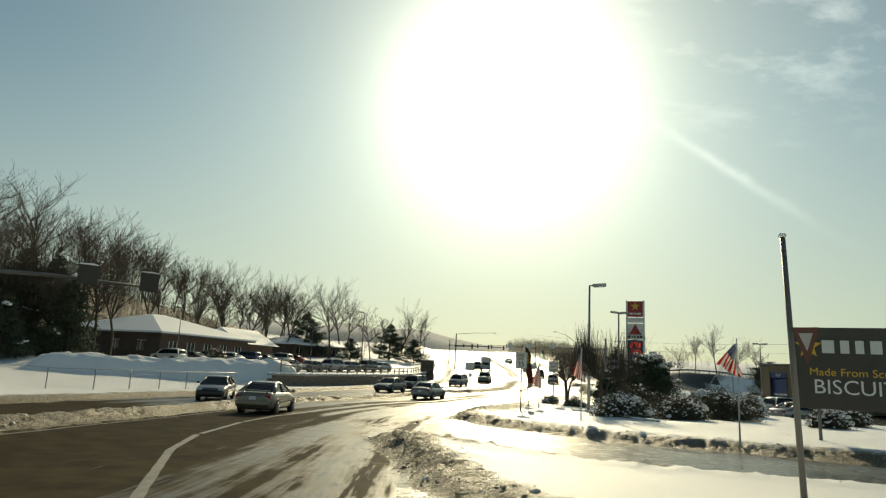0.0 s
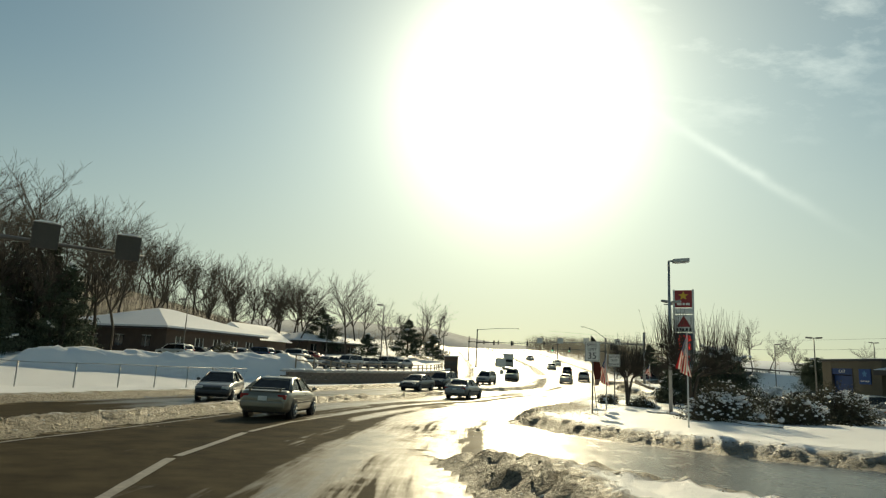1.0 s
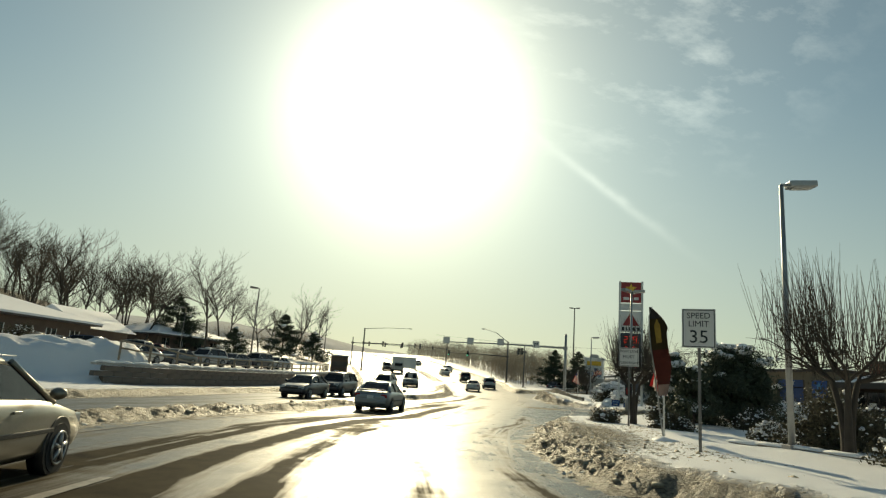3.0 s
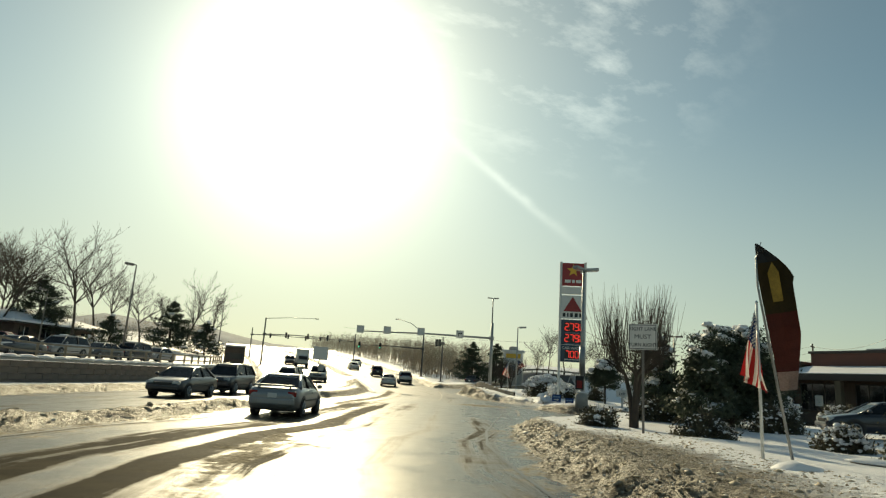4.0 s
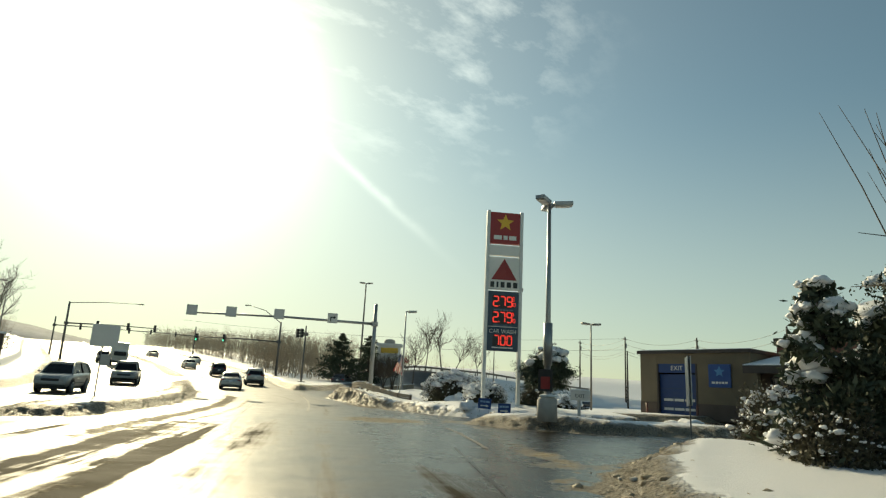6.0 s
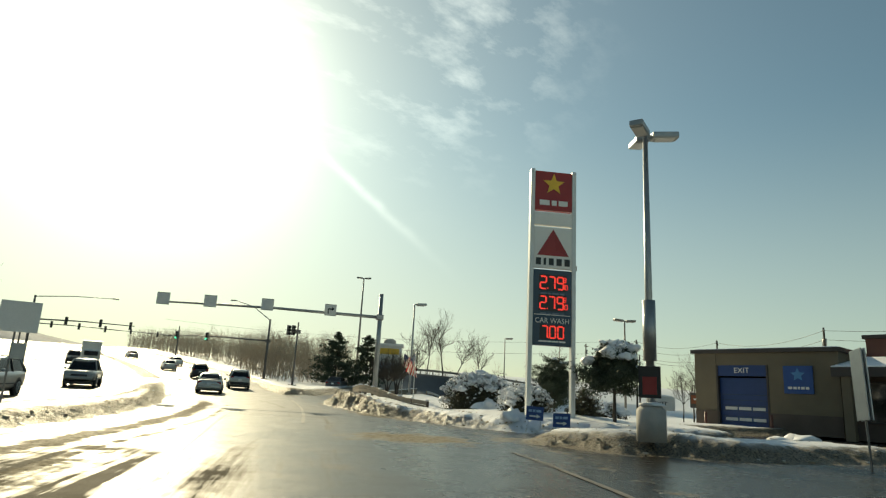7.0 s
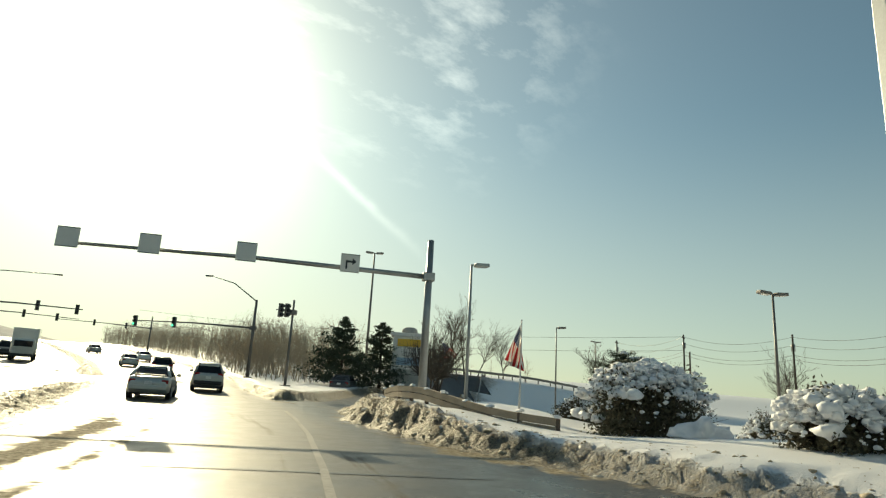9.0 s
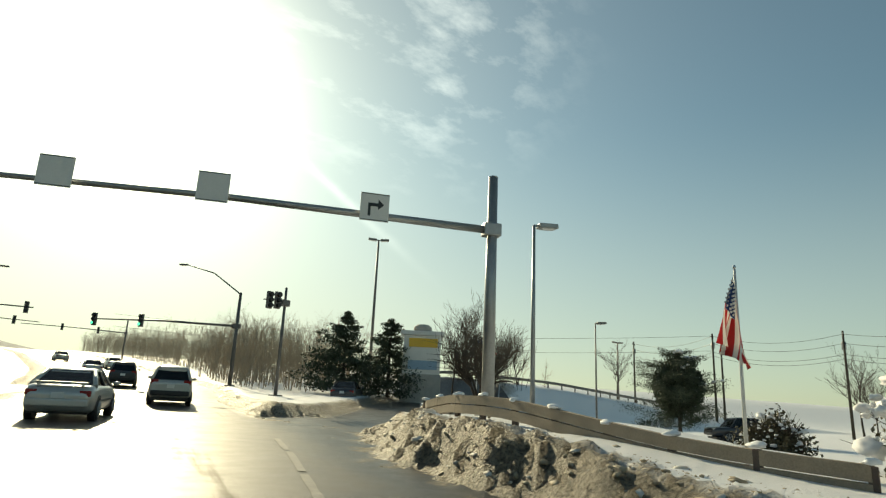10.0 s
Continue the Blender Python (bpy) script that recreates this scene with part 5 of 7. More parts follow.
def bush(x, y, w, d, h, seed, label, snow=0.6, mat=None, g0=None):
    rng = np.random.default_rng(seed)
    g0 = (gz(x, y) if g0 is None else g0) - 0.08
    t = thing("snowy_bush" if snow else "bush", pose(x, y, g0), label, "bush", "bushes")
    n = int(min(600 + 1300 * w * h, 16000))
    v = rng.normal(0, 1, (n, 3))
    v[:, 2] = np.abs(v[:, 2])
    v /= np.linalg.norm(v, axis=1, keepdims=True)
    bumps = 0.78 + 0.3 * np.sin(v[:, 0] * 5 + seed) * np.cos(v[:, 1] * 4 + seed * 2) + rng.normal(0, 0.09, n)
    c = v * bumps[:, None] * np.array([w / 2, d / 2, h]) * rng.uniform(0.6, 1.0, (n, 1))
    part("leaves", leaf_cloud("leaves", c, 0.055, rng, mat or M_SHRUB, 0.5), mat or M_SHRUB, t)
    tw = []
    for k in range(90):
        u = rng.normal(0, 1, 3)
        u[2] = abs(u[2]) + 0.3
        u /= np.linalg.norm(u)
        tip = u * np.array([w / 2, d / 2, h]) * rng.uniform(0.8, 1.12)
        tw.append([*(tip * 0.08), *tip, 0.018, 0.004])
    tagged(part("branchwork", tube_mesh("branchwork", tw, M_TWIG, 3), M_TWIG, t), kind="stuff")
    if snow:
        caps = []
        for k in range(int(90 + 150 * snow * w * (0.45 if snow > 0.75 else 1.0))):
            u = rng.normal(0, 1, 3)
            u[2] = abs(u[2]) + 0.35
            u /= np.linalg.norm(u)
            p = u * np.array([w / 2, d / 2, h]) * rng.uniform(0.72, 0.93)
            s = rng.gamma(2.2, 0.024) * (0.6 + 0.2 * h) * snow ** 0.4
            caps.append([*p, s * 1.2, s, s * 0.72])
        for k in range(int(46 * w * (snow > 0.75))):
            a, f = rng.uniform(0, 2 * math.pi), rng.uniform(0, 0.9) ** 0.7
            for _ in range(5):
                s = rng.gamma(2.2, 0.026)
                x_, y_ = math.cos(a) * f * w * 0.44 + rng.normal(0, 0.14), math.sin(a) * f * d * 0.44 + rng.normal(0, 0.14)
                caps.append([x_, y_, h * 0.92 * math.sqrt(max(1 - f * f * 0.85, 0)) - s * 0.2 + rng.normal(0, 0.05), s * 1.2, s, s * 0.75])
        tagged(part("snow", join_lumps("snow", caps, M_SNOWCAP, seed, 2, 0.42), M_SNOWCAP, t, "clumps of snow on the twigs"), kind="stuff")
    return t


# woods on the hill
TREE_KINDS = [bare_tree(k + 3, h, r, pose(x, y, gz(x, y), 0, 0, 40 * k), "tall bare deciduous tree on the snowy wooded hill", 3, 4)
              for k, (h, r, x, y) in enumerate([(17, 0.24, -60, 131), (19, 0.26, -72, 128), (15, 0.2, -50, 150), (18, 0.22, -78, 112), (14, 0.18, -44, 163)])]
hill_rng = random.Random(4)
spots = []
while len(spots) < 92:
    x, y = hill_rng.uniform(-140, -36), hill_rng.uniform(66, 235)
    if -x - 0.12 * y < 34 + 10 * smooth(np.array(y), 60, 130) - 16 * smooth(np.array(y), 135, 150) or (x > -70 and 92 < y < 134 and x < -30):
        continue
    if y < 105 and x > -58:
        continue
    if any((x - a) ** 2 + (y - b) ** 2 < 13 for a, b in spots):
        continue
    spots.append((x, y))
for k, (x, y) in enumerate(spots):
    src = TREE_KINDS[k % 5]
    s = hill_rng.uniform(0.8, 1.08)
    ob = copy_thing(src, pose(x, y, gz(x, y) - 0.2, hill_rng.uniform(-3, 3), hill_rng.uniform(-3, 3), hill_rng.uniform(0, 360)))
    ob.scale = (s, s, s)
# dense dark stand where the wood meets the fence
for k in range(16):
    x, y = -44.5 - 1.35 * k + hill_rng.uniform(-1.5, 1.5), 87 - 0.2 * k + hill_rng.uniform(-5, 4)
    ob = copy_thing(TREE_KINDS[k % 5], pose(x, y, gz(x, y) - 0.2, hill_rng.uniform(-3, 3), hill_rng.uniform(-3, 3), hill_rng.uniform(0, 360)))
    s = hill_rng.uniform(0.66, 0.8)
    ob.scale = (s, s, s)
    ob["label"] = "dark bare tree in the dense stand beside the fence"
# single trees near the far car park
for k, (x, y, s) in enumerate([(-27.5, 141, 0.75), (-22, 158, 0.62), (-17.5, 176, 0.72), (-13.5, 186, 0.7), (-24, 185, 0.7), (-33, 176, 0.8), (-40, 150, 0.8), (-36, 196, 0.8), (46, 156, 0.5), (52, 163, 0.55), (60, 172, 0.55), (66, 178, 0.5), (74, 182, 0.5), (84, 170, 0.5), (70, 128, 0.42), (78, 133, 0.42)]):
    ob = copy_thing(TREE_KINDS[(k * 2 + 1) % 5], pose(x, y, gz(x, y) - 0.2, 0, 0, 57 * k))
    ob.scale = (s, s, s)
    ob["label"] = "bare deciduous tree with fine twigs standing in snow"

# dark undergrowth at the foot of the hill
for k, (x, y, w, h) in enumerate([(-52, 86, 9, 6.0), (-60, 94, 11, 9), (-50, 77, 8, 5.0), (-68, 86, 12, 10), (-60, 74, 10, 7), (-72, 98, 12, 11)]):
    bush(x, y, w, w * 0.8, h, 70 + k, "dense dark thicket at the foot of the wooded hill", 0.0, M_TWIG)

# evergreens added to give the dark mass of the shadowed, leafless wood
for k, (x, y, h, w) in enumerate([(-45.5, 85, 10, 7.5), (-50, 88, 13, 9), (-56, 91, 14, 9), (-61, 86, 13, 9.5), (-54, 79, 10, 8), (-66, 94, 13, 10), (-48, 78, 7, 6)]):
    conifer(x, y, h, w, 200 + k, "tall dark evergreen added for the shadowed bare wood at the hill's edge", 0.04, 0.35, name="filler_evergreen", low=0.02)
conifer(-37, 158, 10.5, 12, 11, "broad dark pine beside the snowy car park", 0.1, 0.4)
conifer(-19, 168, 9.0, 10.0, 12, "dark pine beside the snowy car park", 0.1, 0.4)
conifer(-12.5, 162, 6.0, 7.0, 13, "low dark pine beside the road", 0.1, 0.4)
conifer(-25, 150, 5.0, 6.0, 14, "low dark evergreen beside the car park", 0.15, 0.4)
conifer(31.0, 148, 6.8, 6.0, 15, "feathery dark conifer beside the side street", 0.0, 0.5)
conifer(36.2, 150.5, 7.0, 6.2, 16, "feathery dark conifer beside the side street", 0.0, 0.5)
conifer(56.2, 136.4, 7.3, 5.8, 17, "dense round-topped pine on the far side of the lot", 0.1, 0.6, low=0.16, dome=True)
conifer(24.1, 93.3, 3.6, 2.6, 19, "wind-shaped evergreen loaded with snow beside the sign pylon", 2.0, 0.45, low=0.42, dome=True)
conifer(16.9, 70.1, 4.4, 5.3, 20, "large rounded evergreen with snow on its crown", 0.9, 0.12, name="snowy_evergreen", low=0.03, dome=True)
conifer(14.3, 71.6, 3.8, 2.4, 21, "slim dark conifer beside the large evergreen", 0.15, 0.25)
conifer(12.6, 66.5, 2.9, 2.6, 22, "small dark pine on the snowy lawn", 0.12, 0.3, low=0.2)

pollard(9.3, 65.9, 5.2, 1.2, 31, "pollarded tree with a fan of bare upright shoots")
pollard(9.6, 53.0, 5.7, 1.8, 32, "large pollarded tree with a wide fan of bare shoots")
pollard(29.0, 126.0, 4.6, 2.2, 33, "small pollarded tree behind the guard rail")
pollard(26.2, 122.0, 3.4, 1.6, 34, "small bare shrub tree behind the guard rail")
pollard(73, 118, 5.5, 2.6, 35, "bare spreading tree beside the distant lot")

for k, (x, y, w, d, h, s, lab) in enumerate([
    (24.0, 104.4, 5.4, 4.0, 2.4, 0.8, "wide shrub buried under heavy snow"),
    (22.7, 98.0, 3.2, 2.6, 1.4, 0.95, "rounded shrub capped with heavy snow"),
    (24.6, 95.8, 1.8, 1.6, 1.5, 0.15, "brown leafy shrub beside the sign pylon"),
    (25.2, 109.0, 1.8, 1.6, 1.0, 0.2, "brown leafless shrub beside the snowy shrub"),
    (33.5, 103.5, 3.0, 2.6, 1.3, 0.8, "rounded shrub capped with snow"),
    (13.4, 71.0, 2.6, 2.0, 1.2, 0.15, "dry brown shrub on the snowy lawn"),
    (8.0, 66.0, 1.8, 1.6, 0.8, 0.15, "dry brown shrub at the foot of the pollarded tree"),
    (15.6, 66.2, 2.6, 2.2, 1.3, 0.2, "dry brown shrub on the snowy lawn"),
    (10.2, 50.4, 4.2, 3.0, 1.55, 0.6, "wide shrub heaped with snow on the lawn"),
    (9.4, 62.4, 2.2, 1.6, 0.85, 0.1, "dry brown shrub on the snowy lawn"),
    (13.9, 51.8, 3.8, 2.8, 1.6, 0.5, "shrub heaped with snow on the lawn"),
    (22.0, 62.5, 3.4, 3.0, 2.0, 0.6, "shrub heaped with snow on the lawn"),
    (22.6, 52.5, 3.0, 2.6, 1.4, 0.6, "shrub heaped with snow on the lawn"),
    (26.0, 57.0, 3.6, 3.0, 1.8, 0.5, "shrub heaped with snow on the lawn"),
    (12.8, 57.2, 5.2, 3.0, 2.2, 0.2, "wide dark shrub dusted with snow behind the lawn"),
    (17.6, 55.8, 5.4, 3.4, 2.1, 0.25, "wide dark shrub dusted with snow behind the lawn"),
    (12.4, 60.4, 1.8, 1.6, 0.9, 0.6, "low shrub dusted with snow"),
    (22.6, 73.6, 2.6, 2.2, 1.7, 0.9, "leafy shrub capped with thick snow beside the driveway"),
    (25.8, 72.8, 2.6, 2.2, 1.5, 0.5, "leafy shrub with snow beside the driveway"),
    (17.9, 75.3, 2.9, 2.4, 1.85, 0.6, "leafy dark shrub with thick snow clumps beside the driveway"),
    (38.0, 109.5, 4.0, 3.0, 1.9, 0.7, "shrub heaped with snow"),
    (-30.5, 92.0, 3.5, 3.0, 2.4, 0.2, "bare shrub in front of the brick building"),
]):
    bush(x, y, w, d, h, 90 + k, lab, s)


def hill_brush():
    rng = np.random.default_rng(18)
    rows = []
    while len(rows) < 22000:
        x, y = rng.uniform(-140, -40), rng.uniform(62, 230)
        if -x - 0.12 * y < 40 or (x > -63 and 90 < y < 136):
            continue
        z = gz(x, y) - 0.1
        for _ in range(3):
            h = rng.uniform(1.5, 5.5)
            bx, by = x + rng.normal(0, 0.6), y + rng.normal(0, 0.6)
            lean = rng.normal(0, 0.25, 2)
            top = np.array([bx + lean[0] * h, by + lean[1] * h, z + h])
            rows.append([bx, by, z, *top, 0.035, 0.012])
            for _ in range(3):
                f = rng.uniform(0.3, 0.9)
                p = np.array([bx, by, z]) * (1 - f) + top * f
                w = rng.normal(0, 1, 3)
                w[2] = abs(w[2]) + 0.4
                rows.append([*p, *(p + w / np.linalg.norm(w) * h * 0.35), 0.022, 0.01])
    tagged(new("hill_undergrowth", tube_mesh("hill_undergrowth", rows, M_TWIG, 3)), "tangled leafless undergrowth covering the wooded hill", "undergrowth", kind="stuff")


hill_brush()


def far_woods():
    """Leafless scrub and saplings beyond the crossroads, too many to count."""
    rng = np.random.default_rng(8)
    rows = []
    for k in range(1900):
        s = rng.random()
        if k < 1400:
            y = 165 + 170 * rng.random() ** 1.3
            x = float(np.interp(y, [165, 200, 250, 320], [27, 28, 25, 18])) + rng.exponential(9)
        elif k < 1600:
            x, y = rng.uniform(24, 36), rng.uniform(150, 176)
        else:
            y = 200 + 140 * rng.random()
            x = float(np.interp(y, [200, 250, 320], [-14, -17, -28])) - rng.exponential(14)
        z = float(road_z(y)) + 0.3
        h = rng.uniform(2.5, 6.5)
        lean = rng.normal(0, 0.12, 2)
        top = np.array([x + lean[0] * h, y + lean[1] * h, z + h])
        rows.append([x, y, z, *top, 0.04, 0.01])
        for _ in range(9):
            f = rng.uniform(0.25, 0.95)
            p = np.array([x, y, z]) * (1 - f) + top * f
            w = rng.normal(0, 1, 3)
            w[2] = abs(w[2]) + 0.7
            w /= np.linalg.norm(w)
            q = p + w * h * rng.uniform(0.15, 0.4)
            rows.append([*p, *q, 0.018, 0.005])
            for _ in range(2):
                u = w + rng.normal(0, 0.6, 3)
                rows.append([*((p + q) / 2), *((p + q) / 2 + u / np.linalg.norm(u) * h * 0.18), 0.01, 0.004])
    tagged(new("far_scrub", tube_mesh("far_scrub", rows, M_FARTREE, 3)), "leafless brown scrub and saplings beyond the crossroads, paled by painted haze", "woods", kind="stuff")


far_woods()


def far_ridge():
    bm = bmesh.new()
    rows = []
    for i in range(90):
        a = radians(-75 + 150 * i / 89)
        h = 30 + 34 * noise.noise(Vector((i * 0.11, 3.3, 0))) + 14 * noise.noise(Vector((i * 0.5, 1.3, 0)))
        h += 42 * math.exp(-(((math.degrees(a) + 12) / 12) ** 2))
        h = max(h - 12 * max(0, math.degrees(a) - 5) / 20, 9)
        rows.append([bm.verts.new((math.sin(a) * r, 60 + math.cos(a) * r, z)) for r, z in ((1000, 5), (1090, h * 0.7), (1250, h + 10), (1600, 5))])
    for a, b in zip(rows, rows[1:]):
        for k in range(3):
            f = bm.faces.new((a[k], b[k], b[k + 1], a[k + 1]))
            f.smooth = True
    solid("distant_hills", bm, M_HAZE, "low wooded hills far off, winter haze painted into their pale colour", "hills", kind="structure")


far_ridge()


# ---- walls, rails, fences ----
def along(pts, step):
    P = np.array(pts, float)
    seg = np.r_[0, np.cumsum(np.hypot(*np.diff(P, axis=0).T))]
    s = np.arange(0, seg[-1] + 1e-6, step)
    return [(float(np.interp(v, seg, P[:, 0])), float(np.interp(v, seg, P[:, 1]))) for v in s]


def guard_rail(pts, label, beams, h, post_step, post_mat, beam_mat, lift=0.0, beam_r=0.1, snow=True, name="guard_rail", deep=0.05, sink=0.0):
    """Posts with level beams along a line that follows the ground."""
    x0, y0 = pts[0]
    t = thing(name, pose(x0, y0, 0), label, "rail")
    fine = along(pts, 1.0)
    zz = np.array([gz(x, y) for x, y in fine])
    zz = np.convolve(np.r_[[zz[0]] * 3, zz, [zz[-1]] * 3], np.ones(7) / 7, "valid") + lift
    zz = zz - sink * smooth(np.array([math.hypot(a - x0, b - y0) for a, b in fine]), 9.0, 2.0)
    for f in beams:
        line = [(x - x0, y - y0, z + h * f) for (x, y), z in zip(fine, zz)]
        bm = bmesh.new()
        rings = []
        for i, p in enumerate(line):
            a, b = line[max(i - 1, 0)], line[min(i + 1, len(line) - 1)]
            d = Vector((b[0] - a[0], b[1] - a[1], 0)).normalized()
            n = Vector((-d.y, d.x, 0)) * deep
            rings.append([bm.verts.new(Vector(p) + n * sx + Vector((0, 0, sz * beam_r))) for sx, sz in ((-1, -1), (-1.5, -0.4), (-1.5, 0.4), (-1, 1), (1, 1), (1, -1))])
        for r0, r1 in zip(rings, rings[1:]):
            for k in range(6):
                bm.faces.new((r0[k], r1[k], r1[(k + 1) % 6], r0[(k + 1) % 6]))
        bm.faces.new(rings[0])
        bm.faces.new(rings[-1][::-1])
        part("beam", bm, beam_mat, t)
    posts = along(pts, post_step)
    me = finish(box((0, 0, h * 0.5 - 0.15), (0.13, 0.13, h + 0.3), 0.02), "post", post_mat)
    cap = finish(lump((0.16, 0.13, 0.07), 2.0, 0.3, 2, 0.4), "snow", M_SNOWCAP)
    px = np.array([p[0] for p in fine])
    py = np.array([p[1] for p in fine])
    for k, (x, y) in enumerate(posts):
        z = zz[int(np.argmin((px - x) ** 2 + (py - y) ** 2))]
        o = part("post", me, post_mat, t)
        o.matrix_local = pose(x - x0, y - y0, z, 0, 0, 20)
        if snow:
            c = part("snow", cap, M_SNOWCAP, o, "small heap of snow")
            c.matrix_local = pose(0, 0, h + 0.04, 0, 0, 70 * k)
    return t


guard_rail([(20.95, 105.0), (20.7, 106.5), (20.6, 108), (20.6, 111), (20.9, 114.8), (21.6, 118.2), (23.4, 121.6), (27, 126), (33, 135), (42, 147)], "weathered guard rail with snow heaped on its posts", (0.8, 0.26), 0.46, 1.5, M_DARKBASE, M_WOOD, 0.14, 0.11, deep=0.08, sink=0.35)
guard_rail([(x, y) for x, y, z in BANK[1:6]], "dark guard rail along the top of the snowy embankment", (0.8,), 0.75, 2.2, M_DARKSTEEL, M_DARKSTEEL, 0.0, 0.16, False)
guard_rail([(40.5, 141.5), (55, 160), (80, 194)], "guard rail beside the side street", (0.8,), 0.7, 2.5, M_WOOD, M_STEEL, 0.0, 0.13, False)


def retaining_wall():
    pts = [(-18.0, 74.5), (-15.2, 78.5), (-12.4, 86.5), (-9.6, 96), (-7.4, 106), (-6.3, 117), (-6.3, 130)]
    line = along(pts, 1.2)
    t = thing("retaining_wall", pose(*pts[0], 0), "brown block retaining wall below the car park, snow on top", "wall")
    rng = random.Random(3)
    x0, y0 = pts[0]
    me = [finish(box((0, 0, 0), (1.18, 0.42, 0.285), 0.018), "block", M_STONEWALL) for _ in range(1)][0]
    mc = finish(box((0, 0, 0), (1.22, 0.52, 0.12), 0.025), "coping", M_CONCRETE)
    ms = finish(lump((0.7, 0.34, 0.13), 5, 0.3, 2, 0.2), "snow", M_SNOWCAP)
    for i, ((xa, ya), (xb, yb)) in enumerate(zip(line, line[1:])):
        turn = math.degrees(math.atan2(yb - ya, xb - xa))
        xm, ym = (xa + xb) / 2, (ya + yb) / 2
        zb = float(road_z(ym)) + 0.05
        for c in range(4):
            o = part("block", me, M_STONEWALL, t)
            sh = 0.6 if c % 2 else 0.0
            o.matrix_local = pose(xm - x0 + sh * math.cos(radians(turn)), ym - y0 + sh * math.sin(radians(turn)), zb + 0.15 + 0.3 * c, 0, 0, turn + rng.uniform(-0.6, 0.6))
        o = part("coping", mc, M_CONCRETE, t)
        o.matrix_local = pose(xm - x0, ym - y0, zb + 1.27, 0, 0, turn)
        o = part("snow", ms, M_SNOWCAP, t)
        o.matrix_local = pose(xm - x0, ym - y0, zb + 1.36, 0, 0, turn + rng.uniform(-8, 8))
    return t


retaining_wall()
guard_rail([(-17.6, 77), (-14.6, 83), (-11.8, 92), (-9.2, 102), (-7.8, 112), (-7.5, 125)], "pale post-and-rail fence on top of the retaining wall", (0.95, 0.5), 0.95, 2.4, M_WOOD, M_WOOD, 0.15, 0.05, False, "post_and_rail_fence", 0.03)


def chain_fence():
    pts = [(-44, 40), (-36, 42), (-27, 47.5), (-21.5, 53), (-19.3, 60), (-18.0, 67)]
    x0, y0 = pts[0]
    t = thing("chain_link_fence", pose(x0, y0, 0), "low chain-link fence with steel posts in the snow", "fence")
    H = 1.25
    posts = along(pts, 2.6)
    me = finish(tube([(0, 0, -0.4), (0, 0, H + 0.05)], 0.035, 8), "post", M_STEEL)
    for x, y in posts:
        part("post", me, M_STEEL, t).matrix_local = pose(x - x0, y - y0, gz(x, y))
    wires = []
    P = [(x - x0, y - y0, gz(x, y)) for x, y in along(pts, 0.13)]
    for i in range(len(P) - 10):
        for s in (1, -1):
            a, b = (P[i], P[i + 9]) if s == 1 else (P[i + 9], P[i])
            wires.append([a[0], a[1], a[2] + 0.05, b[0], b[1], b[2] + H, 0.0035, 0.0035])
    part("mesh", tube_mesh("mesh", wires, M_STEEL, 3), M_STEEL, t, "woven wire mesh")
    part("top_rail", tube([(p[0], p[1], p[2] + H) for p in P[::8]], [0.024] * len(P[::8]), 6), M_STEEL, t)
    return t


chain_fence()


# ---- flags, banners and small signs ----
def flag_pole(x, y, top, label, flip=1, w=1.5, hoist=0.95, droop=0.55):
    g0 = gz(x, y) - 0.2
    t = thing("flag_on_pole", pose(x, y, g0), label, "flag", "flags on poles")
    H = top - g0
    part("pole", tube([(0, 0, 0), (0, 0, H)], [0.035, 0.022], 8), M_POLEWHITE, t)
    part("finial", lump((0.028, 0.028, 0.04), 1, 0.0, 2), M_CHROME, t).matrix_local = pose(0, 0, H + 0.03)
    f = new("flag")
    f.parent = t

    def cloth(u, v):
        # the cloth hangs limp: its free edge drops beside the pole and folds on itself
        top = Vector((flip * w * u ** 0.9, 0, H - 0.1 - droop * u))
        low = Vector((-flip * 0.35 * w * u, 0, H - 0.1 - hoist - droop * 0.78 * u))
        p = low.lerp(top, v)
        p.x += 0.03 * flip
        p.y = (0.09 * math.sin(9 * v + 2.5 * u) + 0.05 * math.sin(17 * v - 3 * u)) * (0.15 + u)
        p.x += 0.05 * math.sin(8 * v + 1.5) * u
        return p

    def sheet(u0, u1, v0, v1, off=0.0):
        bm = bmesh.new()
        nu, nv = 14, 4
        g = [[bm.verts.new(cloth(u0 + (u1 - u0) * i / nu, v0 + (v1 - v0) * j / nv) + Vector((0, off, 0))) for j in range(nv + 1)] for i in range(nu + 1)]
        for i in range(nu):
            for j in range(nv):
                fc = bm.faces.new((g[i][j], g[i + 1][j], g[i + 1][j + 1], g[i][j + 1]))
                fc.smooth = True
        r = bmesh.ops.solidify(bm, geom=list(bm.faces), thickness=0.006)
        return bm

    for k in range(13):
        v1 = 1 - k / 13
        v0 = 1 - (k + 1) / 13
        part("stripe", sheet(0.42 if k < 7 else 0.0, 1.0, v0, v1), M_FLAGRED if k % 2 == 0 else M_FLAGWHITE, f)
    c = part("canton", sheet(0.0, 0.42, 6 / 13, 1.0), M_FLAGBLUE, f)
    bm = bmesh.new()
    for i in range(6):
        for j in range(5):
            p = cloth(0.04 + 0.065 * i, 0.5 + 0.1 * j)
            for s in (-0.008, 0.004):
                bm_box(bm, p + Vector((0, s, 0)), (0.035, 0.006, 0.035))
    part("stars", bm, M_FLAGWHITE, c)
    return t


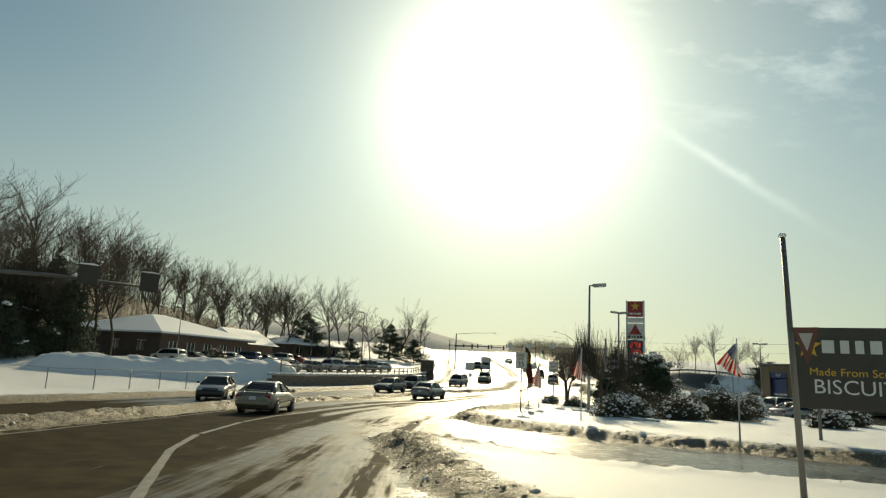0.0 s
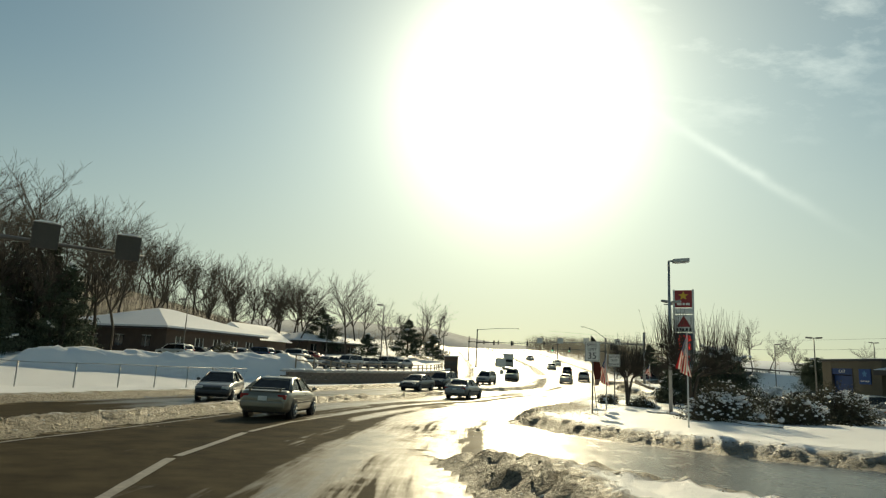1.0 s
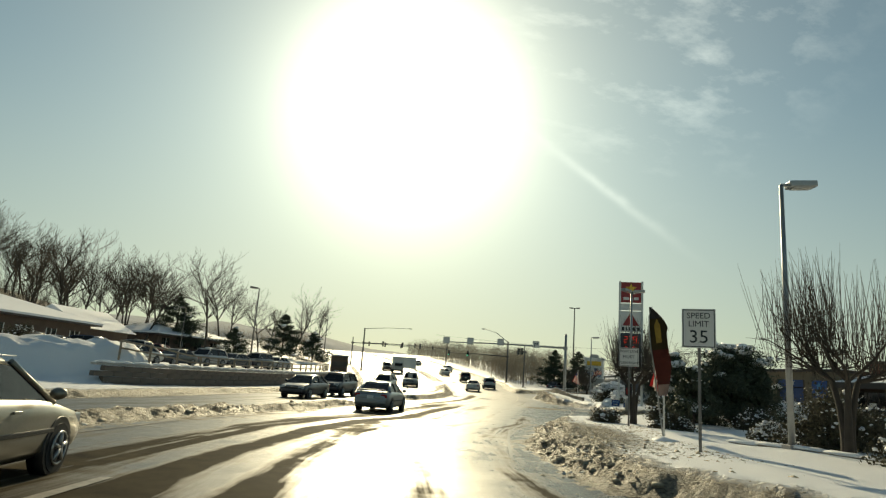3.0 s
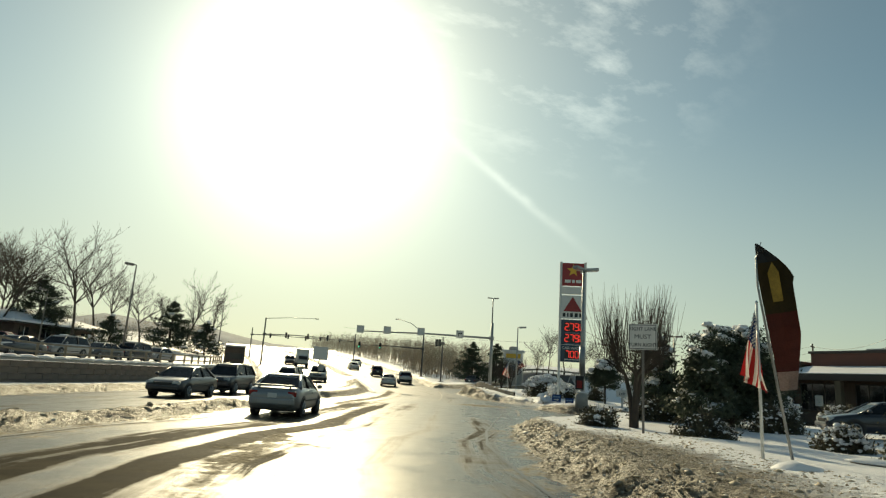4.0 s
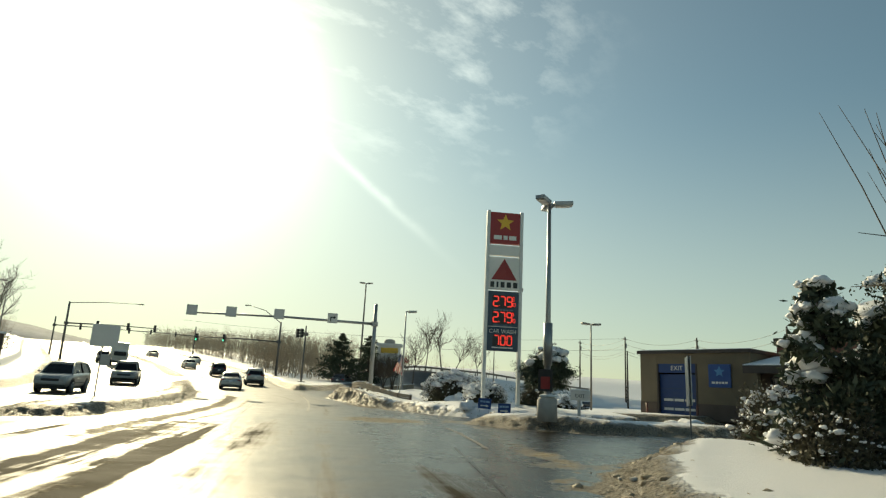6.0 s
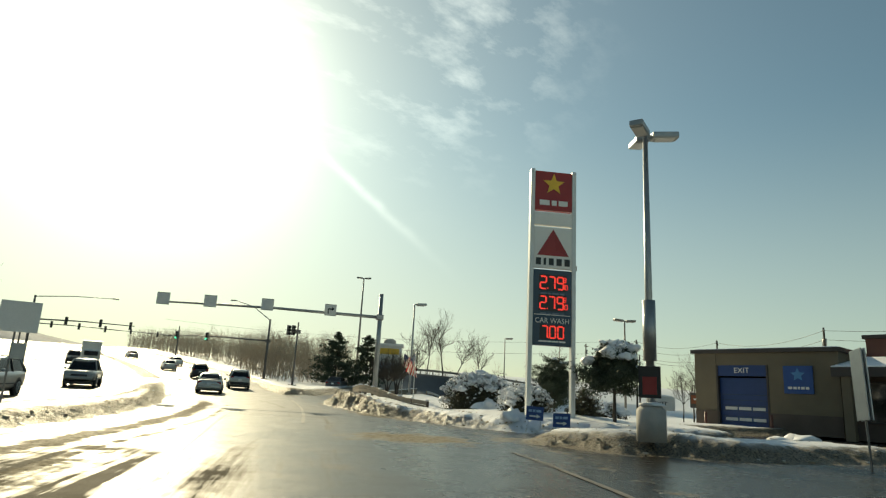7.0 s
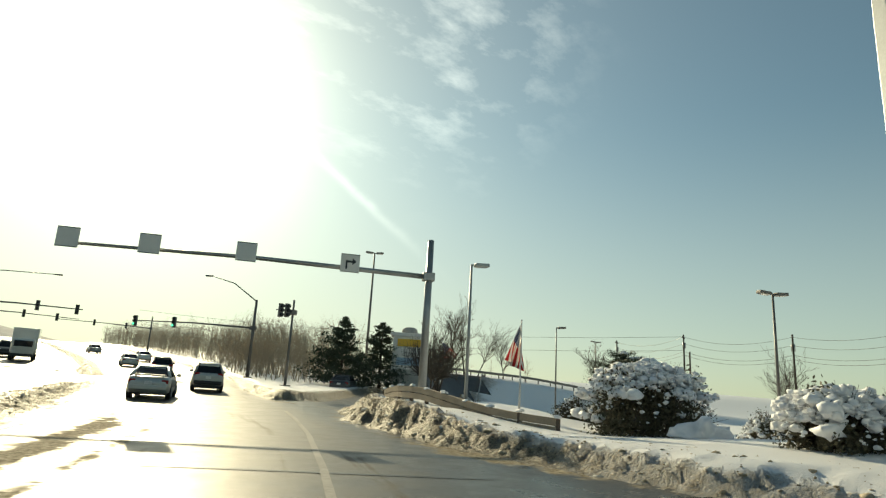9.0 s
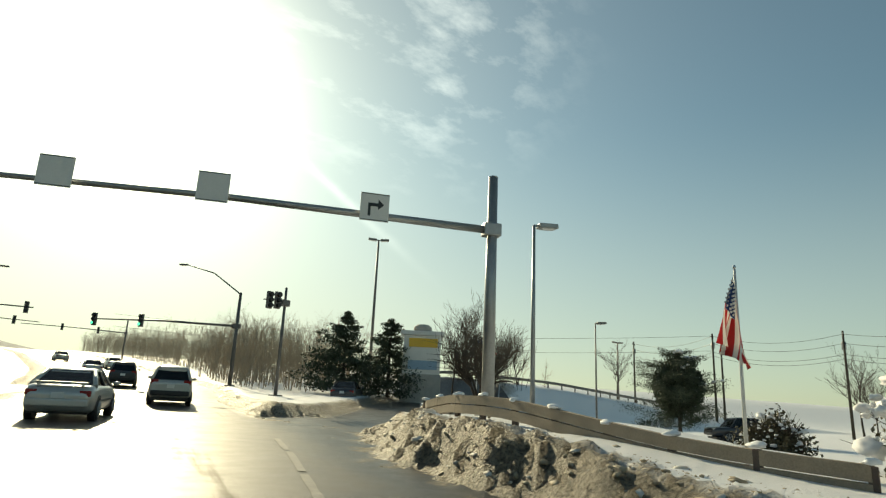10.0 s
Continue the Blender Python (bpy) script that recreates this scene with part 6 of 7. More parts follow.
flag_pole(20.92, 106.8, 4.5, "striped national flag on a slim pale pole in the snow", -1, 0.62, 0.62, 1.2)
flag_pole(6.13, 56.5, 3.8, "striped national flag hanging from a slim pole on the lawn", -1, 0.46, 0.62, 1.35)
flag_pole(11.4, 37.3, 4.55, "striped national flag on a pole beside the snowy lawn", -1, 0.75, 0.7, 0.8)
flag_pole(7.0, 44.9, 4.3, "limp striped national flag on a slim pole on the lawn", -1, 0.42, 0.6, 1.2)
flag_pole(31.5, 130.0, 6.0, "striped national flag on a pole behind the guard rail", 1, 1.3, 1.0, 0.8)


def feather_banner(x, y, top):
    g0 = gz(x, y) - 0.1
    t = thing("feather_banner", face_to(x, y, g0, -3, 47) @ pose(0, 0, 0, 0, -8, 0), "tall black, yellow and red feather banner on the lawn", "banner")
    H = top - g0
    part("pole", tube([(0, 0, 0), (0, 0, H * 0.8), (0.06, 0, H * 0.93), (0.2, 0, H)], [0.025, 0.02, 0.015, 0.01], 8), M_STEEL, t)

    def strip(name, f0, f1, mat):
        bm = bmesh.new()
        rows = []
        for k in range(9):
            f = f0 + (f1 - f0) * k / 8
            z = H * (0.34 + 0.66 * f)
            xl = 0.03 + 0.3 * max(0, f - 0.8)
            xr = 0.6 - 0.12 * (1 - f) if f < 0.72 else 0.6 - 3.2 * (f - 0.72) ** 1.5
            xr = max(xr - 0.55 * max(0, 0.35 - f), xl + 0.02)
            yy = 0.05 * math.sin(f * 9)
            rows.append([bm.verts.new((xl, yy, z)), bm.verts.new(((xl + xr) / 2, yy + 0.03, z)), bm.verts.new((xr, yy + 0.07 * math.sin(f * 7), z))])
        for a, b in zip(rows, rows[1:]):
            for k in range(2):
                bm.faces.new((a[k], a[k + 1], b[k + 1], b[k]))
        bmesh.ops.solidify(bm, geom=list(bm.faces), thickness=0.008)
        return part(name, bm, mat, t)

    strip("top_field", 0.86, 1.0, M_INK)
    strip("emblem_field", 0.5, 0.86, material("black_gold_cloth", (0.05, 0.035, 0.01), 0.8, vary=0.3))
    s = part("emblem", shift_y(prism([(0.2, H * 0.72), (0.36, H * 0.72), (0.38, H * 0.85), (0.3, H * 0.9), (0.2, H * 0.85)], 0.01), -0.05), material("gold_cloth", (0.3, 0.19, 0.03), 0.8, vary=0.4, scale=6), t)
    strip("lower_field", 0.12, 0.5, material("red_brown_cloth", (0.1, 0.026, 0.018), 0.8, vary=0.3))
    strip("foot_field", 0.0, 0.12, material("grey_cloth", (0.3, 0.24, 0.22), 0.8, vary=0.3))
    part("base", lump((0.45, 0.4, 0.22), 9, 0.2, 2, 0.3), M_SNOWCAP, t)
    return t


feather_banner(5.37, 54.95, 4.72)


def biscuit_board():
    x, y = 15.3, 39.4
    g0 = gz(x, y) - 0.2
    t = thing("advertising_board", face_to(x, y, g0, 1.8, 13.3), "brown advertising board with yellow and white lettering on two posts", "sign")
    z0, z1 = 2.2 - g0, 5.35 - g0
    for s in (0.0, 2.8):
        part("post", box((s, 0.08, z1 / 2), (0.12, 0.1, z1), 0.01), M_DARKSTEEL, t)
    cx = 1.4
    b = part("board", box((cx, 0, (z0 + z1) / 2), (4.3, 0.08, z1 - z0), 0.01), M_BRONZE, t, "dark brown printed board")
    part("star", shift_y(prism(star_outline(0.48, 0.21, cx - 1.65, z1 - 0.75), 0.012), -0.05), M_SIGNYELLOW, b)
    bars("name_bar", b, M_SIGNWHITE, cx + 0.3, z1 - 0.75, (0.42, 0.3, 0.28, 0.38, 0.3, 0.3), 0.5, -0.046)
    letter("made_from_scratch_lettering", "Made From Scratch", 0.42, M_SIGNYELLOW, b, (cx, -0.05, z0 + 1.4))
    letter("biscuits_lettering", "BISCUITS", 0.78, M_SIGNWHITE, b, (cx, -0.05, z0 + 0.82), 1.0)
    return t


biscuit_board()
tp = thing("yield_sign", face_to(7.4, 24.7, gz(7.4, 24.7) - 0.2, 1.8, 13.3) @ pose(0, 0, 0, 0, -1.6, 0), "red and white triangular sign on a tall dark post", "road sign")
TPH = 5.6 - tp.location.z
part("post", tube([(0, 0, 0), (0, 0, TPH)], [0.055, 0.045], 8), M_DARKSTEEL, tp)
part("snow", lump((0.07, 0.07, 0.06), 3, 0.2, 2, 0.3), M_SNOWCAP, tp).matrix_local = pose(0, 0, TPH)
part("panel", shift_y(prism([(0.02, TPH - 1.65), (0.44, TPH - 1.65), (0.23, TPH - 2.3)], 0.02), -0.06), M_REDTRIM, tp)
part("panel_centre", shift_y(prism([(0.12, TPH - 1.75), (0.34, TPH - 1.75), (0.23, TPH - 2.06)], 0.01), -0.076), M_CONCRETE, tp)


def exit_sign(x, y):
    g0 = gz(x, y) - 0.2
    t = thing("exit_sign", face_to(x, y, g0, 5.5, 80), "white exit sign with an arrow on a pale post", "sign")
    z = 2.0 - g0
    part("post", box((0, 0.08, (z + 0.3) / 2), (0.16, 0.1, z + 0.3), 0.015), M_POLEWHITE, t)
    p = part("cabinet", box((0.1, 0, z), (1.08, 0.16, 0.54), 0.03), M_SIGNWHITE, t)
    letter("lettering", "EXIT", 0.27, M_INK, p, (0.1, -0.09, z - 0.03))
    part("snow", lump((0.55, 0.1, 0.06), 4, 0.2, 2, 0.2), M_SNOWCAP, t).matrix_local = pose(0.1, 0, z + 0.28)
    return t


exit_sign(24.1, 90.8)


def yard_sign(x, y, seed):
    g0 = gz(x, y) - 0.1
    t = thing("yard_sign", face_to(x, y, g0, 5.7, 81) @ pose(0, 0, 0, -8, 3 * seed, 10 * seed), "small blue yard sign with white marks standing in snow", "sign", "yard signs")
    for s in (-0.25, 0.25):
        part("stake", tube([(s, 0, 0), (s, 0, 0.5)], 0.008, 6), M_STEEL, t)
    p = part("panel", box((0, 0, 0.62), (0.72, 0.03, 0.56), 0.005), material("blue_yard_sign", (0.014, 0.055, 0.2), 0.5), t)
    bars("name_bar", p, material("pale_blue_lettering", (0.25, 0.4, 0.6), 0.5), 0, 0.72, (0.14, 0.1, 0.2), 0.1, -0.02)
    part("arrow", shift_y(prism([(-0.22, 0.47), (0.08, 0.47), (0.08, 0.42), (0.24, 0.5), (0.08, 0.58), (0.08, 0.53), (-0.22, 0.53)], 0.006), -0.02), M_SIGNWHITE, p)
    return t


yard_sign(19.85, 93.6, 0.8)
yard_sign(20.55, 92.7, -0.3)


def edge_sign(x, y, turn, zb, zt, label):
    g0 = gz(x, y) - 0.2
    t = thing("lane_sign_post", pose(x, y, g0, 0, 4, turn), label, "road sign")
    part("post", box((0, 0.04, (zt - g0) / 2), (0.06, 0.05, zt - g0), 0.008), M_DARKSTEEL, t)
    part("panel", box((0, 0, (zb + zt) / 2 - g0), (0.8, 0.03, zt - zb), 0.006), M_SIGNWHITE, t)
    part("panel", box((0, 0.1, (zb + zt) / 2 - g0), (0.8, 0.03, zt - zb), 0.006), M_STEEL, t)
    return t


edge_sign(22.0, 81.6, 48, 1.75, 3.7, "tall white double-faced driveway sign board on a dark post")


def keep_right(x, y):
    g0 = gz(x, y) - 0.1
    t = thing("median_sign", face_to(x, y, g0, 1.7, 67), "pair of sign panels on a post in the snowy median", "road sign")
    part("post", box((0, 0.04, 1.6), (0.06, 0.05, 3.2), 0.008), M_DARKSTEEL, t)
    part("panel", box((0.05, 0, 2.85), (1.15, 0.03, 1.0), 0.006), M_SIGNWHITE, t, "large pale square panel")
    part("panel", box((0.2, 0.02, 1.75), (0.4, 0.03, 0.5), 0.006), M_STEEL, t, "smaller grey square panel")
    return t


keep_right(1.1, 96.7)


def board_sign():
    x, y = -6.0, 119
    g0 = gz(x, y) - 0.2
    t = thing("monument_sign", face_to(x, y, g0, -2.7, 50), "tall brown brick monument sign beside the road", "sign")
    part("base", box((0, 0, 0.6), (2.3, 0.8, 1.2), 0.03), M_BRICK, t)
    part("board", box((0, 0, 2.25), (2.1, 0.5, 2.1), 0.03), M_DARKBASE, t)
    for k in range(3):
        part("tenant_panel", box((0, -0.27, 2.95 - 0.66 * k), (1.8, 0.04, 0.56), 0.01), M_BRONZE if k % 2 else M_BRICK, t)
    part("cap", box((0, 0, 3.37), (2.3, 0.7, 0.14), 0.03), M_SNOWCAP, t)
    return t


board_sign()


def lot_sign(x, y, zb, zt):
    g0 = gz(x, y) - 0.2
    t = thing("roadside_board", face_to(x, y, g0, 9.8, 95), "dark brown and orange board on one steel post beside the lot", "sign")
    part("post", box((0, 0.1, (zb - g0) / 2), (0.16, 0.12, zb - g0), 0.02), M_DARKSTEEL, t)
    b = part("cabinet", box((0, 0, (zb + zt) / 2 - g0), (2.2, 0.25, zt - zb), 0.05), M_BRONZE, t)
    part("face", box((0, -0.13, (zb + zt) / 2 - g0 + 0.1), (1.9, 0.02, (zt - zb) * 0.55), 0.006), material("orange_brown_sign_face", (0.22, 0.06, 0.02), 0.5), b)
    bars("name_bar", b, M_SIGNWHITE, 0, (zb + zt) / 2 - g0 + 0.12, (0.3, 0.22, 0.34, 0.26), 0.16, -0.145)
    return t


lot_sign(68.6, 124.4, 2.2, 4.0)


def tower_sign():
    x, y = 39, 149.8
    g0 = gz(x, y) - 0.3
    t = thing("brick_tower_sign", face_to(x, y, g0, 11, 100), "stout white sign tower with coloured panels", "sign")
    t.scale = (1.05, 1.05, 1.28)
    part("base", box((0, 0, 1.0), (3.3, 2.0, 2.2), 0.04), M_CONCRETE, t)
    part("shaft", box((0, 0, 3.3), (3.1, 1.8, 2.8), 0.04), M_SIGNWHITE, t)
    part("cornice", box((0, 0, 4.85), (3.6, 2.2, 0.3), 0.05), M_SIGNWHITE, t)
    part("dome", tube([(0, 0, 5.0), (0, 0, 5.35), (0, 0, 5.5)], [0.8, 0.75, 0.5], 16), M_CONCRETE, t)
    for z, m in ((4.2, M_SIGNYELLOW), (3.4, M_SIGNWHITE), (2.7, material("pale_blue_panel", (0.3, 0.42, 0.55), 0.5))):
        part("panel", box((0.1, -0.93, z), (2.4, 0.06, 0.6), 0.01), m, t)
    return t


tower_sign()

sign_on_lamp = thing("poster_on_post", face_to(17.54, 85.18, 2.05, 4.4, 77), "black and red poster fixed to the lamp post", "sign")
part("panel", box((0, -0.16, 0.45), (0.62, 0.03, 0.9), 0.006), M_INK, sign_on_lamp)
part("picture", box((0, -0.18, 0.35), (0.4, 0.01, 0.5), 0.002), M_SIGNRED, sign_on_lamp)


# ---- utility poles and wires ----
POLES = [(102.2, 166.3, 15.6), (97.9, 143.9, 13.9), (88, 120, 13.5), (110, 190, 16.5), (99.2, 162.7, 12.2)]
tops = []
for k, (x, y, z) in enumerate(POLES):
    g0 = gz(x, y) - 0.3
    t = thing("utility_pole", pose(x, y, g0, 0, 0, 30), "dark wooden utility pole with crossarm and wires", "utility pole", "utility poles")
    H = z - g0
    part("pole", tube([(0, 0, 0), (0, 0, H)], [0.2, 0.13], 10), M_BARK, t)
    if k < 4:
        part("crossarm", box((0, 0, H - 0.6), (2.4, 0.12, 0.14), 0.01), M_BARK, t)
        for s in (-1, -0.4, 0.4, 1):
            part("insulator", tube([(s, 0, H - 0.5), (s, 0, H - 0.32)], 0.05, 8), M_STEEL, t)
        part("transformer", tube([(0.4, 0, H - 2.4), (0.4, 0, H - 1.4)], 0.28, 12), M_STEEL, t)
def wire(a, b, sag):
    """One sagging overhead wire."""
    a, b = Vector(a), Vector(b)
    pts = []
    for k in range(17):
        f = k / 16
        p = a.lerp(b, f)
        p.z -= sag * 4 * f * (1 - f)
        pts.append(p)
    bm = bmesh.new()
    bm_tube(bm, pts, [0.03] * 17, 3, False)
    solid("overhead_wire", bm, M_INK, "thin black overhead wire between utility poles", "wire", group="overhead wires")


chain = [POLES[3], POLES[0], POLES[1], POLES[2], (75, 80, 13)]
for (xa, ya, za), (xb, yb, zb) in zip(chain, chain[1:]):
    for o in (-0.4, -1.6, -3.0, -3.6):
        wire((xa, ya, za + o), (xb, yb, zb + o), 1.2)
for o in (0, -2.4):
    wire((102.2, 166.3, 15.2 + o), (20, 240, 17 + o), 2.0)


# ---- snow lumps and chunks on the banks ----
def snow_chunks():
    rng = np.random.default_rng(12)
    n, m = 300000, 90000
    x, y = np.r_[rng.uniform(-14, 34, n), rng.uniform(-1, 9, m)], np.r_[rng.uniform(16, 128, n), rng.uniform(49, 68, m)]
    n += m
    d, z = ground_fields(x, y)
    side = lerp_line(LEFT, y, 1, 0)
    keep = (d > 0.05) & (d < 4.6) & (rng.random(n) < 0.5 * np.exp(-((d - 0.6) / 0.5) ** 2) + 0.3 * near(x, y, 3.6, 57.5, 6) * (d < 4.5) + 0.55 * near(x, y, 19, 107, 7) * (d < 2.8)) & (x > side - 3)
    on_road = (d < 0) & (d > -0.9) & (rng.random(n) < 0.06)
    keep |= on_road
    x, y, z, d = x[keep], y[keep], z[keep], d[keep]
    s = rng.gamma(1.2, 0.018, len(x)).clip(0.01, 0.085)
    s = np.where(d < 0, s * 0.5, s) * (1 - 0.55 * near(x, y, 3.6, 57.5, 6.5))
    rows = np.stack([x, y, z - s * 0.35, s * rng.uniform(0.9, 1.9, len(x)), s, s * rng.uniform(0.5, 0.9, len(x))], 1)
    dirty = rng.random(len(x)) < 0.85
    for nm, sel, mat, lab in (("dirty_snow_chunks", dirty, M_SNOWDIRTY, "frozen brown chunks of ploughed snow along the road"), ("snow_chunks", ~dirty, M_SNOWCHUNK, "clean frozen chunks of ploughed snow along the road")):
        tagged(new(nm, join_lumps(nm, rows[sel], mat, 5, 1, 0.55)), lab, "snow", kind="stuff")


snow_chunks()
for k, (x, y, w, h) in enumerate([(23.0, 101.6, 1.0, 0.5), (19.6, 94.8, 0.6, 0.4), (9.9, 62.6, 0.7, 0.3), (11.6, 52.0, 1.1, 0.45), (29.8, 88.6, 1.2, 0.5)]):
    solid("snow_boulder", lump((w * 0.8, w * 0.6, h), 7 + k, 0.5, 3, 0.2), M_SNOWCAP, "rounded boulder-like heap of snow", "snow", pose(x, y, gz(x, y) + 0.05), "snow boulders")


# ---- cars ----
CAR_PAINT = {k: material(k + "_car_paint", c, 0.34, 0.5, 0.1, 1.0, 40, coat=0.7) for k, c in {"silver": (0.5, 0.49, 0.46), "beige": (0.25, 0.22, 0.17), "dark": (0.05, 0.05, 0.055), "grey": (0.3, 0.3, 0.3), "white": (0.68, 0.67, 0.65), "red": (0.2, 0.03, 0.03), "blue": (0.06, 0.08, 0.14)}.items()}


def loft(stations, close=True):
    """Rings of equal length joined into a skin."""
    bm = bmesh.new()
    R = [[bm.verts.new(p) for p in ring] for ring in stations]
    n = len(R[0])
    for a, b in zip(R, R[1:]):
        for k in range(n):
            f = bm.faces.new((a[k], a[(k + 1) % n], b[(k + 1) % n], b[k]))
            f.smooth = True
    bm.faces.new(R[0][::-1])
    bm.faces.new(R[-1])
    bmesh.ops.recalc_face_normals(bm, faces=bm.faces)
    return bm


def body_ring(x, zb, zt, w):
    """A car body's cross-section at x along its length."""
    h = zt - zb
    half = [(0.86, zb), (0.97, zb + 0.12 * h), (1.0, zb + 0.45 * h), (0.985, zb + 0.78 * h), (0.93, zb + 0.95 * h), (0.82, zt)]
    return [(x, s * w, z) for s, z in half] + [(x, -s * w, z) for s, z in reversed(half)]


CAR_FORMS = {
    # length, half width, belt stations (x, zb, zt, width factor), cabin (front foot, front roof, rear roof, rear foot), roof height, wheel radius
    "sedan": (4.7, 0.9, [(-2.35, 0.45, 0.72, 0.8), (-2.3, 0.3, 0.9, 0.9), (-2.0, 0.24, 1.0, 0.98), (-1.2, 0.22, 1.02, 1.0), (0.8, 0.22, 0.97, 1.0), (1.2, 0.22, 0.94, 1.0), (2.0, 0.24, 0.8, 0.97), (2.28, 0.3, 0.68, 0.9), (2.35, 0.42, 0.58, 0.8)], (1.25, 0.35, -1.0, -1.75), 1.45, 0.32),
    "suv": (4.6, 0.92, [(-2.3, 0.5, 0.95, 0.85), (-2.26, 0.4, 1.12, 0.94), (-2.0, 0.34, 1.16, 0.99), (-1.0, 0.3, 1.15, 1.0), (0.9, 0.3, 1.1, 1.0), (1.3, 0.3, 1.08, 1.0), (2.0, 0.34, 0.98, 0.97), (2.24, 0.4, 0.86, 0.9), (2.3, 0.52, 0.74, 0.8)], (1.35, 0.6, -1.85, -2.2), 1.74, 0.37),
    "pickup": (5.6, 0.98, [(-2.8, 0.55, 1.0, 0.94), (-2.76, 0.48, 1.12, 0.98), (-1.0, 0.44, 1.14, 1.0), (1.1, 0.44, 1.14, 1.0), (1.5, 0.44, 1.14, 1.0), (2.5, 0.46, 1.1, 0.98), (2.75, 0.52, 0.98, 0.92), (2.8, 0.6, 0.86, 0.84)], (1.5, 0.9, -0.75, -1.0), 1.88, 0.4),
}


def car(form, paint, label, m, spoiler=False, plate=True, snow=False):
    L, hw, st, (cf, rf, rr, cr), roof, wr = CAR_FORMS[form]
    mat = CAR_PAINT[paint]
    t = thing({"sedan": "sedan_car", "suv": "suv_car", "pickup": "pickup_truck"}[form], m, label, "car")
    body = part("body", loft([body_ring(x, zb, zt, hw * k) for x, zb, zt, k in st]), mat, t)
    belt = float(np.interp(0, [s[0] for s in st], [s[2] for s in st])) - 0.03
    zf = float(np.interp(cf, [s[0] for s in st], [s[2] for s in st])) - 0.03
    zr_ = float(np.interp(cr, [s[0] for s in st], [s[2] for s in st])) - 0.03
    wb, wt = hw * 0.9, hw * 0.68
    # glasshouse: a dark glass core under a painted roof with pillars
    core = bmesh.new()
    v = [core.verts.new(c) for c in ((cf, -wb, zf), (cf, wb, zf), (cr, wb, zr_), (cr, -wb, zr_), (rf, -wt, roof - 0.05), (rf, wt, roof - 0.05), (rr, wt, roof - 0.05), (rr, -wt, roof - 0.05))]
    quad = {"windscreen": (0, 1, 5, 4), "rear_window": (2, 3, 7, 6), "side_window": (1, 2, 6, 5), "side_window_": (3, 0, 4, 7)}
    for nm, q in quad.items():
        bm = bmesh.new()
        vs = [bm.verts.new(v[k].co) for k in q]
        bm.faces.new(vs)
        bmesh.ops.solidify(bm, geom=list(bm.faces), thickness=0.012)
        part(nm.rstrip("_"), bm, M_GLASS, t, "dark tinted glass")
    core.free()
    rs = []
    for x, k, dz in ((rf + 0.12, 0.9, -0.1), (rf - 0.08, 1.0, -0.02), ((rf + rr) / 2, 1.02, 0.03), (rr + 0.1, 1.0, -0.01), (rr - 0.1, 0.92, -0.1)):
        w = wt * k
        rs.append([(x, w + 0.03, roof - 0.07 + dz), (x, w * 0.9, roof + dz), (x, -w * 0.9, roof + dz), (x, -w - 0.03, roof - 0.07 + dz), (x, -w * 0.9, roof - 0.1 + dz), (x, w * 0.9, roof - 0.1 + dz)])
    part("roof", loft(rs), mat, t)
    for s in (-1, 1):
        xm = (rf + rr) / 2 - 0.05
        part("pillar", tube([(cf, s * wb, zf), (rf, s * wt, roof - 0.05)], [0.045, 0.04], 6), mat, t)
        part("pillar", tube([(xm + 0.05, s * wb * 1.0, belt), (xm, s * (wt + 0.02), roof - 0.06)], [0.05, 0.04], 6), M_INK, t)
        part("pillar", tube([(cr, s * wb, zr_), (rr, s * wt, roof - 0.05)], [0.075, 0.06], 6), mat, t)
        mr = part("mirror", lump((0.09, 0.11, 0.08), 2, 0.05, 2), mat, t)
        mr.matrix_local = pose(cf - 0.35, s * (hw + 0.1), belt + 0.08)
        part("door_handle", box((0.15, s * (hw - 0.005), belt - 0.14), (0.18, 0.04, 0.035), 0.01), mat, t)
        part("side_moulding", box((-0.1, s * (hw + 0.002), 0.56), (2.6, 0.03, 0.06), 0.01), M_INK, t)
        rear = part("tail_lamp", box((-L / 2 + 0.1, s * hw * 0.74, (0.78 if form == "sedan" else 0.98)), (0.16, 0.3, 0.17 if form == "sedan" else 0.34), 0.03), M_TAIL, t, "red tail lamp")
        part("headlamp", box((L / 2 - 0.14, s * hw * 0.7, st[-2][2] - 0.02), (0.2, 0.34, 0.16), 0.03), M_HEAD, t, "clear headlamp")
    part("rear_bumper", box((-L / 2 + 0.03, 0, st[0][1] + 0.06), (0.16, hw * 1.76, 0.22), 0.05), mat if form == "sedan" else M_INK, t)
    part("front_bumper", box((L / 2 - 0.05, 0, st[-1][1] + 0.02), (0.18, hw * 1.7, 0.2), 0.05), mat, t)
    part("grille", box((L / 2 - 0.02, 0, st[-1][1] + 0.2), (0.06, hw * 1.0, 0.14), 0.02), M_INK, t)
    if plate:
        part("number_plate", box((-L / 2 - 0.015, 0, 0.72 if form == "sedan" else 0.86), (0.02, 0.32, 0.16), 0.004), M_SIGNWHITE, t)
    part("underbody", box((0, 0, 0.3), (L - 0.5, hw * 1.7, 0.2), 0.03), M_INK, t)
    if spoiler:
        part("spoiler", box((-L / 2 + 0.22, 0, 1.07), (0.22, hw * 1.5, 0.035), 0.015), mat, t)
        for s in (-0.55, 0.55):
            part("spoiler_foot", box((-L / 2 + 0.24, s, 1.0), (0.14, 0.06, 0.12), 0.01), mat, t)
    if form == "suv":
        for s in (-1, 1):
            part("roof_rail", tube([(rf - 0.3, s * wt * 0.9, roof + 0.05), (rr + 0.3, s * wt * 0.9, roof + 0.05)], 0.022, 6), M_INK, t)
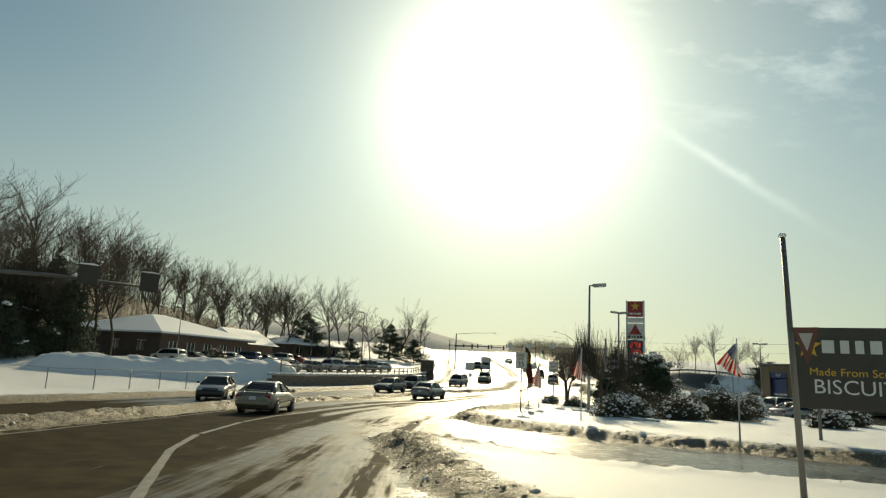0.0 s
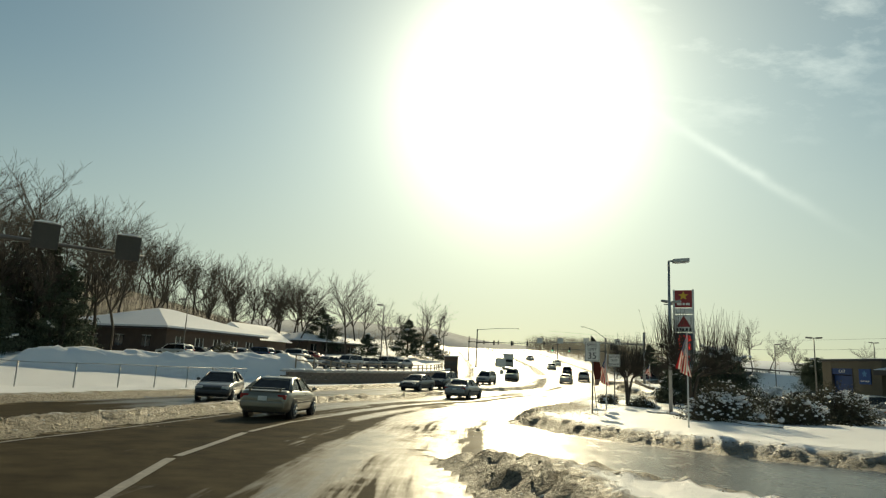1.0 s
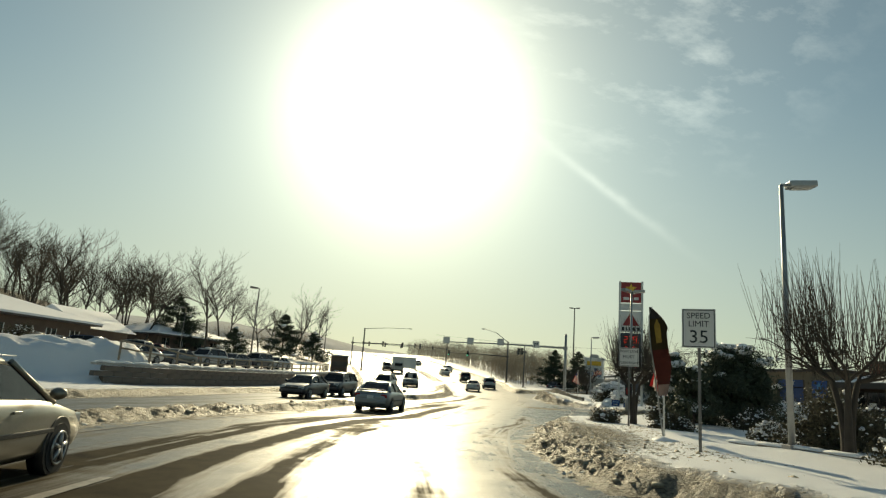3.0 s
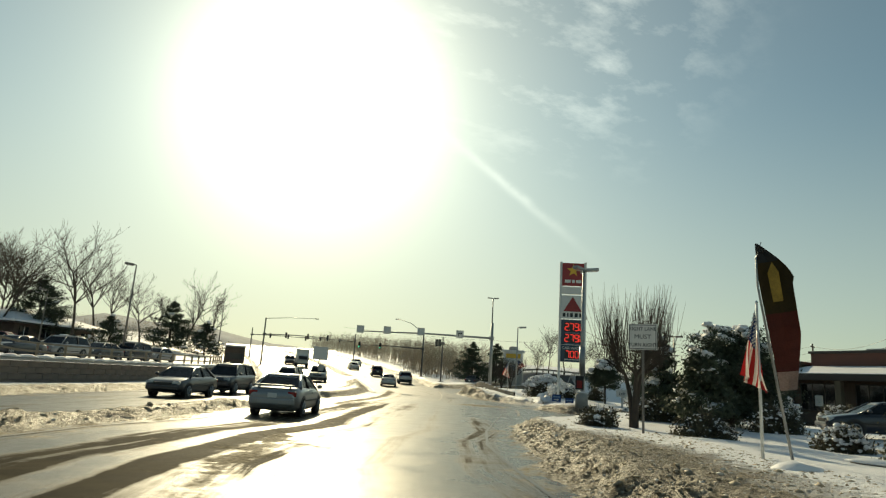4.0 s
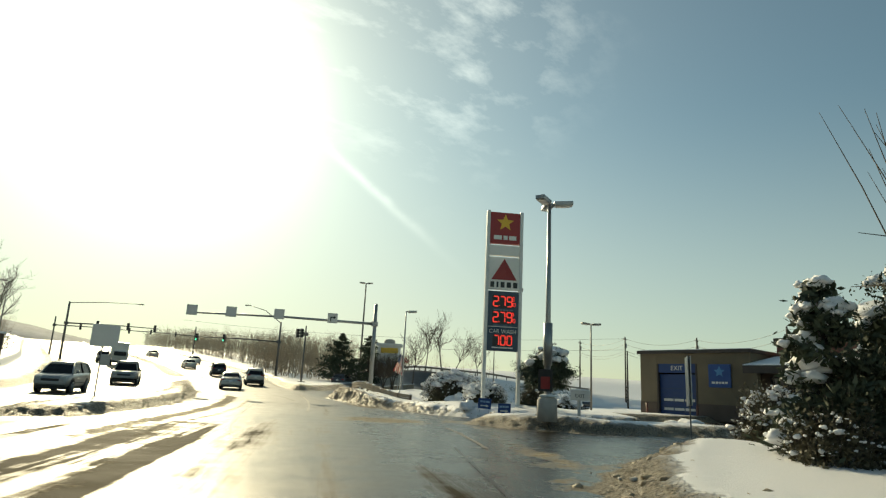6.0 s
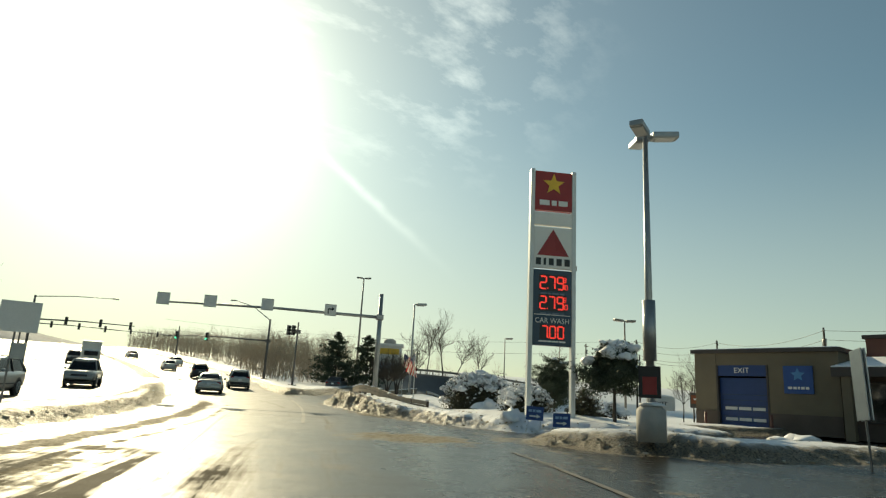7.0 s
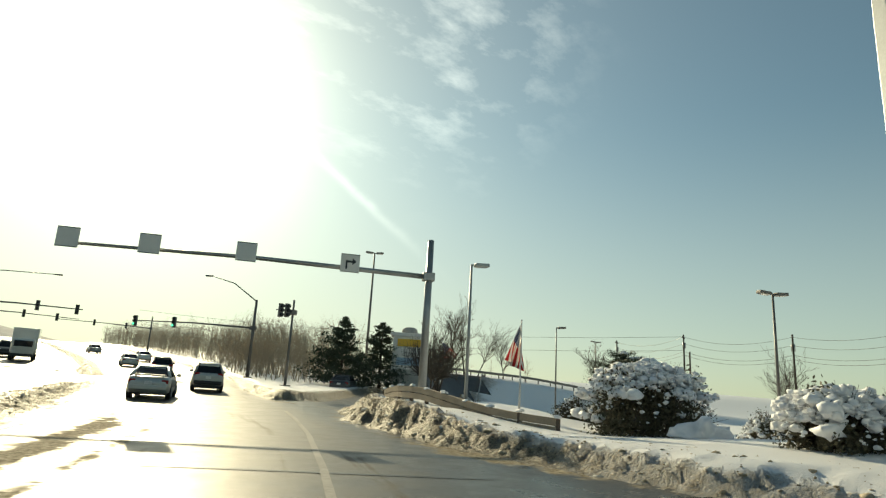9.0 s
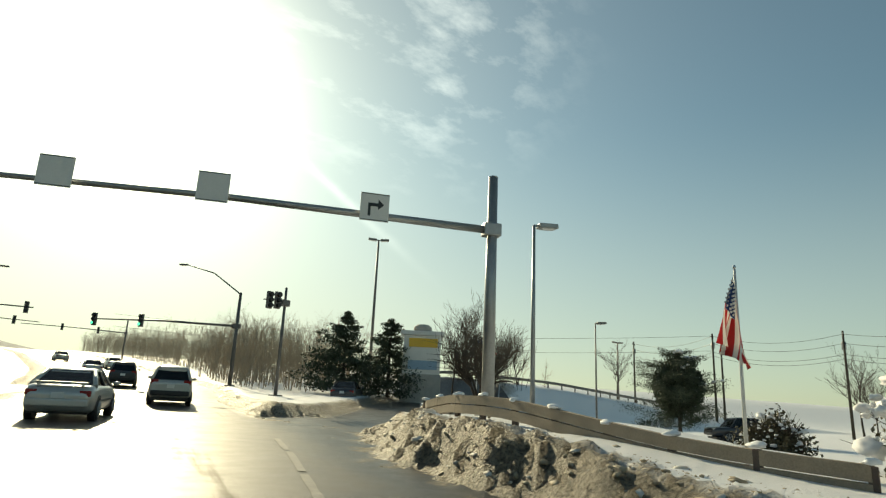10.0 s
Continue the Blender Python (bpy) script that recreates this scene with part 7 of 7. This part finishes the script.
    if form == "pickup":
        part("bed_hollow", box((-1.85, 0, 1.15), (1.6, hw * 1.6, 0.04), 0.01), M_INK, t)
    if snow:
        part("snow", lump((0.9, wt * 0.9, 0.09), 6, 0.2, 2, 0.2), M_SNOWCAP, t).matrix_local = pose((rf + rr) / 2, 0, roof + 0.02)
    ax = L * 0.29
    wx = (ax + 0.05, -ax + 0.02)
    for x in wx:
        for s in (-1, 1):
            part("wheel_arch", tube([(x, s * (hw - 0.2), wr + 0.02), (x, s * (hw + 0.004), wr + 0.02)], wr + 0.07, 20), M_INK, t)
            w = part("wheel", tube([(x, s * (hw - 0.19), wr), (x, s * (hw + 0.015), wr)], wr, 24), M_TYRE, t)
            rim = part("rim", tube([(x, s * (hw + 0.016), wr), (x, s * (hw + 0.026), wr)], [wr * 0.68, wr * 0.62], 18), M_INK, w)
            for k in range(5):
                a = 2 * math.pi * k / 5 + 0.3
                part("spoke", tube([(x, s * (hw + 0.03), wr), (x + math.cos(a) * wr * 0.62, s * (hw + 0.03), wr + math.sin(a) * wr * 0.62)], [0.04, 0.03], 5), M_RIM, rim)
            part("rim_edge", tube_mesh("rim_edge", [[x + math.cos(2 * math.pi * k / 20) * wr * 0.66, s * (hw + 0.028), wr + math.sin(2 * math.pi * k / 20) * wr * 0.66, x + math.cos(2 * math.pi * (k + 1) / 20) * wr * 0.66, s * (hw + 0.028), wr + math.sin(2 * math.pi * (k + 1) / 20) * wr * 0.66, 0.02, 0.02] for k in range(20)], M_RIM, 5), M_RIM, rim)
    return t


def on_road(x, y, heading, z=None):
    """A car's pose: its nose points to the compass heading, in degrees from +y to +x."""
    slope = math.degrees(math.atan(float(road_z(y + 1) - road_z(y - 1)) / 2)) * math.cos(radians(heading))
    return pose(x, y, float(road_z(y)) + 0.012 if z is None else z, 0, 0, 90 - heading) @ pose(0, 0, 0, 0, -slope if z is None else 0, 0)


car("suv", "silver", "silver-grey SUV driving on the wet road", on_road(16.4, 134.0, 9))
car("sedan", "beige", "beige four-door sedan with a rear spoiler on the wet road", on_road(-8.35, 45.0, -1), spoiler=True)
car("suv", "dark", "dark SUV on the wet road ahead", on_road(15.9, 153.5, 6))
car("sedan", "grey", "grey four-door sedan with a rear spoiler in the passing lane", on_road(-2.2, 71.3, 16), spoiler=True)
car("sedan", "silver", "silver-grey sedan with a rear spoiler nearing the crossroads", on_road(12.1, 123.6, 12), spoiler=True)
car("sedan", "dark", "dark sedan turning into the side street", on_road(30.2, 145.0, 32))
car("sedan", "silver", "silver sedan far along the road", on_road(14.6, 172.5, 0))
car("pickup", "grey", "grey pickup truck in the oncoming lanes", on_road(3.6, 124, 187))
car("sedan", "dark", "dark sedan in the oncoming lanes beside the median", on_road(-14.6, 54, 168))
car("sedan", "dark", "dark sedan in the oncoming lanes below the retaining wall", on_road(-6.9, 80.8, 198))
car("suv", "dark", "dark SUV in the oncoming lanes below the retaining wall", on_road(-5.0, 87.5, 198))
car("suv", "grey", "grey SUV in the oncoming lanes", on_road(-0.5, 108, 195))
car("sedan", "white", "pale sedan far along the road", on_road(17.6, 190, -3))
car("suv", "dark", "dark SUV far along the road", on_road(2.5, 176, 178))
car("sedan", "grey", "grey sedan far along the road", on_road(12.0, 210, -6))

park = [("suv", "white"), ("sedan", "dark"), ("suv", "dark"), ("sedan", "grey"), ("suv", "blue"), ("sedan", "dark"), ("suv", "silver"), ("sedan", "red")]
for k, (f, c) in enumerate(park):
    x, y = -38.5 + 1.55 * k, 96.0 + 2.9 * k
    car(f, c, {"white": "white", "dark": "dark", "grey": "grey", "blue": "dark blue", "silver": "silver", "red": "dark red"}[c] + (" SUV" if f == "suv" else " sedan") + " parked before the brick building", pose(x, y, gz(x, y) + 0.02, 0, 0, 165), snow=k % 3 == 0)
for k, (f, c) in enumerate([("sedan", "silver"), ("sedan", "dark"), ("suv", "grey"), ("sedan", "dark"), ("suv", "dark"), ("sedan", "grey")]):
    x, y = -21.5 + 1.6 * k, 92.0 + 5.2 * k
    car(f, c, {"white": "white", "dark": "dark", "grey": "grey", "silver": "silver"}[c] + (" SUV" if f == "suv" else " sedan") + " parked behind the fenced retaining wall", pose(x, y, gz(x, y) + 0.02, 0, 0, 250), snow=k % 2 == 0)
car("pickup", "dark", "dark pickup truck parked on the lot below the bank", pose(57.5, 131.5, gz(57.5, 131.5) + 0.02, 0, 0, 150))
car("sedan", "dark", "dark car parked behind the snowy lawn", pose(21.2, 66.4, gz(21.2, 66.4) + 0.02, 0, 0, 150))
car("suv", "silver", "silver SUV parked beside the restaurant", pose(29.5, 72, gz(29.5, 72) + 0.02, 0, 0, 20))
car("sedan", "grey", "grey sedan parked beside the restaurant", pose(27.5, 66, gz(27.5, 66) + 0.02, 0, 0, 20), snow=True)


def box_truck(m):
    t = thing("box_truck", m, "pale box truck in the oncoming lanes", "truck")
    part("cargo_box", box((-0.8, 0, 2.0), (4.6, 2.3, 2.6), 0.04), CAR_PAINT["white"], t)
    part("cab", box((2.3, 0, 1.35), (1.6, 2.0, 1.7), 0.18), CAR_PAINT["silver"], t)
    part("windscreen", box((3.08, 0, 1.75), (0.1, 1.6, 0.6), 0.03), M_GLASS, t)
    part("bumper", box((3.15, 0, 0.6), (0.15, 2.0, 0.3), 0.04), M_INK, t)
    for x in (2.2, -1.8):
        for s in (-0.95, 0.95):
            part("wheel", tube([(x, s - 0.13, 0.45), (x, s + 0.13, 0.45)], 0.45, 20), M_TYRE, t)
    for s in (-0.75, 0.75):
        part("headlamp", box((3.12, s, 0.95), (0.08, 0.3, 0.2), 0.03), M_HEAD, t)
    part("chassis", box((0, 0, 0.6), (5.6, 0.9, 0.25), 0.02), M_INK, t)
    return t


box_truck(on_road(4.4, 170, 180))


def garden_edging():
    """A low snow-covered timber edge that divides the lawn from the planting."""
    pts = [(8.4, 56.6), (9.1, 54.2), (9.8, 50.6), (11.4, 47.0)]
    line = along(pts, 1.1)
    x0, y0 = pts[0]
    t = thing("garden_edging", pose(x0, y0, 0), "low timber garden edging under a cap of snow", "edging")
    log = finish(box((0, 0, 0), (1.08, 0.14, 0.16), 0.02), "timber", M_WOOD)
    cap = finish(lump((0.62, 0.16, 0.08), 3, 0.25, 2, 0.4), "snow", M_SNOWCAP)
    for (xa, ya), (xb, yb) in zip(line, line[1:]):
        turn = math.degrees(math.atan2(yb - ya, xb - xa))
        xm, ym = (xa + xb) / 2, (ya + yb) / 2
        o = part("timber", log, M_WOOD, t)
        o.matrix_local = pose(xm - x0, ym - y0, gz(xm, ym) - 0.02, 0, 0, turn)
        c = part("snow", cap, M_SNOWCAP, o)
        c.matrix_local = pose(0, 0, 0.07)


garden_edging()
